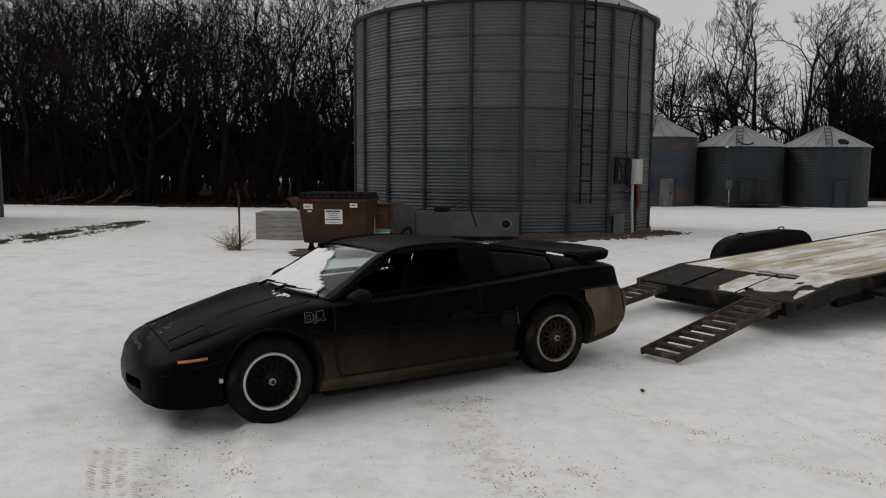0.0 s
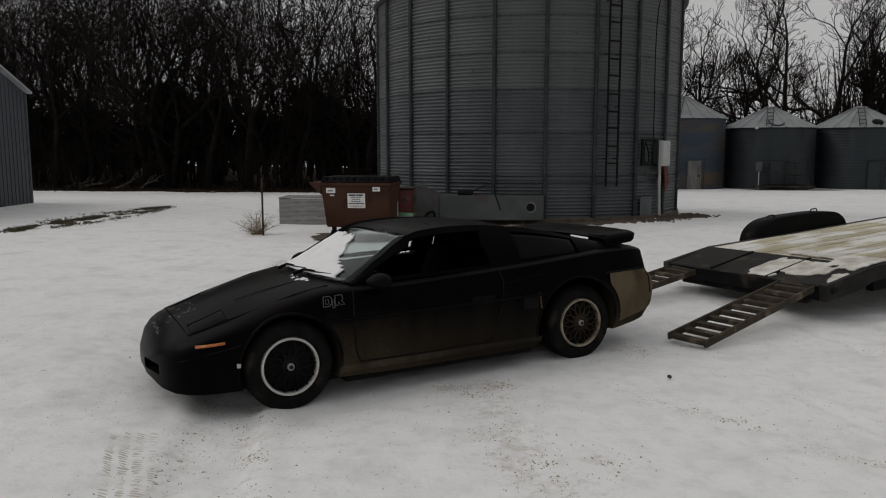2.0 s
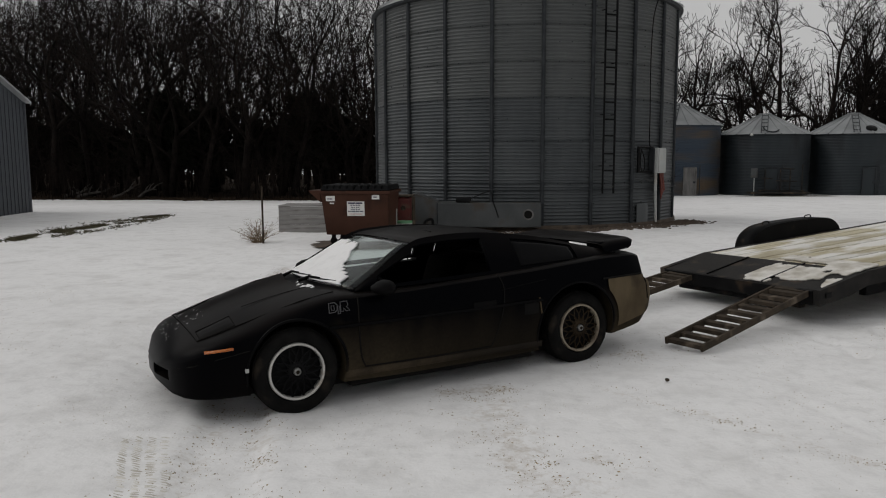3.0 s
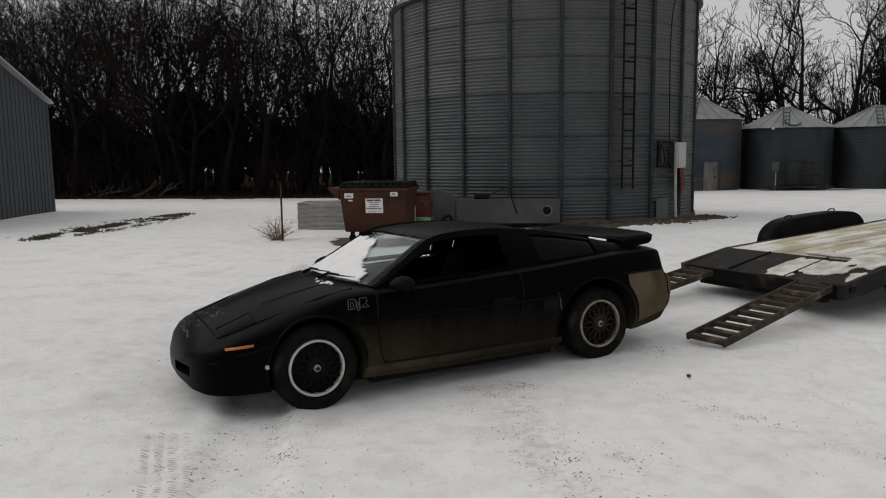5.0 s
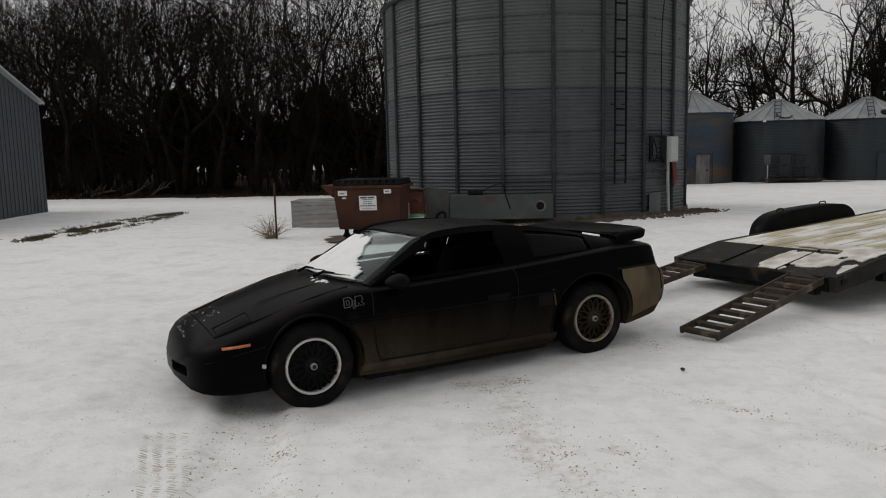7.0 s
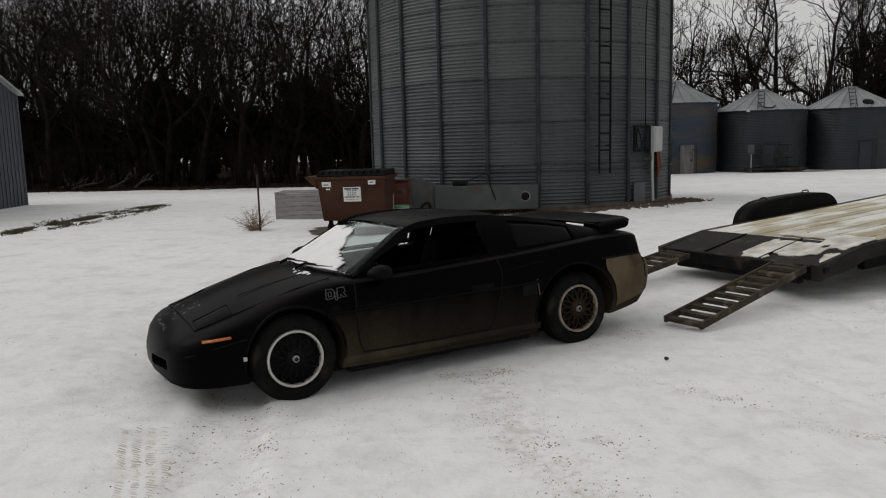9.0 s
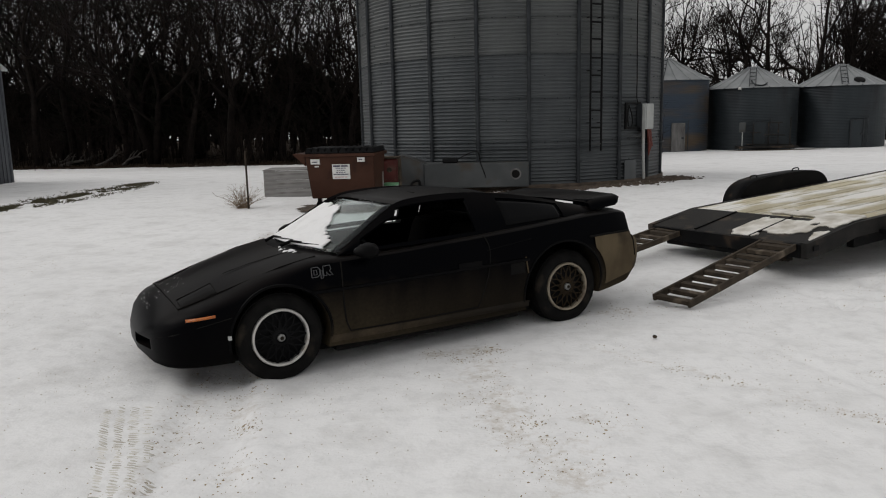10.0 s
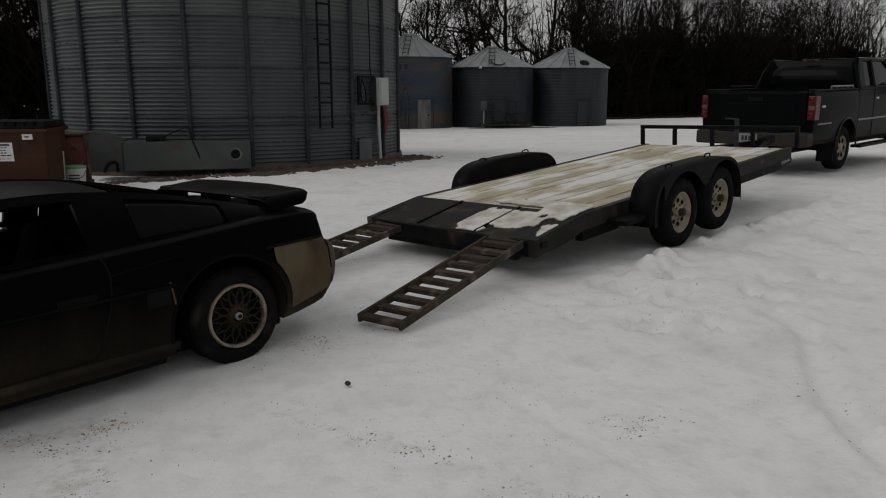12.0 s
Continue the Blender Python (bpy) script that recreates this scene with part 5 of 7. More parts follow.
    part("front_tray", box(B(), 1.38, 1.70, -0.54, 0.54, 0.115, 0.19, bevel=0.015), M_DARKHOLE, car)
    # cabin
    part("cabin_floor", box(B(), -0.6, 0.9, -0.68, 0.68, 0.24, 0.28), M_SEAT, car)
    part("dashboard", box(B(), 0.52, 0.92, -0.68, 0.68, 0.50, 0.78, bevel=0.05), M_CARTRIM, car)
    part("console", box(B(), -0.3, 0.52, -0.13, 0.13, 0.28, 0.56, bevel=0.03), M_CARTRIM, car)
    for y in (-0.36, 0.36):
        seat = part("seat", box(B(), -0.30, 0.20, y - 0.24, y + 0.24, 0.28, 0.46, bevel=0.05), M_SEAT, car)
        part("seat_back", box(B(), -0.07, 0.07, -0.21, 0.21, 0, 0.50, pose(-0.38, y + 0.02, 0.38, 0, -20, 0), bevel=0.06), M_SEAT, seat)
    wheel = part("steering_wheel", B(), M_CARTRIM, car)
    ring = Matrix.Translation((0.36, 0.36, 0.70)) @ pose(0, 0, 0, 0, -66, 0)
    bmr = lathe(B(), [(0.165 + 0.015 * math.cos(a), 0.015 * math.sin(a)) for a in np.linspace(0, 2 * math.pi, 8, endpoint=False)], 28, ring, close=True)
    part("wheel_rim", bmr, M_CARTRIM, wheel, smooth=True)
    part("wheel_boss", box(B(), -0.16, 0.16, -0.04, 0.04, -0.02, 0.02, ring, bevel=0.01), M_CARTRIM, wheel)
    # wheels
    def road_wheel(x, y, lace):
        s = 1 if y > 0 else -1
        m = Matrix.Translation((x, y, 0.294)) @ (pose(0, 0, 0, -90, 0, 0) if s > 0 else pose(0, 0, 0, 90, 0, 0))
        w = part("wheel", lathe(B(), [(0.19, -0.20), (0.21, -0.19), (0.205, -0.06), (0.19, -0.045), (0.06, -0.05), (0.0, -0.05)], 40, None), M_DARKRIM, car, smooth=True, m=m)
        prof = [(0.200, -0.205), (0.215, -0.212), (0.27, -0.205), (0.289, -0.19), (0.295, -0.165), (0.297, -0.12), (0.295, -0.05), (0.289, -0.022), (0.272, -0.006), (0.24, 0.004), (0.212, 0.0), (0.202, -0.012)]
        part("tyre", lathe(B(), prof, 64), M_RUBBER, w, smooth=True)
        tr = B()
        for k in range(72):
            for j, (za, zb) in enumerate(((-0.175, -0.135), (-0.128, -0.075), (-0.068, -0.036))):
                a = 2 * math.pi * (k + 0.5 * (j % 2)) / 72
                box(tr, 0.291, 0.2985, -0.0102, 0.0102, za, zb, pose(0, 0, 0, 0, 0, math.degrees(a)))
        tagged(part("tread", tr, M_RUBBER, w), kind="stuff")
        part("rim_lip", lathe(B(), [(0.174, -0.045), (0.1780, -0.004), (0.184, 0.004), (0.194, 0.002), (0.198, -0.02), (0.186, -0.05)], 56, close=True), M_RINGDIRTY if lace else M_RING, w, "muddy polished rim lip" if lace else "bright polished rim lip", smooth=True)
        part("hub_cap", lathe(B(), [(0.026, -0.03), (0.026, 0.002), (0.022, 0.008), (0.0, 0.010)], 24), M_HUB, w, smooth=True)
        part("cap_emblem", lathe(B(), [(0.0, 0.0125), (0.014, 0.012), (0.014, 0.008)], 6), M_CARTRIM, w)
        n = 14
        for k in range(n):
            for d in (-1, 1):
                a0, a1, a2 = 2 * math.pi * k / n, 2 * math.pi * (k + 0.55 * d) / n, 2 * math.pi * (k + 1.0 * d) / n
                sp = tube(B(), [(0.055 * math.cos(a0), 0.055 * math.sin(a0), -0.012), (0.115 * math.cos(a1), 0.115 * math.sin(a1), -0.018), (0.182 * math.cos(a2), 0.182 * math.sin(a2), -0.022)], [0.006, 0.005, 0.006], 5)
                part("spoke", sp, M_GOLD if lace else M_DARKRIM, w)
        part("spoke_hub", lathe(B(), [(0.06, -0.04), (0.062, -0.012), (0.036, -0.004)], 24), M_GOLD if lace else M_DARKRIM, w)
    for x, lace in ((1.187, False), (-1.187, True)):
        for y in (0.812, -0.812):
            road_wheel(x, y, lace)
    # snow lying on the windscreen and hood, things of their own
    def patch(u0, u1, s0, s1, seed, edge, name, nu=60, ns=34):
        bm = B()
        keep = {}
        for i in range(nu + 1):
            for j in range(ns + 1):
                u, s = u0 + (u1 - u0) * i / nu, s0 + (s1 - s0) * j / ns
                p = screen(u, s)
                lump = 0.008 + 0.006 * noise.noise(Vector((u * 5, s * 6, seed)))
                if edge(u, s):
                    keep[i, j] = bm.verts.new(p + Vector((lump * 0.5 + 0.006, 0, lump + 0.004)))
        for i in range(nu):
            for j in range(ns):
                q = [(i, j), (i + 1, j), (i + 1, j + 1), (i, j + 1)]
                if all(k in keep for k in q):
                    bm.faces.new([keep[k] for k in q])
        bmesh.ops.delete(bm, geom=[v for v in bm.verts if not v.link_faces], context="VERTS")
        bmesh.ops.recalc_face_normals(bm, faces=bm.faces)
        bmesh.ops.solidify(bm, geom=bm.faces[:], thickness=0.008)
        ob = part(name, bm, M_FRESH, None, smooth=True, m=CAR)
        return tagged(ob, "thin white snow left on the windscreen", "snow", kind="stuff")
    def melt(u, s):
        w = noise.noise(Vector((u * 4.5, s * 5, 2))) * 0.10 + noise.noise(Vector((u * 17, s * 17, 4))) * 0.05
        return u + w < 0.93 - 0.98 * s and s + w * 0.8 < 0.80
    patch(-0.97, 0.93, 0.03, 0.84, 1, melt, "windscreen_snow")
    def dusting(name, spots, seed):
        bm = B()
        for x, y, r in spots:
            n = 14
            c = []
            for k in range(n):
                a = 2 * math.pi * k / n
                q = r * (0.55 + 0.6 * abs(noise.noise(Vector((math.cos(a) * 1.7, math.sin(a) * 1.7, x * 9 + seed)))))
                px, py = x + q * 1.5 * math.cos(a), y + q * math.sin(a)
                c.append(bm.verts.new((px, py, top_z(min(px, 2.0), abs(py)) + 0.004)))
            m = bm.verts.new((x, y, top_z(x, abs(y)) + 0.004 + r * 0.6))
            for k in range(n):
                bm.faces.new((c[k], c[(k + 1) % n], m))
        ob = part(name, bm, M_FRESH, None, smooth=True, m=CAR)
        return tagged(ob, "scattered snow crumbs lying on the dark hood", "snow", kind="stuff")
    rnd = random.Random(5)
    dusting("hood_snow", [(rnd.uniform(1.66, 1.93), rnd.uniform(-0.34, 0.16), rnd.uniform(0.002, 0.006)) for _ in range(46)] + [(0.95 + rnd.uniform(-0.04, 0.05), rnd.uniform(0.15, 0.45), rnd.uniform(0.006, 0.02)) for _ in range(12)], 3)


coupe()


# ---- dumpster and what stands round it ----
def dumpster():
    t = thing("dumpster", "brown steel dumpster on casters with black plastic lids", "dumpster", Matrix.Translation((-2.22, 14.02, 0.0)) @ pose(0, 0, 0, 0, 0, -3))
    # body: bottom narrower than the rim
    bm = B()
    lo, hi = [(-0.62, 0.06), (0.56, 0.06), (0.56, 0.95), (-0.62, 0.95)], [(-0.70, -0.02), (0.58, -0.02), (0.58, 1.06), (-0.70, 1.06)]
    a = [bm.verts.new((x, y, 0.215)) for x, y in lo]
    b = [bm.verts.new((x, y, 0.99)) for x, y in hi]
    bm.faces.new(a[::-1])
    bm.faces.new(b)
    for k in range(4):
        bm.faces.new((a[k], a[(k + 1) % 4], b[(k + 1) % 4], b[k]))
    bmesh.ops.bevel(bm, geom=bm.edges[:], offset=0.012, segments=2, affect="EDGES")
    part("body", bm, M_DUMP, t)
    for x0, x1, y0, y1 in ((-0.74, 0.62, -0.065, -0.022), (-0.74, 0.62, 1.062, 1.10), (-0.745, -0.702, -0.02, 1.06), (0.582, 0.62, -0.02, 1.06)):
        part("rim", box(B(), x0, x1, y0, y1, 0.985, 1.04, bevel=0.006), M_DUMP, t)
    bm = B()
    prism(bm, [(-0.93, 1.03), (-0.705, 0.82), (-0.705, 1.04), (-0.93, 1.045)], 0.0, 0.9)
    part("side_flare", bm, M_DUMP, t)
    for x0, x1 in ((-0.69, -0.07), (-0.05, 0.59)):
        lid = part("lid", box(B(), x0, x1, -0.05, 1.08, 1.045, 1.075, bevel=0.01), M_LID, t, "black ribbed plastic lid")
        n = 5
        for k in range(n):
            cx = x0 + (x1 - x0) * (k + 0.5) / n
            bm = B()
            prism(bm, [(cx - 0.055, 1.076), (cx + 0.055, 1.076), (cx + 0.038, 1.14), (cx - 0.02, 1.145)], -0.045, 1.06)
            part("lid_rib", bm, M_LID, lid)
    for x, y in ((-0.50, 0.14), (0.46, 0.14), (-0.50, 0.85), (0.46, 0.85)):
        z = yard(-2.22 + x, 14.02 + y)
        c = part("caster", box(B(), x - 0.035, x + 0.035, y - 0.04, y + 0.04, z + 0.10, 0.213, bevel=0.006), M_BLACK, t)
        part("caster_wheel", lathe(B(), [(0, -0.025), (0.06, -0.025), (0.068, -0.015), (0.068, 0.015), (0.06, 0.025), (0, 0.025)], 18, Matrix.Translation((x, y, z + 0.066)) @ pose(0, 0, 0, 90, 0, 20)), M_RUBBER, c)
    # stickers: unreadable print as bars
    def front(x0, x1, z0, z1, mat, nm, parent, off=0.004):
        bm = B()
        f = lambda z: 0.06 - 0.08 * (z - 0.215) / 0.775
        q = [(x0, z0), (x1, z0), (x1, z1), (x0, z1)]
        aa = [bm.verts.new((x, f(z) - off, z)) for x, z in q]
        bb = [bm.verts.new((x, f(z) - off + 0.003, z)) for x, z in q]
        bm.faces.new(aa)
        bm.faces.new(bb[::-1])
        for k in range(4):
            bm.faces.new((aa[k], bb[k], bb[(k + 1) % 4], aa[(k + 1) % 4]))
        return part(nm, bm, mat, parent)
    s = front(-0.205, 0.125, 0.575, 0.845, M_WHITE, "sign", t)
    s["label"] = "white printed sign with dark lines"
    for k, (w, h, mat) in enumerate(((0.28, 0.030, M_PRINT), (0.20, 0.016, M_PRINT), (0.16, 0.016, M_PRINT), (0.18, 0.016, M_PRINT), (0.29, 0.020, M_PRINT), (0.25, 0.014, M_REDPRINT))):
        z = 0.812 - 0.038 * k - (0.012 if k == 5 else 0)
        n = 4 if k != 0 else 2
        for i in range(n):
            x0 = -0.04 - w / 2 + w * i / n
            front(x0, x0 + w / n - 0.012, z - h / 2, z + h / 2, mat, "print_bar", s, 0.007)
    for x0, x1, z0, z1 in ((-0.60, -0.43, 0.85, 0.945), (0.27, 0.41, 0.885, 0.965)):
        st = front(x0, x1, z0, z1, M_WHITE, "sticker", t)
        front(x0 + 0.03, x1 - 0.05, z0 + 0.03, z0 + 0.05, M_PRINT, "print_bar", st, 0.007)
    front(-0.53, -0.45, 0.795, 0.82, M_WHITE, "sticker", t)


dumpster()


def ground_patch(name, label, cx, cy, rx, ry, mat, seed, category, h=0.012, turn=0.0):
    """A low ragged patch lying on the snow."""
    bm = B()
    n = 40
    ca, sa = math.cos(radians(turn)), math.sin(radians(turn))
    def at(a, q):
        e = 1 + 0.35 * noise.noise(Vector((math.cos(a) * 2, math.sin(a) * 2, seed))) + 0.22 * noise.noise(Vector((math.cos(a) * 6, math.sin(a) * 6, seed + 4)))
        x, y = rx * q * e * math.cos(a), ry * q * e * math.sin(a)
        return cx + x * ca - y * sa, cy + x * sa + y * ca
    rings = []
    for q, dz in ((1.0, -0.012), (0.85, h * 0.7), (0.5, h)):
        rings.append([])
        for k in range(n):
            x, y = at(2 * math.pi * k / n, q)
            rings[-1].append(bm.verts.new((x, y, yard(x, y) + dz + 0.02)))
    c = bm.verts.new((cx, cy, yard(cx, cy) + h + 0.02))
    for a, b in zip(rings, rings[1:]):
        for k in range(n):
            bm.faces.new((a[k], a[(k + 1) % n], b[(k + 1) % n], b[k]))
    for k in range(n):
        bm.faces.new((rings[-1][k], rings[-1][(k + 1) % n], c))
    return tagged(part(name, bm, mat, smooth=True), label, category, kind="stuff")


ground_patch("bare_dirt", "bare brown dirt thawed out under the dumpster", -2.15, 14.2, 0.98, 0.75, M_DIRT, 3, "dirt")
def clods(name, label, spots, mat, seed, count, spread):
    """Clods of earth and dead stalks scattered round points."""
    rs = random.Random(seed)
    vs, fs = [], []
    for _ in range(count):
        x0, y0 = rs.choice(spots)
        x, y = x0 + rs.gauss(0, spread), y0 + rs.gauss(0, spread * 0.6)
        r = rs.uniform(0.012, 0.055)
        z = yard(x, y) + 0.005
        k = len(vs)
        for i in range(6):
            b = 2 * math.pi * i / 6
            q = r * rs.uniform(0.6, 1.5)
            vs.append((x + q * 1.5 * math.cos(b), y + q * math.sin(b), z - 0.02))
        vs.append((x, y, z + r * rs.uniform(0.3, 0.7)))
        fs.extend([(k + i, k + (i + 1) % 6, k + 6) for i in range(6)])
    me = bpy.data.meshes.new(name)
    me.from_pydata(vs, [], fs)
    me.materials.append(mat)
    tagged(new(name, me), label, "dirt", kind="stuff")


clods("dirt_clods", "dark clods of earth along the bin footing", [(BIN.x + 4.12 * math.cos(radians(a)), BIN.y + 4.12 * math.sin(radians(a))) for a in range(-100, -8, 4)], M_DIRT, 5, 1500, 0.22)
clods("dirt_clods", "dark clods of earth trodden into snow by the duct", [(-1.0 + 0.25 * k, 15.75) for k in range(12)], M_DIRT, 6, 520, 0.16)
ground_patch("bare_dirt", "bare muddy ground before the bins", 16.0, 42.1, 2.6, 0.5, M_DIRT, 12, "dirt")


def barrel():
    t = thing("red_tank", "weathered red steel tank beside the dumpster", "tank", Matrix.Translation((-1.56, 15.4, yard(-1.56, 15.4))))
    part("drum", box(B(), -0.2, 0.2, -0.2, 0.2, 0.10, 0.84, bevel=0.05), M_REDPAINT, t)
    part("cap", box(B(), -0.23, 0.23, -0.23, 0.23, 0.84, 0.875, bevel=0.01), M_RUST, t)
    part("gauge", lathe(B(), [(0, -0.03), (0.05, -0.03), (0.05, 0), (0, 0)], 14, Matrix.Translation((0.04, -0.22, 0.62)) @ pose(0, 0, 0, 90, 0, 0)), M_RUST, t)
    for x in (-0.2, 0.2):
        part("foot", box(B(), x - 0.04, x + 0.04, -0.2, 0.2, -0.03, 0.098), M_RUST, t)
    part("pipe", tube(B(), [(0.25, -0.24, -0.02), (0.25, -0.24, 0.85)], 0.035, 8), M_RUST, t)


barrel()


def stake():
    t = thing("pale_stake", "pale weathered wooden stake beside the dumpster", "stake", Matrix.Translation((-1.63, 14.85, yard(-1.63, 14.85))))
    part("stake_post", box(B(), -0.03, 0.03, -0.03, 0.03, -0.05, 0.62, bevel=0.008), M_BOXGREY, t)


stake()


def bucket():
    x, y = -1.47, 14.95
    t = thing("bucket", "grimy white plastic bucket with a green lid", "bucket", Matrix.Translation((x, y, yard(x, y))))
    part("pail", lathe(B(), [(0, 0), (0.125, 0), (0.148, 0.30), (0.155, 0.31), (0.155, 0.335), (0, 0.335)], 24), M_BUCKET, t, smooth=False)
    part("lid", lathe(B(), [(0.0, 0.337), (0.16, 0.337), (0.163, 0.365), (0.155, 0.38), (0, 0.382)], 24), M_GREEN, t, "green lid")
    part("bail", tube(B(), curve_through([(-0.155, 0, 0.31), (-0.1, -0.15, 0.2), (0.1, -0.15, 0.2), (0.155, 0, 0.31)], 5), 0.005, 5), M_STIFF, t)
    for k in range(4):
        part("print_bar", box(B(), -0.08, 0.08, -0.147, -0.139, 0.09 + 0.045 * k, 0.11 + 0.045 * k), M_STIFF, t)


bucket()


def board_pile():
    m = Matrix.Translation((-4.55, 16.85, yard(-4.2, 16.9))) @ pose(0, 0, 0, 0, 0, 2)
    t = thing("board_bin", "low enclosure of weathered grey boards", "planks", m)
    for k in range(3):
        part("board", box(B(), 0, 1.35, 0, 0.05, 0, 0.198, bevel=0.006), M_GREYWOOD, t, m=pose(0, 0.004 * k, 0.0 + 0.203 * k - 0.03, 0, 0, 0))
    part("board", box(B(), 0, 0.05, 0.052, 0.9, 0, 0.6, bevel=0.006), M_GREYWOOD, t)
    part("board", box(B(), 1.30, 1.35, 0.052, 0.9, 0, 0.6, bevel=0.006), M_GREYWOOD, t)
    part("cap_board", box(B(), -0.01, 1.37, -0.01, 0.92, 0.582, 0.605, bevel=0.005), M_GREYWOOD, t)


board_pile()


def steel_post():
    x, y = -4.14, 14.38
    t = thing("steel_post", "thin rusty steel fence post", "post", Matrix.Translation((x, y, yard(x, y))))
    part("stem", box(B(), -0.012, 0.012, -0.012, 0.012, -0.1, 1.08, bevel=0.004), M_RUST, t)
    part("flange", box(B(), -0.018, 0.018, 0.0125, 0.018, 0.0, 1.08), M_RUST, t)


steel_post()


def segments_mesh(name, segs, sides):
    """One mesh of tapered bars: rows of start, end, start radius, end radius."""
    s = np.array(segs, float)
    p0, p1, r0, r1 = s[:, 0:3], s[:, 3:6], s[:, 6], s[:, 7]
    d = p1 - p0
    d /= np.maximum(np.linalg.norm(d, axis=1, keepdims=True), 1e-9)
    ref = np.where(np.abs(d[:, 2:3]) > 0.9, np.array([[1.0, 0, 0]]), np.array([[0, 0, 1.0]]))
    u = np.cross(d, ref)
    u /= np.linalg.norm(u, axis=1, keepdims=True)
    v = np.cross(d, u)
    vs = []
    for p, r in ((p0, r0), (p1, r1)):
        for k in range(sides):
            a = 2 * math.pi * k / sides
            vs.append(p + (u * math.cos(a) + v * math.sin(a)) * r[:, None])
    vs = np.stack(vs, 1).reshape(-1, 3)
    base = np.arange(len(s))[:, None, None] * (2 * sides)
    k = np.arange(sides)
    q = np.stack([k, (k + 1) % sides, (k + 1) % sides + sides, k + sides], 1)[None]
    f = (base + q).reshape(-1, 4)
    me = bpy.data.meshes.new(name)
    me.from_pydata(vs.tolist(), [], f.tolist())
    return me


def weed():
    rnd = random.Random(8)
    segs = []
    for k in range(80):
        a, lean, h = rnd.uniform(0, 6.283), rnd.uniform(0.1, 1.1), rnd.uniform(0.25, 0.62)
        p = Vector((rnd.uniform(-0.08, 0.08), rnd.uniform(-0.08, 0.08), 0))
        d = Vector((math.cos(a) * math.sin(lean), math.sin(a) * math.sin(lean), math.cos(lean)))
        for j in range(4):
            q = p + d * h / 4 + Vector((rnd.gauss(0, 0.02), rnd.gauss(0, 0.02), -0.012 * j))
            segs.append((*p, *q, 0.005 - 0.0009 * j, 0.0042 - 0.0009 * j))
            if j > 0 and rnd.random() < 0.8:
                e = q + Vector((rnd.gauss(0, 0.07), rnd.gauss(0, 0.07), rnd.uniform(0, 0.08)))
                segs.append((*q, *e, 0.003, 0.0012))
            p = q
    me = segments_mesh("dry_weed", segs, 3)
    me.materials.append(M_WEED)
    x, y = -4.28, 14.5
    ob = new("dry_weed", me)
    ob.matrix_basis = Matrix.Translation((x, y, yard(x, y) - 0.01)) @ Matrix.Diagonal((1.1, 1.0, 0.95, 1))
    tagged(ob, "dry straw-coloured weed at the foot of a post", "weed")


weed()


def grass_strip():
    rnd = random.Random(3)
    segs = []
    a, b = Vector((-9.6, 15.0, 0)), Vector((-9.9, 22.8, 0))
    for k in range(6500):
        t = rnd.random()
        wide = 0.75 * math.sin(math.pi * min(1, t * 0.9 + 0.06)) ** 0.7
        x = a.x + (b.x - a.x) * t + rnd.gauss(0, 0.45) * wide
        y = a.y + (b.y - a.y) * t + rnd.gauss(0, 0.2)
        if noise.noise(Vector((x * 2.6, y * 0.7, 2))) + 0.5 * noise.noise(Vector((x * 6, y * 3, 7))) < 0.04:
            continue
        z = yard(x, y) - 0.01
        h = rnd.uniform(0.02, 0.07)
        segs.append((x, y, z, x + rnd.gauss(0, 0.07), y + rnd.gauss(0, 0.07), z + h, 0.010, 0.003))
    me = segments_mesh("dead_grass", segs, 3)
    me.materials.append(M_GRASS)
    tagged(new("dead_grass", me), "strip of dead grass poking through the snow", "grass", kind="stuff")


grass_strip()


CLUMPS = [(0.18, 5.35, 0.06, 60), (0.42, 5.55, 0.06, 45), (-0.02, 5.05, 0.05, 18), (0.40, 4.47, 0.03, 12), (0.60, 4.15, 0.06, 30), (0.69, 3.92, 0.035, 16), (0.86, 4.23, 0.03, 14), (0.94, 4.17, 0.025, 16), (1.01, 4.15, 0.02, 10),
          (1.57, 5.05, 0.05, 18), (1.73, 4.82, 0.04, 12), (-1.88, 6.50, 0.06, 34), (-1.71, 5.58, 0.06, 26), (-1.61, 5.23, 0.06, 22), (-1.43, 4.58, 0.03, 12), (-1.16, 3.97, 0.03, 8), (-0.93, 4.14, 0.05, 26), (-1.20, 4.79, 0.03, 10), (-1.12, 4.52, 0.03, 10),
          (-3.0, 5.55, 0.02, 6), (-2.17, 5.0, 0.012, 5), (-2.68, 6.2, 0.02, 6)]


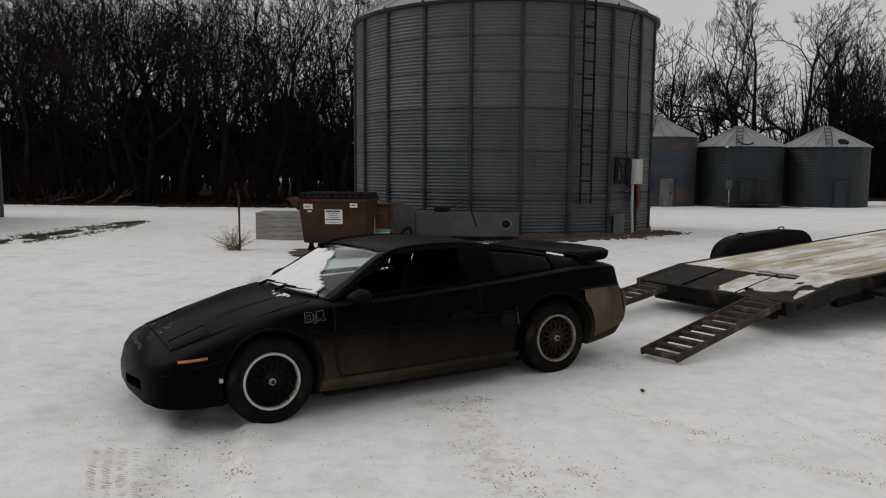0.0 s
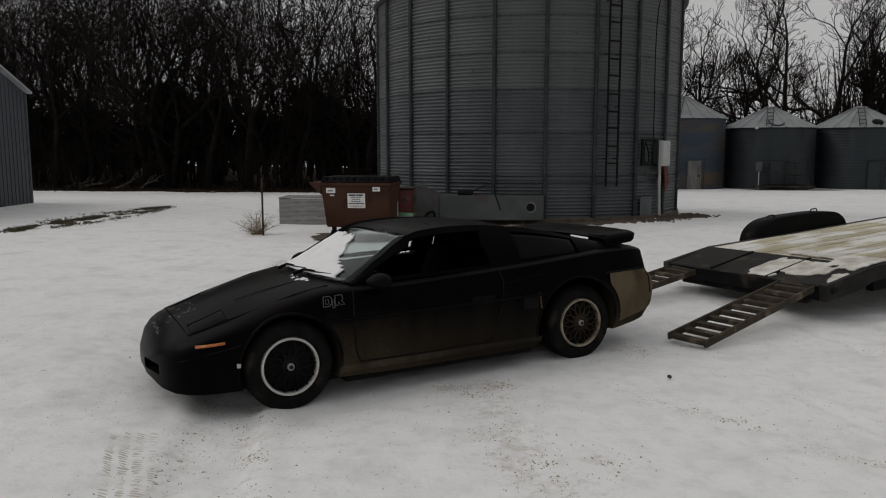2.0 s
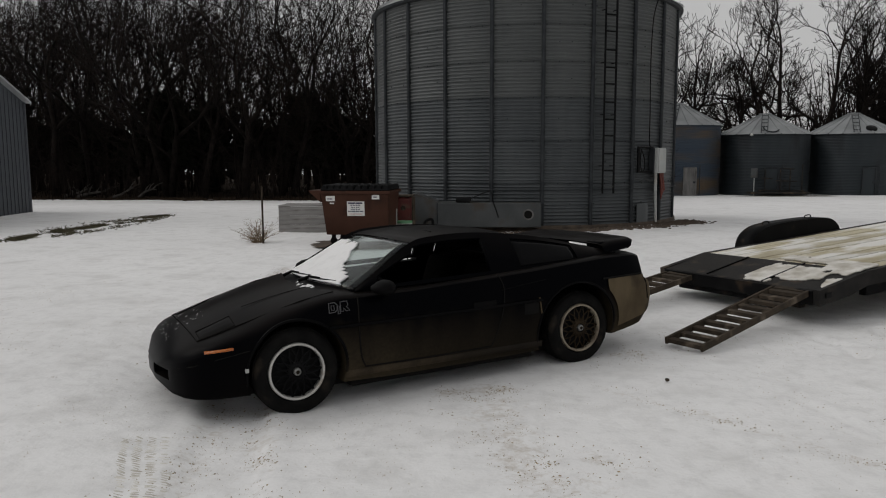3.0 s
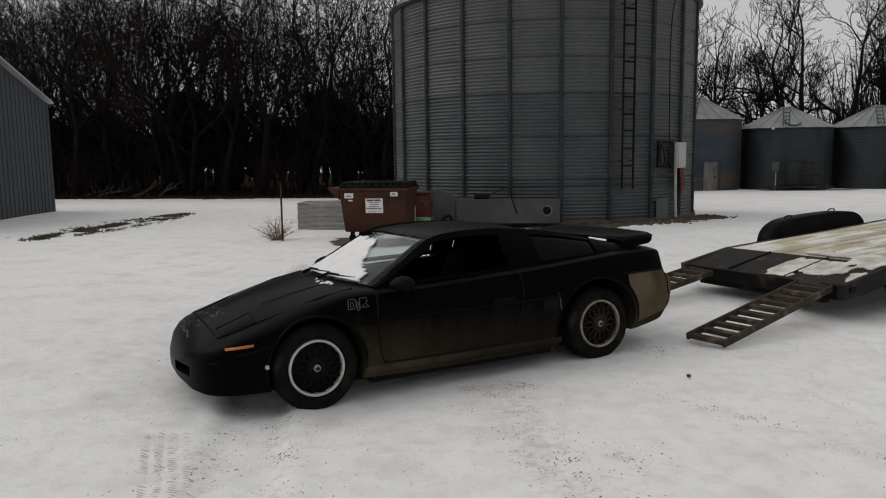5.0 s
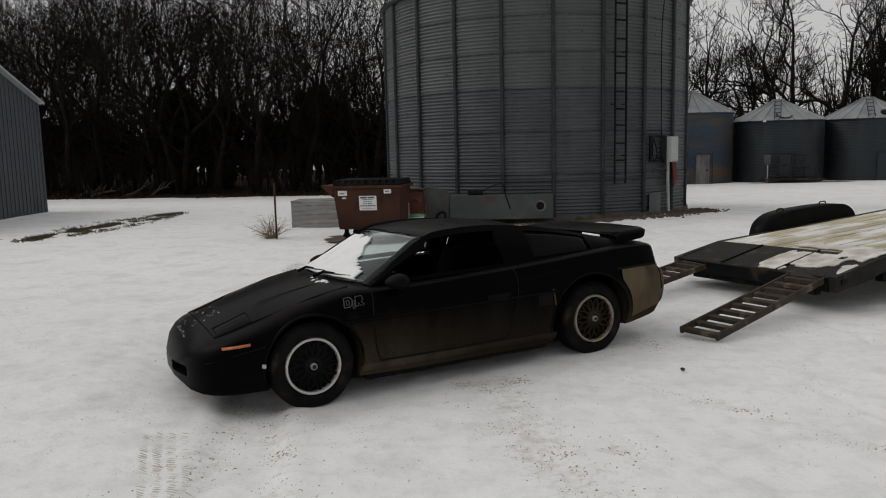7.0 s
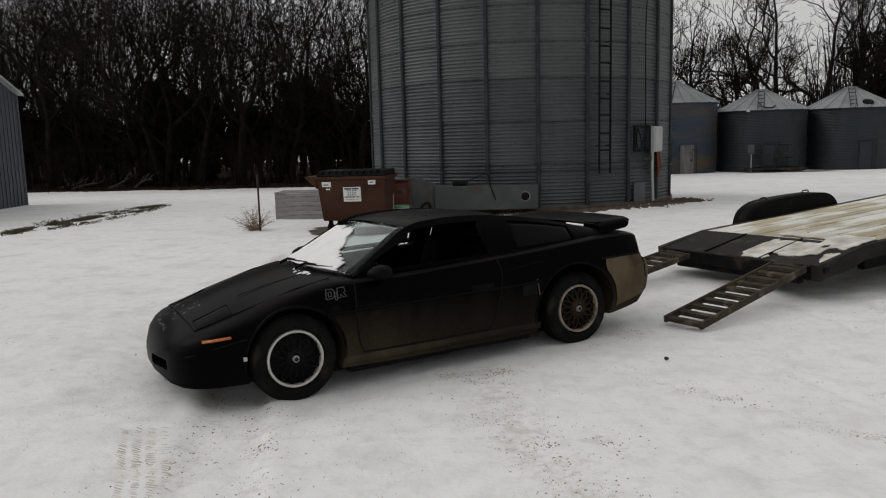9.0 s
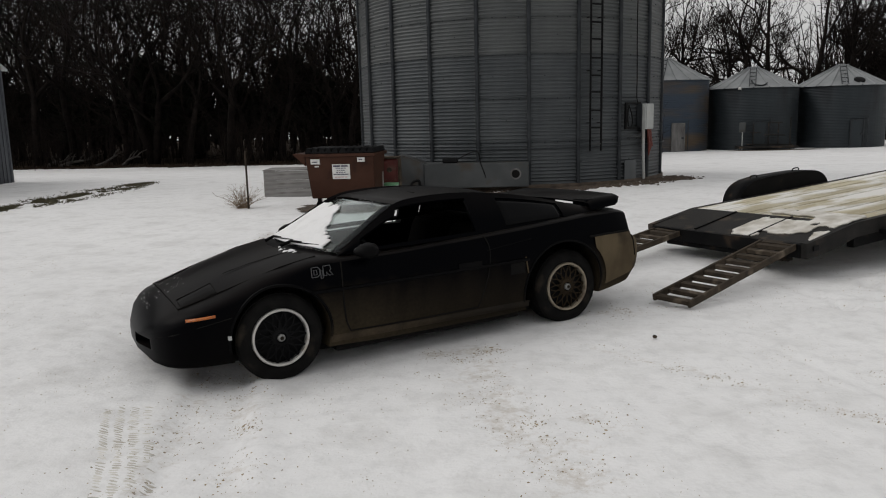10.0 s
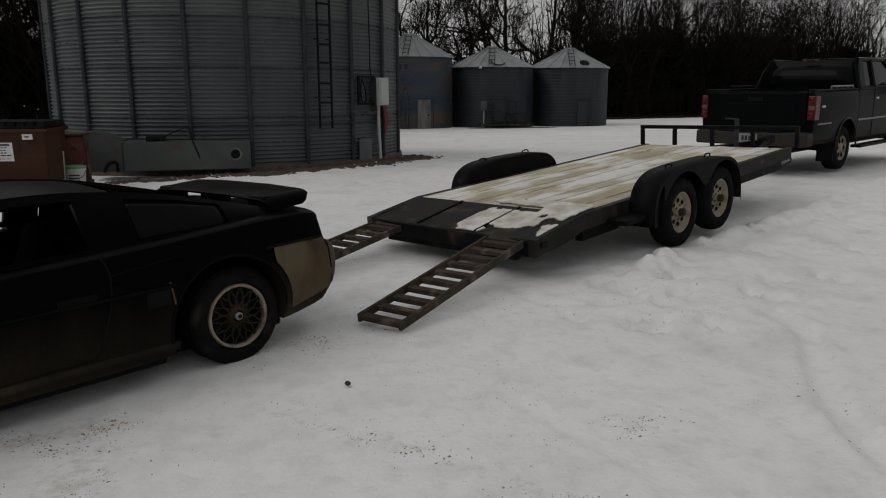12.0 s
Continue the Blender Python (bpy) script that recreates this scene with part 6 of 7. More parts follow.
def crumbs():
    """Small lumps of frozen mud and gravel lying where wheels dropped them."""
    rs = random.Random(31)
    vs, fs = [], []
    def lump(x, y, r):
        k = len(vs)
        z = snow_z(x, y)
        a = rs.uniform(0, 6.28)
        s = rs.uniform(0.35, 0.9)
        for i in range(5):
            b = a + 2 * math.pi * i / 5
            q = r * rs.uniform(0.65, 1.2)
            c, d = q * math.cos(b), q * s * math.sin(b)
            vs.append((x + c * math.cos(a) - d * math.sin(a), y + c * math.sin(a) + d * math.cos(a), z - 0.004))
        vs.append((x + rs.gauss(0, r * 0.2), y + rs.gauss(0, r * 0.2), z + min(0.006, r * rs.uniform(0.25, 0.5))))
        fs.extend([(k + i, k + (i + 1) % 5, k + 5) for i in range(5)])
    for pts, w, s in DIRT_LINES:
        length = sum(math.dist(p, q) for p, q in zip(pts, pts[1:]))
        for _ in range(int(length * 420 * s * (0.6 + w * 4)) + 90):
            d = rs.uniform(0, length)
            for p, q in zip(pts, pts[1:]):
                e = math.dist(p, q)
                if d <= e:
                    break
                d -= e
            x = p[0] + (q[0] - p[0]) * d / e + rs.gauss(0, w * 0.95)
            y = p[1] + (q[1] - p[1]) * d / e + rs.gauss(0, w * 0.95)
            if noise.noise(Vector((x * 3.2, y * 3.2, 14))) < -0.05:
                continue
            r = rs.choice((0.004, 0.005, 0.006, 0.007, 0.008, 0.010, 0.013)) * rs.uniform(0.8, 1.25)
            lump(x, y, r)
    # clumps that fell in one piece and broke
    for x0, y0, spread, count in CLUMPS:
        for _ in range(count):
            lump(x0 + rs.gauss(0, spread), y0 + rs.gauss(0, spread * 0.8), rs.choice((0.005, 0.008, 0.010, 0.014)) * rs.uniform(0.8, 1.3))
    # flecks carried everywhere, in drifts that follow the way the wheels went
    for _ in range(22000):
        x, y = rs.uniform(-5.5, 5), rs.uniform(2.0, 10)
        if noise.noise(Vector((x * 1.1, y * 0.8, 17))) + 0.6 * noise.noise(Vector((x * 4, y * 4, 5))) > 0.08:
            lump(x, y, rs.choice((0.003, 0.004, 0.005, 0.006, 0.009)) * rs.uniform(0.8, 1.3))
    me = bpy.data.meshes.new("mud_crumbs")
    me.from_pydata(vs, [], fs)
    me.materials.append(M_CRUMB)
    tagged(new("mud_crumbs", me), "brown mud crumbs and gravel strewn over the snow", "mud", kind="stuff")


crumbs()


def pebble():
    t = bmesh.new()
    bmesh.ops.create_icosphere(t, subdivisions=2, radius=0.017)
    for v in t.verts:
        v.co *= 1 + 0.35 * noise.noise(v.co * 40)
        v.co.z *= 0.8
    tagged(part("stone", t, M_RUST, None, m=Matrix.Translation((1.588, 5.66, 0.016))), "small dark stone lying on the snow", "stone")


pebble()


def tread_print():
    """Four rows of shallow lug marks that a truck tyre pressed into the snow, their colour carrying both dirt and
    shade.
    """
    line = [(-1.762, 4.455), (-1.62, 4.12), (-1.455, 3.78), (-1.255, 3.31), (-1.02, 2.80), (-0.86, 2.45)]
    rs = random.Random(4)
    vs, fs = [], []
    ring = [(math.cos(2 * math.pi * k / 8), math.sin(2 * math.pi * k / 8)) for k in range(8)]
    done = 0.0
    for (x0, y0), (x1, y1) in zip(line, line[1:]):
        length = math.dist((x0, y0), (x1, y1))
        dx, dy = (x1 - x0) / length, (y1 - y0) / length
        while done < length:
            for j, off in enumerate((-0.112, -0.040, 0.034, 0.108)):
                if rs.random() < (0.35 if j == 0 else 0.07):
                    continue
                t = done + 0.018 * (j % 2) + rs.gauss(0, 0.003)
                cx, cy = x0 + dx * t - dy * -off, y0 + dy * t + dx * -off
                turn = math.atan2(-dx, dy) + radians(-38 if j < 2 else -46) + rs.gauss(0, 0.10)
                c, s = math.cos(turn), math.sin(turn)
                la, lb = rs.uniform(0.036, 0.050), rs.uniform(0.006, 0.0105)
                k = len(vs)
                for a, b in ring:
                    u, v = la * a * rs.uniform(0.85, 1.1), lb * b * rs.uniform(0.8, 1.2)
                    x, y = cx + u * c - v * s, cy + u * s + v * c
                    vs.append((x, y, snow_z(x, y) - 0.0005))
                vs.append((cx, cy, snow_z(cx, cy) + 0.0022))
                fs.extend([(k + i, k + (i + 1) % 8, k + 8) for i in range(8)])
            done += 0.031
        done -= length
    me = bpy.data.meshes.new("tread_print")
    me.from_pydata(vs, [], fs)
    me.materials.append(M_PRINTSNOW)
    tagged(new("tread_print", me), "tyre tread print of packed snow, tinted for dirt and shade", "tyre track", kind="stuff")


tread_print()


# ---- flatbed car trailer ----
def trailer():
    m = Matrix(((0.8591, -0.5066, -0.0731, 3.4276), (0.5069, 0.8619, -0.0158, 7.476), (0.071, -0.0235, 0.9972, 0.0153), (0, 0, 0, 1)))
    t = thing("car_trailer", "tandem-axle flatbed trailer with snowy plank deck and black steel frame", "trailer", m)
    W, L, Z, T = 2.14, 5.44, 0.445, 0.68
    # side channels, bent down at the tail
    for y0, y1 in ((0.0, 0.07), (W - 0.07, W)):
        bm = B()
        prism(bm, [(T, Z - 0.14), (T, Z + 0.006), (L, Z + 0.006), (L, Z - 0.14)], y0, y1)
        part("side_rail", bm, M_TAILPLATE, t)
        bm = B()
        prism(bm, [(-0.02, Z - 0.235), (-0.02, Z - 0.085), (T - 0.002, Z + 0.004), (T - 0.002, Z - 0.14), (0.40, Z - 0.20)], y0 - 0.003, y1 + 0.003)
        part("tail_rail", bm, M_TAILPLATE, t)
    for x in np.arange(T + 0.2, L, 0.62):
        part("cross_member", box(B(), x - 0.03, x + 0.03, 0.072, W - 0.072, Z - 0.12, Z - 0.042), M_TRAILER, t)
    part("rear_beam", box(B(), -0.03, 0.03, 0.075, W - 0.075, Z - 0.235, Z - 0.098, bevel=0.006), M_TRAILER, t)
    part("rear_step", box(B(), 0.02, 0.10, 0.25, W - 0.25, Z - 0.30, Z - 0.242, bevel=0.01), M_TRAILER, t)
    part("front_beam", box(B(), L - 0.07, L, 0.072, W - 0.072, Z - 0.14, Z - 0.042), M_TRAILER, t)
    # deck boards
    n = 11
    w = (W - 0.144) / n
    for k in range(n):
        y = 0.072 + w * k
        lift = 0.003 * math.sin(k * 2.1)
        part("deck_plank", box(B(), T + 0.01, L - 0.075, y + 0.005, y + w - 0.006, Z - 0.038 + lift, Z + 0.002 + lift, bevel=0.004), M_PLANK, t)
    # sheet steel tail
    bm = B()
    sheet(bm, [[(0.0, y, Z - 0.095), (0.33, y, Z - 0.044), (T, y, Z + 0.008)] for y in (0.073, 0.6, 1.3, W - 0.073)], 0.006)
    part("dovetail_plate", bm, M_TAILPLATE, t, "worn black steel tail plate")
    for y in (0.70, 1.44):
        part("plate_seam", box(B(), 0.02, T - 0.01, y - 0.012, y + 0.012, 0, 0.012, Matrix.Translation((0, 0, Z - 0.092)) @ pose(0, 0, 0, 0, -8.6, 0)), M_TRAILER, t)
    for y in (-0.004,):
        part("marker_lamp", box(B(), 0.05, 0.13, y - 0.014, y, Z - 0.17, Z - 0.12, bevel=0.004), M_LID, t, "grimy dark tail marker lamp")
    # deep frame beams that also block light below the deck
    for y in (0.28, W - 0.38):
        part("frame_beam", box(B(), 0.55, L - 0.1, y, y + 0.10, Z - 0.27, Z - 0.121, bevel=0.005), M_TRAILER, t)
    # added dark channels stand in for the shade below the rails
    for x0, x1 in ((0.70, 1.30), (3.32, 5.2)):
        for y in (0.03, W - 0.11):
            part("under_channel", box(B(), x0, x1, y, y + 0.08, Z - 0.25, Z - 0.143, bevel=0.005), M_TRAILER, t)
    part("tread_strip", box(B(), 0.03, 0.034, 1.0, 1.25, Z - 0.30, Z - 0.275), M_REFLECT, t, "dull yellow reflector strip")
    # front rail
    rail = part("front_rail", box(B(), L - 0.05, L, -0.10, W + 0.05, Z + 0.235, Z + 0.285, bevel=0.005), M_TRAILER, t)
    for y in (-0.10, 0.48, 1.05, 1.62, W):
        part("rail_post", box(B(), L - 0.05, L, y, y + 0.05, Z + 0.0, Z + 0.233, bevel=0.004), M_TRAILER, rail)
    # tongue
    for s in (1, -1):
        y0, y1 = W / 2 + s * 0.75, W / 2 + s * 0.05
        part("tongue_bar", tube(B(), [(L - 0.4, y0, Z - 0.12), (L + 1.75, y1, Z - 0.16)], 0.055, 4), M_TRAILER, t)
    part("coupler", box(B(), L + 1.65, L + 2.05, W / 2 - 0.06, W / 2 + 0.06, Z - 0.20, Z - 0.08, bevel=0.02), M_TRAILER, t)
    part("jack", tube(B(), [(L + 0.75, W / 2, Z - 0.35), (L + 0.75, W / 2, Z + 0.30)], 0.032, 10), M_STIFF, t)
    part("jack_handle", tube(B(), [(L + 0.75, W / 2, Z + 0.30), (L + 0.75, W / 2 + 0.18, Z + 0.31)], 0.012, 6), M_STIFF, t)
    part("safety_chain", tube(B(), curve_through([(L - 0.03, 0.02, Z - 0.09), (L + 0.12, 0.06, Z - 0.20), (L - 0.2, 0.2, Z - 0.26), (L + 0.5, 0.6, Z - 0.24)], 6), 0.012, 6), M_STIFF, t)
    part("ramp_tray", box(B(), L - 0.8, L - 0.1, 0.15, 0.9, Z - 0.24, Z - 0.20, bevel=0.01), M_TRAILER, t)
    # wheels and fenders on both sides
    H = [(2.02, 0.238), (2.865, 0.238)]
    for side in (0, 1):
        yo = (lambda q: -q) if side == 0 else (lambda q: W + q)
        s = -1 if side == 0 else 1
        for x, z in H:
            mm = Matrix.Translation((x, yo(0.245), z)) @ pose(0, 0, 0, 90 if side == 0 else -90, 0, 0)
            wh = part("wheel", lathe(B(), [(0.195, -0.19), (0.206, -0.02), (0.196, -0.012), (0.186, -0.06), (0.15, -0.075), (0.145, -0.062), (0.07, -0.05), (0.06, -0.03), (0.0, -0.028)], 40), M_WHEELTAN, t, "muddy cream steel wheel", smooth=True, m=mm)
            part("tyre", lathe(B(), [(0.199, -0.20), (0.22, -0.212), (0.29, -0.21), (0.326, -0.195), (0.341, -0.16), (0.345, -0.11), (0.341, -0.05), (0.326, -0.015), (0.29, 0.004), (0.232, 0.006), (0.207, -0.008)], 56), M_RUBBER, wh, smooth=True)
            for k in range(8):
                a = 2 * math.pi * k / 8
                part("hand_hole", lathe(B(), [(0, 0.004), (0.022, 0.004), (0.022, -0.004), (0, -0.004)], 10, Matrix.Translation((0.118 * math.cos(a), 0.118 * math.sin(a), -0.052)) @ Matrix.Diagonal((1, 1, 1, 1))), M_DARKHOLE, wh)
            for k in range(6):
                a = 2 * math.pi * k / 6 + 0.3
                part("lug_nut", lathe(B(), [(0, 0.012), (0.009, 0.012), (0.011, 0), (0, 0)], 6, Matrix.Translation((0.068 * math.cos(a), 0.068 * math.sin(a), -0.045))), M_RUST, wh)
            part("hub_cap", lathe(B(), [(0.04, -0.04), (0.04, 0.01), (0.03, 0.022), (0, 0.024)], 18), M_RUST, wh)
        # fender: rounded sheet over both wheels with a scalloped outer skirt
        def arch(pts, y0, y1, th):
            bm = B()
            sheet(bm, [[(x, yo(y0), z), (x, yo(y1), z)] for x, z in pts], th)
            return bm
        z_top = 0.69
        outline = curve_through([(1.42, 0, 0.20), (1.435, 0, 0.40), (1.51, 0, 0.56), (1.68, 0, 0.655), (1.92, 0, z_top), (2.35, 0, z_top + 0.005), (2.78, 0, z_top - 0.005), (3.02, 0, 0.655), (3.19, 0, 0.555), (3.265, 0, 0.38), (3.28, 0, 0.18)], 5)
        if side:
            outline = [Vector((2.35 + (p.x - 2.35) * 0.95 + 0.02, 0, p.z - 0.035 * (p.z > 0.3))) for p in outline]
            z_top -= 0.035
        f = part("fender", arch([(p.x, p.z) for p in outline], 0.004, 0.275, 0.006), M_TRAILER, t, "rounded black steel fender", smooth=True)
        # inner wall towards the deck
        part("fender_wall", sheet(B(), [[(p.x, yo(0.006), p.z) for p in outline], [(p.x, yo(0.006), min(p.z - 0.005, 0.30)) for p in outline]], 0.005), M_TRAILER, f)
        # skirt: strip between the outline and the two wheel arches
        def low(p):
            best = None
            for x, z in H:
                dx = p.x - x
                if abs(dx) < 0.43:
                    zz = z + math.sqrt(max(0, 0.43**2 - dx * dx)) * 0.95
                    best = zz if best is None else max(best, zz)
            return best
        bm = B()
        top, bot = [], []
        for p in outline:
            lo = low(p)
            c = Vector((2.35, 0, 0.22))
            inner = p + (c - p).normalized() * 0.05
            if lo is None:
                lo = min(p.z - 0.02, 0.47) if 2.3 < p.x < 2.6 else inner.z
            if 1.60 < p.x < 3.28:
                q = Vector((p.x, 0, min(p.z - 0.03, max(lo, 0.43))))
            else:
                q = inner
            top.append((p.x, yo(0.278), p.z))
            bot.append((q.x, yo(0.278), q.z))
        part("fender_skirt", sheet(bm, [top, bot], 0.005), M_TRAILER, f)
        for x in (1.93, 2.74):
            part("tie_loop", tube(B(), curve_through([(x - 0.06, yo(0.14), z_top), (x - 0.048, yo(0.14), z_top + 0.03), (x + 0.048, yo(0.14), z_top + 0.03), (x + 0.06, yo(0.14), z_top)], 4), 0.008, 6), M_TRAILER, f)
        part("fender_step", box(B(), 1.04, 1.42, yo(0.004) if side else -0.22, yo(0.22) if side else -0.004, 0.285, 0.335, bevel=0.01), M_TRAILER, t)
        part("fender_brace", box(B(), 3.285, 3.40, yo(0.004) if side else -0.18, yo(0.18) if side else -0.004, 0.30, 0.36, bevel=0.008), M_TRAILER, t)
    for x, z in H:
        part("axle", tube(B(), [(x, -0.13, z), (x, W + 0.13, z)], 0.04, 10), M_TRAILER, t)
        for y in (0.1, W - 0.1):
            part("leaf_spring", tube(B(), curve_through([(x - 0.45, y, z + 0.05), (x, y, z - 0.05), (x + 0.45, y, z + 0.05)], 5), 0.03, 6), M_TRAILER, t)
    # snow left on the tail
    bm = B()
    nu, nv = 60, 90
    keep = {}
    for i in range(nu + 1):
        for j in range(nv + 1):
            x, y = 0.02 + 0.98 * i / nu, 0.04 + 1.3 * j / nv
            nn = noise.noise(Vector((x * 3.1, y * 3.1, 6))) * 0.55 + noise.noise(Vector((x * 9, y * 9, 2))) * 0.3
            def blob(cx, cy, rx, ry):
                return math.exp(-((x - cx) / rx) ** 2 - ((y - cy) / ry) ** 2)
            want = 0.42 * min(1, (1.02 + 0.12 * x - y) * 6) if y < 1.25 + 0.12 * x else -1.0
            want = max(want, -1.0) - 0.55 * max(0.0, (0.02 + 0.14 * x - y)) * 12 - 0.95 * blob(0.66, 0.80, 0.09, 0.30) - 0.90 * blob(0.06, 0.46, 0.13, 0.24)
            if nn * 1.35 + want > 0.10:
                z = Z - 0.095 + 0.103 * min(x, T) / T + 0.012 + 0.010 * abs(nn)
                keep[i, j] = bm.verts.new((x, y, z + (0.004 if x > T else 0)))
    for i in range(nu):
        for j in range(nv):
            q = [(i, j), (i + 1, j), (i + 1, j + 1), (i, j + 1)]
            if all(k in keep for k in q):
                bm.faces.new([keep[k] for k in q])
    bmesh.ops.delete(bm, geom=[v for v in bm.verts if not v.link_faces], context="VERTS")
    bmesh.ops.recalc_face_normals(bm, faces=bm.faces)
    bmesh.ops.solidify(bm, geom=bm.faces[:], thickness=0.012)
    tagged(part("tail_snow", bm, M_PRINTSNOW, None, smooth=True, m=m), "ragged snow left on the trailer tail", "snow", kind="stuff")
    return t


trailer()


def ramp(foot, top, width, label):
    """A ladder ramp of angle iron from its foot on the snow to the deck edge."""
    f, g = Vector(foot), Vector(top)
    d = g - f
    L = d.length
    x = d.normalized()
    y = Vector((0, 0, 1)).cross(x).normalized()
    z = x.cross(y)
    m = Matrix(((x.x, y.x, z.x, f.x), (x.y, y.y, z.y, f.y), (x.z, y.z, z.z, f.z), (0, 0, 0, 1)))
    t = thing("loading_ramp", label, "ramp", m, group="trailer ramps")
    for yy in (-width / 2, width / 2 - 0.03):
        part("side_iron", box(B(), 0, L, yy, yy + 0.026, -0.040, 0.02, bevel=0.004), M_RUST, t)
    n = 10
    for k in range(n):
        xx = 0.04 + (L - 0.12) * k / (n - 1)
        part("rung", box(B(), xx - 0.032, xx + 0.032, -width / 2 + 0.031, width / 2 - 0.031, -0.03, 0.008, bevel=0.004), M_RUST, t)
    part("hook_plate", box(B(), L - 0.02, L + 0.06, -width / 2 + 0.031, width / 2 - 0.031, -0.01, 0.01), M_RUST, t)


def tp(u, v, z):
    return TRAILER @ Vector((u, -v, z))
ramp(tp(-1.695, -0.01, 0.055), tp(-0.045, -0.30, 0.338), 0.385, "rusty ladder-type steel loading ramp resting on the snow")
ramp(tp(-1.69, -1.59, 0.045), tp(-0.045, -1.80, 0.285), 0.385, "rusty ladder-type steel loading ramp, partly behind the car")


# ---- the pickup ----
def pickup():
    # frame: x forward from the tailgate face, y left, z up from its ground
    a = Matrix(((0.8493, -0.5279, 0, 9.6375), (0.5279, 0.8493, 0, 13.1214), (0, 0, 1, 0.17), (0, 0, 0, 1)))
    t = thing("pickup", "dark green-grey extended-cab pickup truck, mud-splashed, hitched to the trailer", "pickup truck", a @ Matrix.Translation((0, -0.93, 0)) @ pose(0, 0, 0, 0, 0, -3.5) @ Matrix.Translation((0, 0.93, 0)) @ pose(0, 0, 0, 0, -1.0, 0))
    Wd = 0.985
    def shell(name, secs, mat, cut=(), label=""):
        bm = B()
        rings = []
        for x, pts in secs:
            loop = [(x, y, z) for y, z in pts] + [(x, -y, z) for y, z in pts[::-1] if y > 0]
            rings.append([bm.verts.new(p) for p in loop])
        for p, q in zip(rings, rings[1:]):
            for k in range(len(p)):
                bm.faces.new((p[k], p[(k + 1) % len(p)], q[(k + 1) % len(p)], q[k]))
        bm.faces.new(rings[0])
        bm.faces.new(rings[-1][::-1])
        ob = part(name, bm, mat, t, label)
        if cut:
            carve(ob, cut)
        return edge_smooth(ob, 30)
    def sec(w, z0, z1, crown=0.0):
        return [(0.0, z0), (w - 0.08, z0), (w - 0.02, z0 + 0.08), (w, z0 + 0.35), (w, z1 - 0.16), (w - 0.015, z1 - 0.05), (w - 0.05, z1), (0.0, z1 + crown)]
    def arch(x):
        return lathe(B(), [(0, 0.62), (0.47, 0.62), (0.47, 1.2), (0, 1.2)], 40, Matrix(((1, 0, 0, x), (0, 0, 1, 0), (0, -1, 0, 0.44), (0, 0, 0, 1)))), lathe(B(), [(0, -1.2), (0.47, -1.2), (0.47, -0.62), (0, -0.62)], 40, Matrix(((1, 0, 0, x), (0, 0, 1, 0), (0, -1, 0, 0.44), (0, 0, 0, 1))))
    RX, FX = 1.52, 5.18
    shell("bed", [(0.03, sec(Wd - 0.01, 0.55, 1.38)), (0.08, sec(Wd, 0.52, 1.385)), (1.9, sec(Wd, 0.50, 1.40)), (1.985, sec(Wd, 0.50, 1.40))], M_TRUCK, [*arch(RX), box(B(), 0.10, 1.93, -0.80, 0.80, 0.85, 1.6)])
    shell("cab", [(2.0, sec(Wd, 0.48, 1.42)), (2.05, sec(Wd, 0.46, 1.43)), (4.05, sec(Wd, 0.46, 1.40, 0.01)), (4.3, sec(Wd, 0.46, 1.36, 0.03)), (5.35, sec(Wd - 0.03, 0.44, 1.27, 0.05)), (5.68, sec(Wd - 0.08, 0.46, 1.18, 0.04)), (5.74, sec(Wd - 0.12, 0.5, 1.05, 0.02))], M_TRUCK, [*arch(FX)])
    # cab top: pillars, roof and panes
    bm = B()
    rows = []
    for x, y, z in [(2.30, 0.76, 1.925), (2.8, 0.775, 1.94), (3.3, 0.77, 1.94), (3.62, 0.76, 1.905)]:
        rows.append([(x, y * k / 5, z + 0.03 * (1 - (k / 5) ** 2)) for k in range(-5, 6)])
    part("roof", sheet(bm, rows, 0.02), M_TRUCK, t, smooth=True)
    part("rear_window", sheet(B(), [[(2.055, y * 0.86, 1.435), (2.12, y * 0.83, 1.70), (2.28, y * 0.78, 1.925)] for y in (-1, -0.5, 0, 0.5, 1)], 0.01), M_DARKGLASS, t, "dark tinted rear window", smooth=True)
    part("brake_light", box(B(), 2.20, 2.26, -0.14, 0.14, 1.94, 1.958, bevel=0.006), M_RED, t)
    for y in (-0.10, 0.12):
        part("cargo_lamp", box(B(), 2.19, 2.24, y - 0.03, y + 0.03, 1.925, 1.955), M_CLEARLENS, t)
    part("windscreen", sheet(B(), [[(4.28, y * 0.84, 1.40), (3.62, y * 0.69, 1.915)] for y in (-1, -0.5, 0, 0.5, 1)], 0.006), M_DARKGLASS, t)
    for s in (1, -1):
        def sp(x, z):
            k = (z - 1.42) / 0.51
            return (x, s * (0.925 - 0.15 * k), z)
        side = [sp(2.06, 1.42), sp(2.12, 1.70), sp(2.28, 1.93), sp(3.62, 1.925), sp(4.30, 1.40)]
        # frame round the windows
        part("window_frame", tube(B(), [*side, side[0]], 0.045, 6), M_TRUCK, t)
        part("b_pillar", tube(B(), [sp(2.80, 1.42), sp(2.86, 1.92)], 0.055, 6), M_TRUCK, t)
        part("c_pillar", sheet(B(), [[sp(2.06, 1.41), sp(2.34, 1.41)], [sp(2.28, 1.93), sp(2.46, 1.93)]], 0.03), M_TRUCK, t)
        part("side_window", sheet(B(), [[sp(2.36, 1.43), sp(2.78, 1.43)], [sp(2.46, 1.91), sp(2.84, 1.91)]], 0.006), M_DARKGLASS, t)
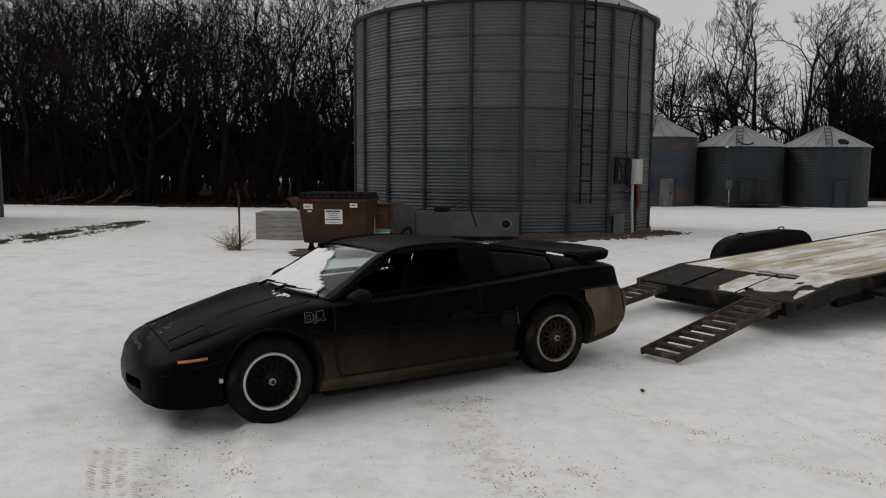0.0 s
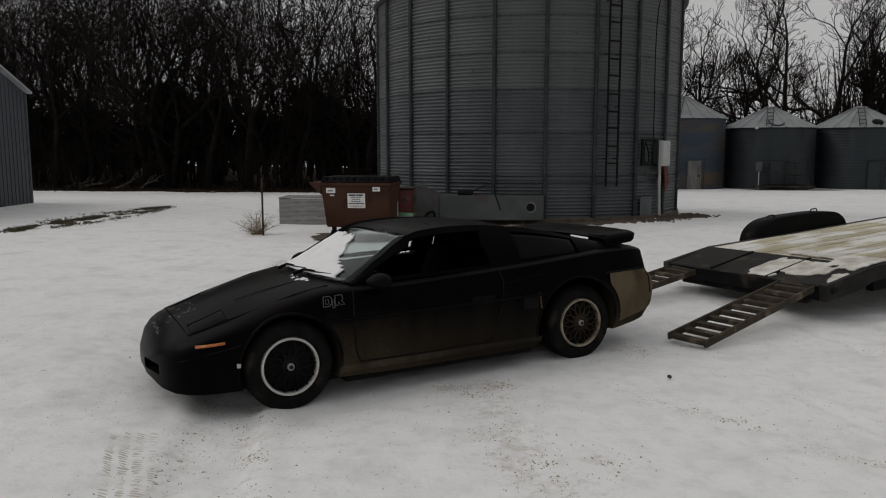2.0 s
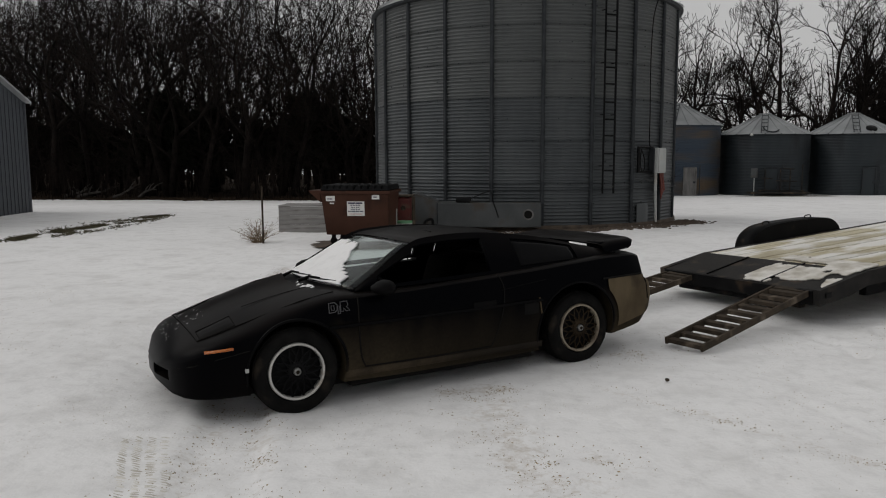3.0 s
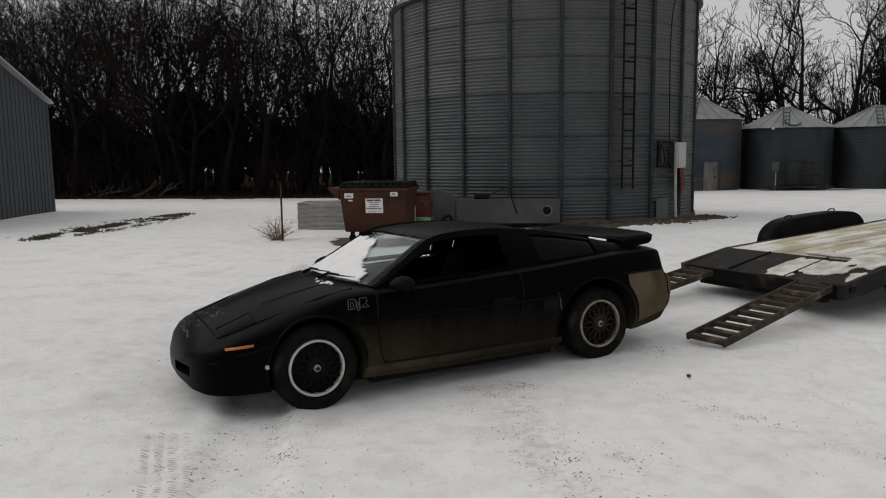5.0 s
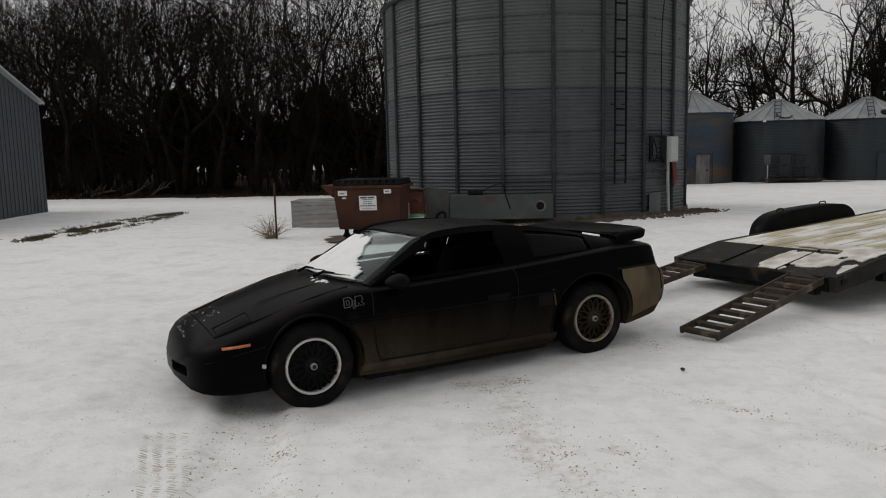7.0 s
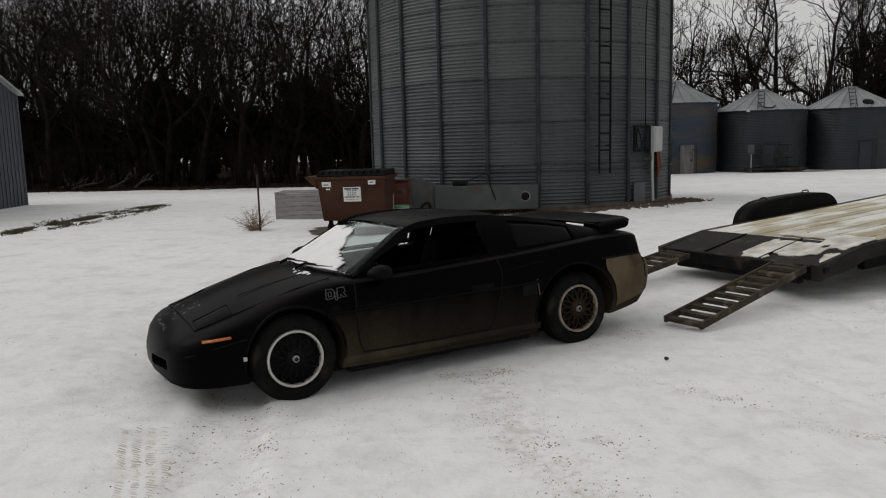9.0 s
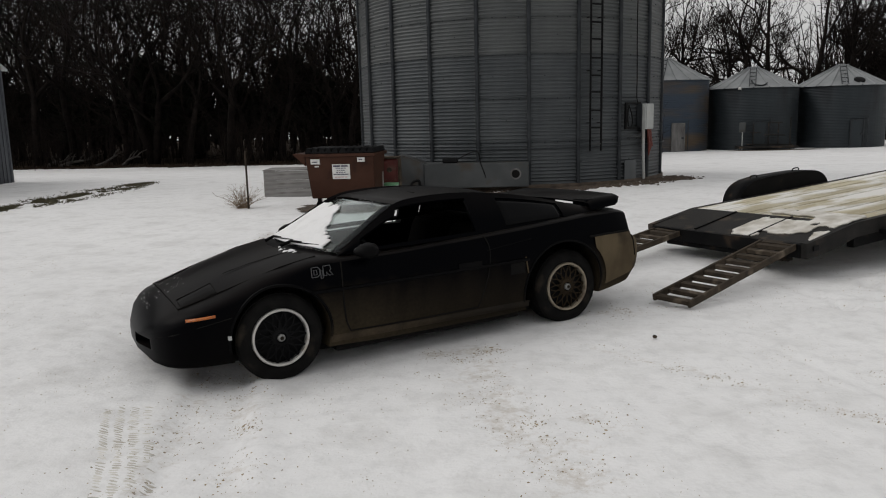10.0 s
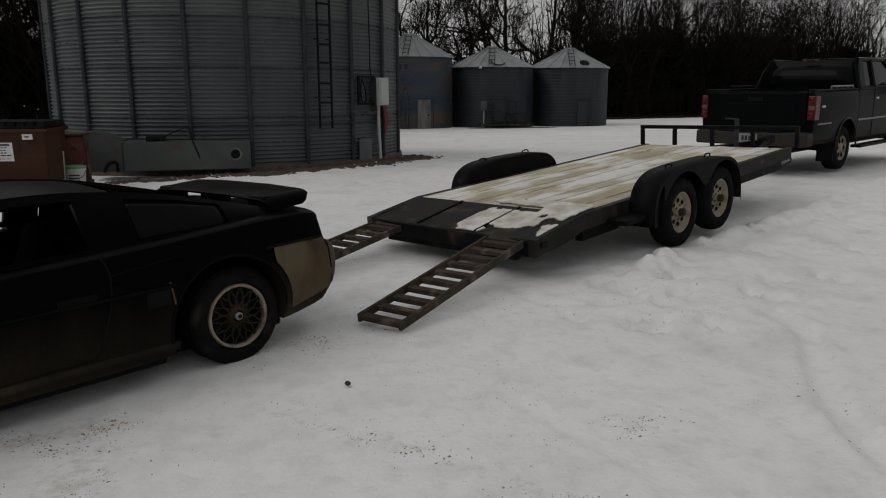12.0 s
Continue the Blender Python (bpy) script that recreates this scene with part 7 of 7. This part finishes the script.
        part("side_window", sheet(B(), [[sp(2.84, 1.43), sp(4.22, 1.41)], [sp(2.9, 1.91), sp(3.58, 1.905)]], 0.006), M_DARKGLASS, t)
        for x0 in (2.75, 4.02):
            part("door_seam", box(B(), x0 - 0.006, x0 + 0.006, s * Wd - 0.004, s * Wd + 0.004, 0.55, 1.40), M_DARKHOLE, t)
        part("cab_gap", box(B(), 1.986, 1.999, s * (Wd - 0.06) - 0.03, s * (Wd - 0.06) + 0.03, 0.5, 1.38), M_DARKHOLE, t)
        part("door_handle", box(B(), 2.86, 3.0, s * Wd - 0.01, s * Wd + 0.022, 1.215, 1.25, bevel=0.008), M_CHROME, t)
        part("side_moulding", box(B(), 2.02, 4.35, s * Wd - 0.005, s * Wd + 0.014, 0.85, 0.88, bevel=0.005), M_HUB, t)
        part("side_moulding", box(B(), 0.18, 0.76, s * Wd - 0.005, s * Wd + 0.014, 0.85, 0.875, bevel=0.005), M_HUB, t)
        part("bed_rail_cap", box(B(), 0.04, 1.98, s * 0.905 - 0.055, s * 0.905 + 0.055, 1.401, 1.425, bevel=0.008), M_BLACK, t)
        # left rail coloured black for the shade that hides it
        rr = part("bed_rail", tube(B(), [(0.85, s * 0.90, 1.468), (1.85, s * 0.90, 1.468)], 0.016, 8), M_HUB if s < 0 else M_BLACK, t, "dull metal bed rail, the left one blackened for shade")
        for x0 in (0.85, 1.1, 1.35, 1.6, 1.85):
            part("rail_foot", tube(B(), [(x0, s * 0.90, 1.426), (x0, s * 0.90, 1.468)], 0.012, 6), M_HUB if s < 0 else M_BLACK, rr)
        tl = part("tail_lamp", box(B(), -0.012, 0.20, s * 0.93 - 0.065, s * 0.93 + 0.066, 0.93, 1.33, bevel=0.02), M_RED, t, "red tail lamp")
        part("reverse_lens", box(B(), -0.018, 0.10, s * 0.93 - 0.05, s * 0.93 + 0.05, 1.095, 1.165, bevel=0.01), M_CLEARLENS, tl)
        for z in (1.25, 1.01):
            part("lamp_ring", lathe(B(), [(0.025, 0), (0.045, 0.006), (0.03, 0.012), (0, 0.006)], 16, Matrix.Translation((-0.014, s * 0.93, z)) @ pose(0, 0, 0, 0, -90, 0)), M_RED, tl)
        # arch trim
        for x0 in (RX, FX):
            pts = [(x0 + 0.475 * math.cos(a), s * (Wd + 0.002), 0.44 + 0.475 * math.sin(a)) for a in np.linspace(-0.1, math.pi + 0.1, 20)]
            part("arch_trim", tube(B(), pts, 0.016, 6), M_TRUCKCHROME, t)
        part("mud_flap", box(B(), RX - 0.52, RX - 0.50, s * 0.83 - 0.14, s * 0.83 + 0.14, 0.18, 0.52), M_LID, t)
        mr = part("mirror", box(B(), 4.00, 4.12, s * 1.17 - 0.11, s * 1.17 + 0.11, 1.36, 1.62, bevel=0.03), M_BLACK, t)
        part("mirror_arm", tube(B(), [(4.06, s * 0.96, 1.42), (4.06, s * 1.1, 1.45)], 0.025, 6), M_BLACK, mr)
        part("running_board", box(B(), 2.05, 4.2, s * 0.97 - 0.09, s * 0.97 + 0.09, 0.36, 0.41, bevel=0.012), M_BLACK, t)
        for x0 in (RX, FX):
            mm = Matrix.Translation((x0, s * 0.93, 0.385)) @ pose(0, 0, 0, -90 if s > 0 else 90, 0, 0)
            wh = part("wheel", lathe(B(), [(0.21, -0.22), (0.225, -0.02), (0.215, -0.005), (0.205, -0.05), (0.09, -0.03), (0.06, -0.01), (0, -0.008)], 40), M_RINGDIRTY, t, "dirty alloy wheel", smooth=True, m=mm)
            part("tyre", lathe(B(), [(0.215, -0.24), (0.25, -0.255), (0.345, -0.25), (0.378, -0.225), (0.386, -0.18), (0.388, -0.12), (0.386, -0.06), (0.375, -0.015), (0.34, 0.005), (0.25, 0.008), (0.222, -0.004)], 56), M_RUBBER, wh, smooth=True)
            for k in range(6):
                an = 2 * math.pi * k / 6
                part("spoke_gap", box(B(), 0.10, 0.185, -0.03, 0.03, -0.032, -0.02, pose(0, 0, 0, 0, 0, math.degrees(an)), bevel=0.008), M_DARKHOLE, wh)
    # tailgate
    tg = part("tailgate", box(B(), -0.01, 0.045, -0.855, 0.855, 0.80, 1.375, bevel=0.018), M_TRUCK, t)
    part("tailgate_panel", box(B(), -0.018, -0.009, -0.70, 0.70, 0.88, 1.20, bevel=0.006), M_TRUCK, tg)
    part("tailgate_handle", box(B(), -0.03, -0.008, -0.13, 0.13, 1.235, 1.305, bevel=0.01), M_BLACK, tg)
    part("gate_cap", box(B(), -0.015, 0.05, -0.855, 0.855, 1.377, 1.395, bevel=0.006), M_BLACK, tg)
    bp = part("rear_bumper", box(B(), -0.20, 0.10, -0.97, 0.97, 0.50, 0.735, bevel=0.035), M_TRUCKCHROME, t, "mud-splashed chrome step bumper")
    part("bumper_step", box(B(), -0.205, 0.06, -0.55, 0.55, 0.736, 0.752, bevel=0.005), M_BLACK, bp)
    part("plate", box(B(), -0.215, -0.204, -0.16, 0.16, 0.545, 0.70, bevel=0.004), M_HUB, bp, "plate with illegible marks")
    for k in range(4):
        part("plate_bar", box(B(), -0.219, -0.2155, -0.11 + 0.06 * k, -0.07 + 0.06 * k, 0.585, 0.665), M_STIFF, bp)
    part("hitch", box(B(), -0.42, -0.20, -0.04, 0.04, 0.40, 0.48, bevel=0.008), M_BLACK, t)
    part("hitch_ball", lathe(B(), [(0, 0.06), (0.02, 0.055), (0.028, 0.03), (0.02, 0.005), (0.02, 0)], 14, Matrix.Translation((-0.38, 0, 0.481))), M_CHROME, t)
    part("underbody", box(B(), 0.3, 5.4, -0.55, 0.55, 0.36, 0.55, bevel=0.02), M_BLACK, t)
    for x in (RX, FX):
        part("axle", tube(B(), [(x, -0.72, 0.385), (x, 0.72, 0.385)], 0.07, 10), M_BLACK, t)
    # emblem bars on the bed side
    for k in range(3):
        part("side_emblem", box(B(), 0.30 + 0.05 * k, 0.335 + 0.05 * k, -Wd - 0.006, -Wd + 0.002, 1.13, 1.165), M_CHROME, t)
    part("antenna", tube(B(), [(4.45, 0.80, 1.35), (4.30, 0.80, 2.15)], 0.005, 5), M_STIFF, t)
    return t


pickup()


# ---- bare winter trees ----
def grow(seed, height, spread, forks, levels=7, keep=(0.80, 0.66), least=0.013):
    """Segments of wood and of twigs for one tree: limbs that fork and thin out towards a rounded crown."""
    rnd = random.Random(seed)
    wood, twigs = [], []
    def bend(d, amount):
        return (d + Vector((rnd.gauss(0, amount), rnd.gauss(0, amount), rnd.gauss(0, amount)))).normalized()
    def turned(d, angle, around):
        a = d.orthogonal().normalized()
        b = d.cross(a)
        return (d * math.cos(angle) + (a * math.cos(around) + b * math.sin(around)) * math.sin(angle)).normalized()
    def limb(p, d, length, r, depth):
        n = 4 if depth == levels else 3 if depth > 2 else 2
        for i in range(n):
            q = p + d * length / n
            r2 = max(least, r * 0.92)
            (wood if depth > 2 else twigs).append((*p, *q, r, r2))
            p, r = q, r2
            d = bend(d + Vector((0, 0, 0.10)), 0.09 if depth == levels else 0.20)
            if 1 < depth < levels and i < n - 1 and rnd.random() < 0.34:
                limb(p, turned(d, rnd.uniform(0.6, 1.1), rnd.uniform(0, 6.28)), length * rnd.uniform(0.5, 0.75), r * 0.5, depth - 2)
        if depth == 0 or depth == 1 and levels == 8 and rnd.random() < 0.45:
            return
        c = 3 if rnd.random() < (0.35 if depth > 3 else 0.18) else 2
        a0 = rnd.uniform(0, 6.28)
        for k in range(c):
            wide = rnd.uniform(0.18, 0.40) if k == 0 else rnd.uniform(0.45, 0.85)
            e = turned(d, wide * spread, a0 + 6.28 * k / c + rnd.gauss(0, 0.3))
            if e.z < -0.2:
                e = (e + Vector((0, 0, 0.35))).normalized()
            limb(p, e, length * rnd.uniform(0.68, 0.92) * (0.95 if k == 0 else 0.85), r * keep[0 if k == 0 else 1], depth - 1)
    for k in range(forks):
        a = 2 * math.pi * (k + rnd.random() * 0.6) / forks
        lean = 0.04 if forks == 1 else rnd.uniform(0.08, 0.22)
        d = Vector((math.cos(a) * lean, math.sin(a) * lean, 1)).normalized()
        base = Vector((math.cos(a), math.sin(a), 0)) * (0.0 if forks == 1 else 0.12) + Vector((0, 0, -0.15))
        limb(base, d, height * rnd.uniform(0.24, 0.32), height * rnd.uniform(0.015, 0.019) * (1.75 if levels == 8 else 1 if forks == 1 else 0.8), levels if forks == 1 else levels - (k % 2))
    return wood, twigs


def tree(seed, height, spread, forks, group, label, levels=7):
    wood, twigs = grow(seed, height, spread, forks, levels, (0.82, 0.66) if levels == 8 else (0.80, 0.66), 0.014 if levels == 8 else 0.013)
    t = thing("bare_tree", label, "tree", group=group)
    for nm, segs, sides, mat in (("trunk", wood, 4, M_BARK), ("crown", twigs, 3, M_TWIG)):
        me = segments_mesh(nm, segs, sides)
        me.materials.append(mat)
        if nm == "trunk":
            me.polygons.foreach_set("use_smooth", [True] * len(me.polygons))
        o = new(nm, me)
        o.parent = t
    return t


def thicket(seed, height, width, stems, twigs=2, thick=1.0):
    rnd = random.Random(seed)
    segs = []
    for k in range(stems):
        p = Vector((rnd.gauss(0, width * 0.4), rnd.gauss(0, width * 0.25), -0.1))
        d = Vector((rnd.gauss(0, 0.22), rnd.gauss(0, 0.22), 1)).normalized()
        h = height * rnd.uniform(0.45, 1.1)
        r = rnd.uniform(0.014, 0.032) * thick
        for i in range(5):
            q = p + d * h / 5
            segs.append((*p, *q, r, r * 0.8))
            r *= 0.8
            if i > 0:
                for _ in range(twigs):
                    e = q + Vector((rnd.gauss(0, 0.36), rnd.gauss(0, 0.36), rnd.uniform(0.0, 0.6)))
                    segs.append((*q, *e, max(0.009, r * 0.6), 0.005))
            p = q
            d = (d + Vector((rnd.gauss(0, 0.2), rnd.gauss(0, 0.2), 0.05))).normalized()
    return segs


WOODS = "shelter belt of bare trees"
kinds = []
for k, (h, sp, fk) in enumerate(((12.5, 0.9, 2), (12.0, 1.0, 1), (13.5, 0.8, 2), (12.0, 1.05, 1), (11.0, 0.9, 2), (13.0, 0.85, 1), (11.0, 1.0, 1))):
    kinds.append(tree(20 + k, h, sp, fk, WOODS, "tall bare leafless tree with dark bark and fine twigs"))
rich = [tree(40 + k, h, sp, fk, WOODS, "spreading bare tree with a round crown of fine twigs", 8) for k, (h, sp, fk) in enumerate(((11.0, 0.85, 1), (11.0, 0.92, 1), (11.5, 0.80, 1)))]

rnd = random.Random(11)
spots = []
# the belt runs across the view and turns away on the right
def belt(x):
    return 41.0 + 0.018 * (x + 12) ** 2 * (0.55 if x < -12 else 0.30) if x < 8 else 50 + (x - 8) * 0.28
for row, (dy, step) in enumerate(((0.6, 1.8), (4.5, 2.5), (9.0, 4.2))):
    x = -42.0
    while x < 9:
        spots.append((x + rnd.uniform(-0.8, 0.8), belt(x) + dy + rnd.uniform(-1.2, 1.2), rnd.uniform(0.80, 1.02) * (1.15 if x < -9 else 1.0), kinds))
        x += step * rnd.uniform(0.7, 1.3)
for x, dy, s in ((11.6, 4.0, 0.95), (14.4, 5.0, 1.0), (17.4, 3.0, 1.12), (19.4, 8.0, 1.0), (21.4, 4.0, 1.18), (24.4, 4.5, 1.2), (26.6, 3.0, 1.28), (29.2, 5.0, 1.25), (12.8, 10.0, 0.9), (22.8, 10.0, 1.1)):
    spots.append((x, belt(x) + dy, s, rich))
for row, (dy, step) in enumerate(((2.0, 2.7), (7.0, 3.4))):
    x = 31.0
    while x < 64:
        spots.append((x + rnd.uniform(-0.8, 0.8), belt(x) + dy + rnd.uniform(-1.2, 1.2), rnd.uniform(0.85, 1.12), kinds))
        x += step * rnd.uniform(0.75, 1.3)
x = -46.0
while x < -9:
    spots.append((x, belt(x) + 13.5 + rnd.uniform(-1, 1), rnd.uniform(1.0, 1.2), kinds))
    x += rnd.uniform(2.2, 3.6)
used = set()
for i, (x, y, s, pool) in enumerate(spots):
    k = pool[(i * 3 + int(x)) % len(pool)]
    m = Matrix.Translation((x, y, yard(x, y))) @ pose(0, 0, 0, 0, 0, rnd.uniform(0, 360)) @ Matrix.Diagonal((s, s, s * rnd.uniform(0.92, 1.08), 1))
    if k.name in used:
        k = copy_thing(k, m)
    used.add(k.name)
    k.matrix_basis = m

# underbrush: low scrub in front, tall saplings within
low, tall = [], []
for k in range(3):
    for pool, segs in ((low, thicket(60 + k, 3.2, 3.0, 40)), (tall, [q for part_of in grow(80 + k, 7.2, 1.0, 3, 5) for q in part_of])):
        me = segments_mesh("underbrush", segs, 3)
        me.materials.append(M_BRUSH)
        pool.append(me)
n = 0
for lo, hi, step, rows in ((-42, 9, 2.7, ((-0.6, low), (1.2, tall), (5.0, tall))), (8, 31, 2.4, ((1.5, low), (5.0, tall))), (31, 64, 2.3, ((0.2, low), (2.8, tall), (6.0, tall)))):
    for dy, pool in rows:
        x = lo
        while x < hi:
            xx, yy = x + rnd.uniform(-0.6, 0.6), belt(x) + dy + rnd.uniform(-0.7, 0.7)
            o = new("underbrush", pool[n % 3])
            s = rnd.uniform(0.62, 1.12) * (0.82 if 8 < x < 28 else 1.15)
            o.matrix_basis = Matrix.Translation((xx, yy, yard(xx, yy))) @ pose(0, 0, 0, 0, 0, rnd.uniform(-25, 25) + 180 * (n % 2)) @ Matrix.Diagonal((s, s, s, 1))
            tagged(o, "tangled brown leafless underbrush below the trees", "brush", kind="stuff")
            n += 1
            x += step * rnd.uniform(0.75, 1.25)

# the depth of the wood behind
segs = []
for k in range(2000):
    x = rnd.uniform(-60, 85) if k < 1700 else rnd.uniform(33, 75)
    if 7 < x < 28 and rnd.random() < 0.72 or x < 7 and rnd.random() < 0.75:
        continue
    y = belt(x) + rnd.uniform(13, 30)
    z = -0.6
    h = rnd.uniform(3.8, 9.0) * (0.55 if 5 < x < 30 else 1)
    p = Vector((x, y, z))
    d = Vector((rnd.gauss(0, 0.10), rnd.gauss(0, 0.1), 1)).normalized()
    r = rnd.uniform(0.07, 0.20)
    for i in range(4):
        q = p + d * h / 4
        segs.append((*p, *q, r, r * 0.75))
        r *= 0.75
        for _ in range(3):
            e = q + Vector((rnd.gauss(0, 0.8), rnd.gauss(0, 0.8), rnd.uniform(0.1, 1.6)))
            segs.append((*q, *e, r * 0.6, r * 0.25))
        p = q
        d = (d + Vector((rnd.gauss(0, 0.12), rnd.gauss(0, 0.12), 0))).normalized()
for k in range(1000):
    x = rnd.uniform(31, 78) if k < 700 else rnd.uniform(-58, 4)
    y = belt(x) + (rnd.uniform(5, 26) if k < 700 else rnd.uniform(9, 28))
    p = Vector((x, y, -0.6))
    h = rnd.uniform(7.5, 12.5) * (0.8 if x > 0 and x < 29 else 0.62 if -18 < x < 5 else 1.0)
    d = Vector((rnd.gauss(0, 0.07), rnd.gauss(0, 0.07), 1)).normalized()
    r = rnd.uniform(0.06, 0.16)
    for i in range(6):
        q = p + d * h / 6
        segs.append((*p, *q, r, r * 0.82))
        r *= 0.82
        if i > 1:
            for _ in range(3 if k < 700 else 2):
                e = q + Vector((rnd.gauss(0, 0.7), rnd.gauss(0, 0.7), rnd.uniform(0.2, 1.5)))
                segs.append((*q, *e, r * 0.5, r * 0.2))
        p = q
        d = (d + Vector((rnd.gauss(0, 0.10), rnd.gauss(0, 0.10), 0))).normalized()
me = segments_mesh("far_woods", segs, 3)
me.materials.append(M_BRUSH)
tagged(new("far_woods", me), "deep dark bare woods behind the front trees", "woods", kind="stuff")

# floor of the wood: dark leaf litter with a ragged edge against the snow
def woodland_floor():
    verts, faces = [], []
    xs = [-70 + 0.9 * i for i in range(172)]
    depths = (0.0, 0.25, 0.6, 1.2, 2.2, 4.0, 7.0, 12.0, 20.0, 32.0, 48.0)
    for x in xs:
        edge = belt(x) - 2.0 + 1.1 * noise.noise(Vector((x * 0.22, 3, 1))) + 0.6 * noise.noise(Vector((x * 0.9, 7, 1)))
        if 7 < x < 31:
            edge += 2.6
        for k, d in enumerate(depths):
            y = edge + d
            verts.append((x, y, yard(x, y) + (-0.03 if k == 0 else 0.03 + 0.05 * noise.noise(Vector((x, y, 2)))) + (0.25 * min(1, d / 12))))
    n = len(depths)
    for i in range(len(xs) - 1):
        for k in range(n - 1):
            faces.append((i * n + k, (i + 1) * n + k, (i + 1) * n + k + 1, i * n + k + 1))
    me = bpy.data.meshes.new("woodland_floor")
    me.from_pydata(verts, [], faces)
    me.polygons.foreach_set("use_smooth", [True] * len(me.polygons))
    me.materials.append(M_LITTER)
    tagged(new("woodland_floor", me), "dark brown leaf litter on the floor of the wood", "leaf litter", kind="structure")


woodland_floor()

# leaf litter and dead grass along the foot of the wood
segs = []
for k in range(11000):
    x = rnd.uniform(-46, 66)
    y = belt(x) - 1.6 + rnd.uniform(-1.3, 2.6) * (0.6 + 0.7 * noise.noise(Vector((x * 0.3, 1, 2))))
    z = yard(x, y) - 0.02
    segs.append((x, y, z, x + rnd.gauss(0, 0.22), y + rnd.gauss(0, 0.2), z + rnd.uniform(0.03, 0.14), 0.05, 0.012))
me = segments_mesh("dead_grass", segs, 3)
me.materials.append(M_LITTER)
tagged(new("dead_grass", me), "brown dead grass along the foot of the woods", "grass", kind="stuff")


# pale fallen limbs lying at the foot of the wood
def fallen_limb(x, y, length, turn, seed):
    rs = random.Random(seed)
    pts = [Vector((0, 0, 0.12))]
    for k in range(5):
        pts.append(pts[-1] + Vector((length / 5, rs.gauss(0, 0.08), rs.gauss(0.10, 0.06))))
    m = Matrix.Translation((x, y, yard(x, y))) @ pose(0, 0, 0, 0, 0, turn)
    t = thing("fallen_limb", "weathered grey limb lying at the foot of the woods", "branch", m, group="fallen limbs")
    part("stem", tube(B(), pts, [0.09, 0.085, 0.075, 0.06, 0.045, 0.03], 7), M_LIMB, t)
    for k in (2, 3, 4):
        e = pts[k] + Vector((rs.uniform(0.2, 0.6), rs.gauss(0, 0.3), rs.uniform(0.1, 0.5)))
        part("side_branch", tube(B(), [pts[k], (pts[k] + e) / 2 + Vector((0, 0, 0.06)), e], [0.04, 0.03, 0.015], 5), M_LIMB, t)


for k, (x, dy, length, turn) in enumerate(((-23.9, -1.3, 1.5, 12), (-22.9, -1.5, 1.7, -6), (-22.6, -1.0, 1.3, 168), (-20.6, -1.6, 1.1, 4), (-19.2, -1.2, 1.0, -14))):
    fallen_limb(x, belt(x) + dy, length, turn, 90 + k)


# dark cedars filling the belt below the bare crowns
def cedar(seed, height):
    rs = random.Random(seed)
    t = thing("cedar_tree", "dark dense evergreen cedar among the bare trunks", "tree", group="cedars in the shelter belt")
    me = segments_mesh("trunk", [(0, 0, -0.1, 0, 0, height * 0.9, 0.10, 0.02)], 6)
    me.materials.append(M_BARK)
    o = new("trunk", me)
    o.parent = t
    vs, fs = [], []
    for k in range(620):
        h = rs.random()
        wide = height * 0.30 * (1 - h * h) ** 0.6 * rs.uniform(0.55, 1.12) * (1 + 0.3 * noise.noise(Vector((h * 5, seed, k % 7))))
        a = rs.uniform(0, 2 * math.pi)
        c = Vector((math.cos(a) * wide, math.sin(a) * wide, (0.36 + 0.74 * h) * height))
        d = Vector((math.cos(a), math.sin(a), rs.uniform(0.1, 0.9))).normalized()
        s = d.orthogonal().normalized()
        u = d.cross(s)
        r, l = rs.uniform(0.12, 0.30), rs.uniform(0.25, 0.6)
        i = len(vs)
        vs.extend([c - d * l * 0.3 + s * r, c - d * l * 0.3 - s * r * 0.5 + u * r * 0.8, c - d * l * 0.3 - s * r * 0.5 - u * r * 0.8, c + d * l + s * rs.gauss(0, 0.1)])
        fs.extend([(i, i + 1, i + 3), (i + 1, i + 2, i + 3), (i + 2, i, i + 3)])
    me = bpy.data.meshes.new("crown")
    me.from_pydata([tuple(v) for v in vs], [], fs)
    me.materials.append(M_CEDAR)
    o = new("crown", me)
    o.parent = t
    return t


cedars = [cedar(70 + k, h) for k, h in enumerate((4.2, 3.4, 5.0))]
placed = set()
n = 0
for lo, hi, step, dy in ((-44, 7.5, 2.4, 3.2), (-44, 7.5, 3.2, 8.0), (30.5, 66, 1.9, 3.5), (30.5, 66, 2.0, 7.0)):
    x = lo
    while x < hi:
        xx, yy, s = x + rnd.uniform(-0.7, 0.7), belt(x) + dy + rnd.uniform(-0.8, 0.8), rnd.uniform(0.7, 1.1) * (1.3 if x > 27 or dy > 12 else 1.05)
        m = Matrix.Translation((xx, yy, yard(xx, yy))) @ pose(0, 0, 0, 0, 0, rnd.uniform(0, 360)) @ Matrix.Diagonal((s, s, s, 1))
        k = cedars[n % 3]
        if k.name in placed:
            k = copy_thing(k, m)
        placed.add(k.name)
        k.matrix_basis = m
        n += 1
        x += step * rnd.uniform(0.7, 1.35)
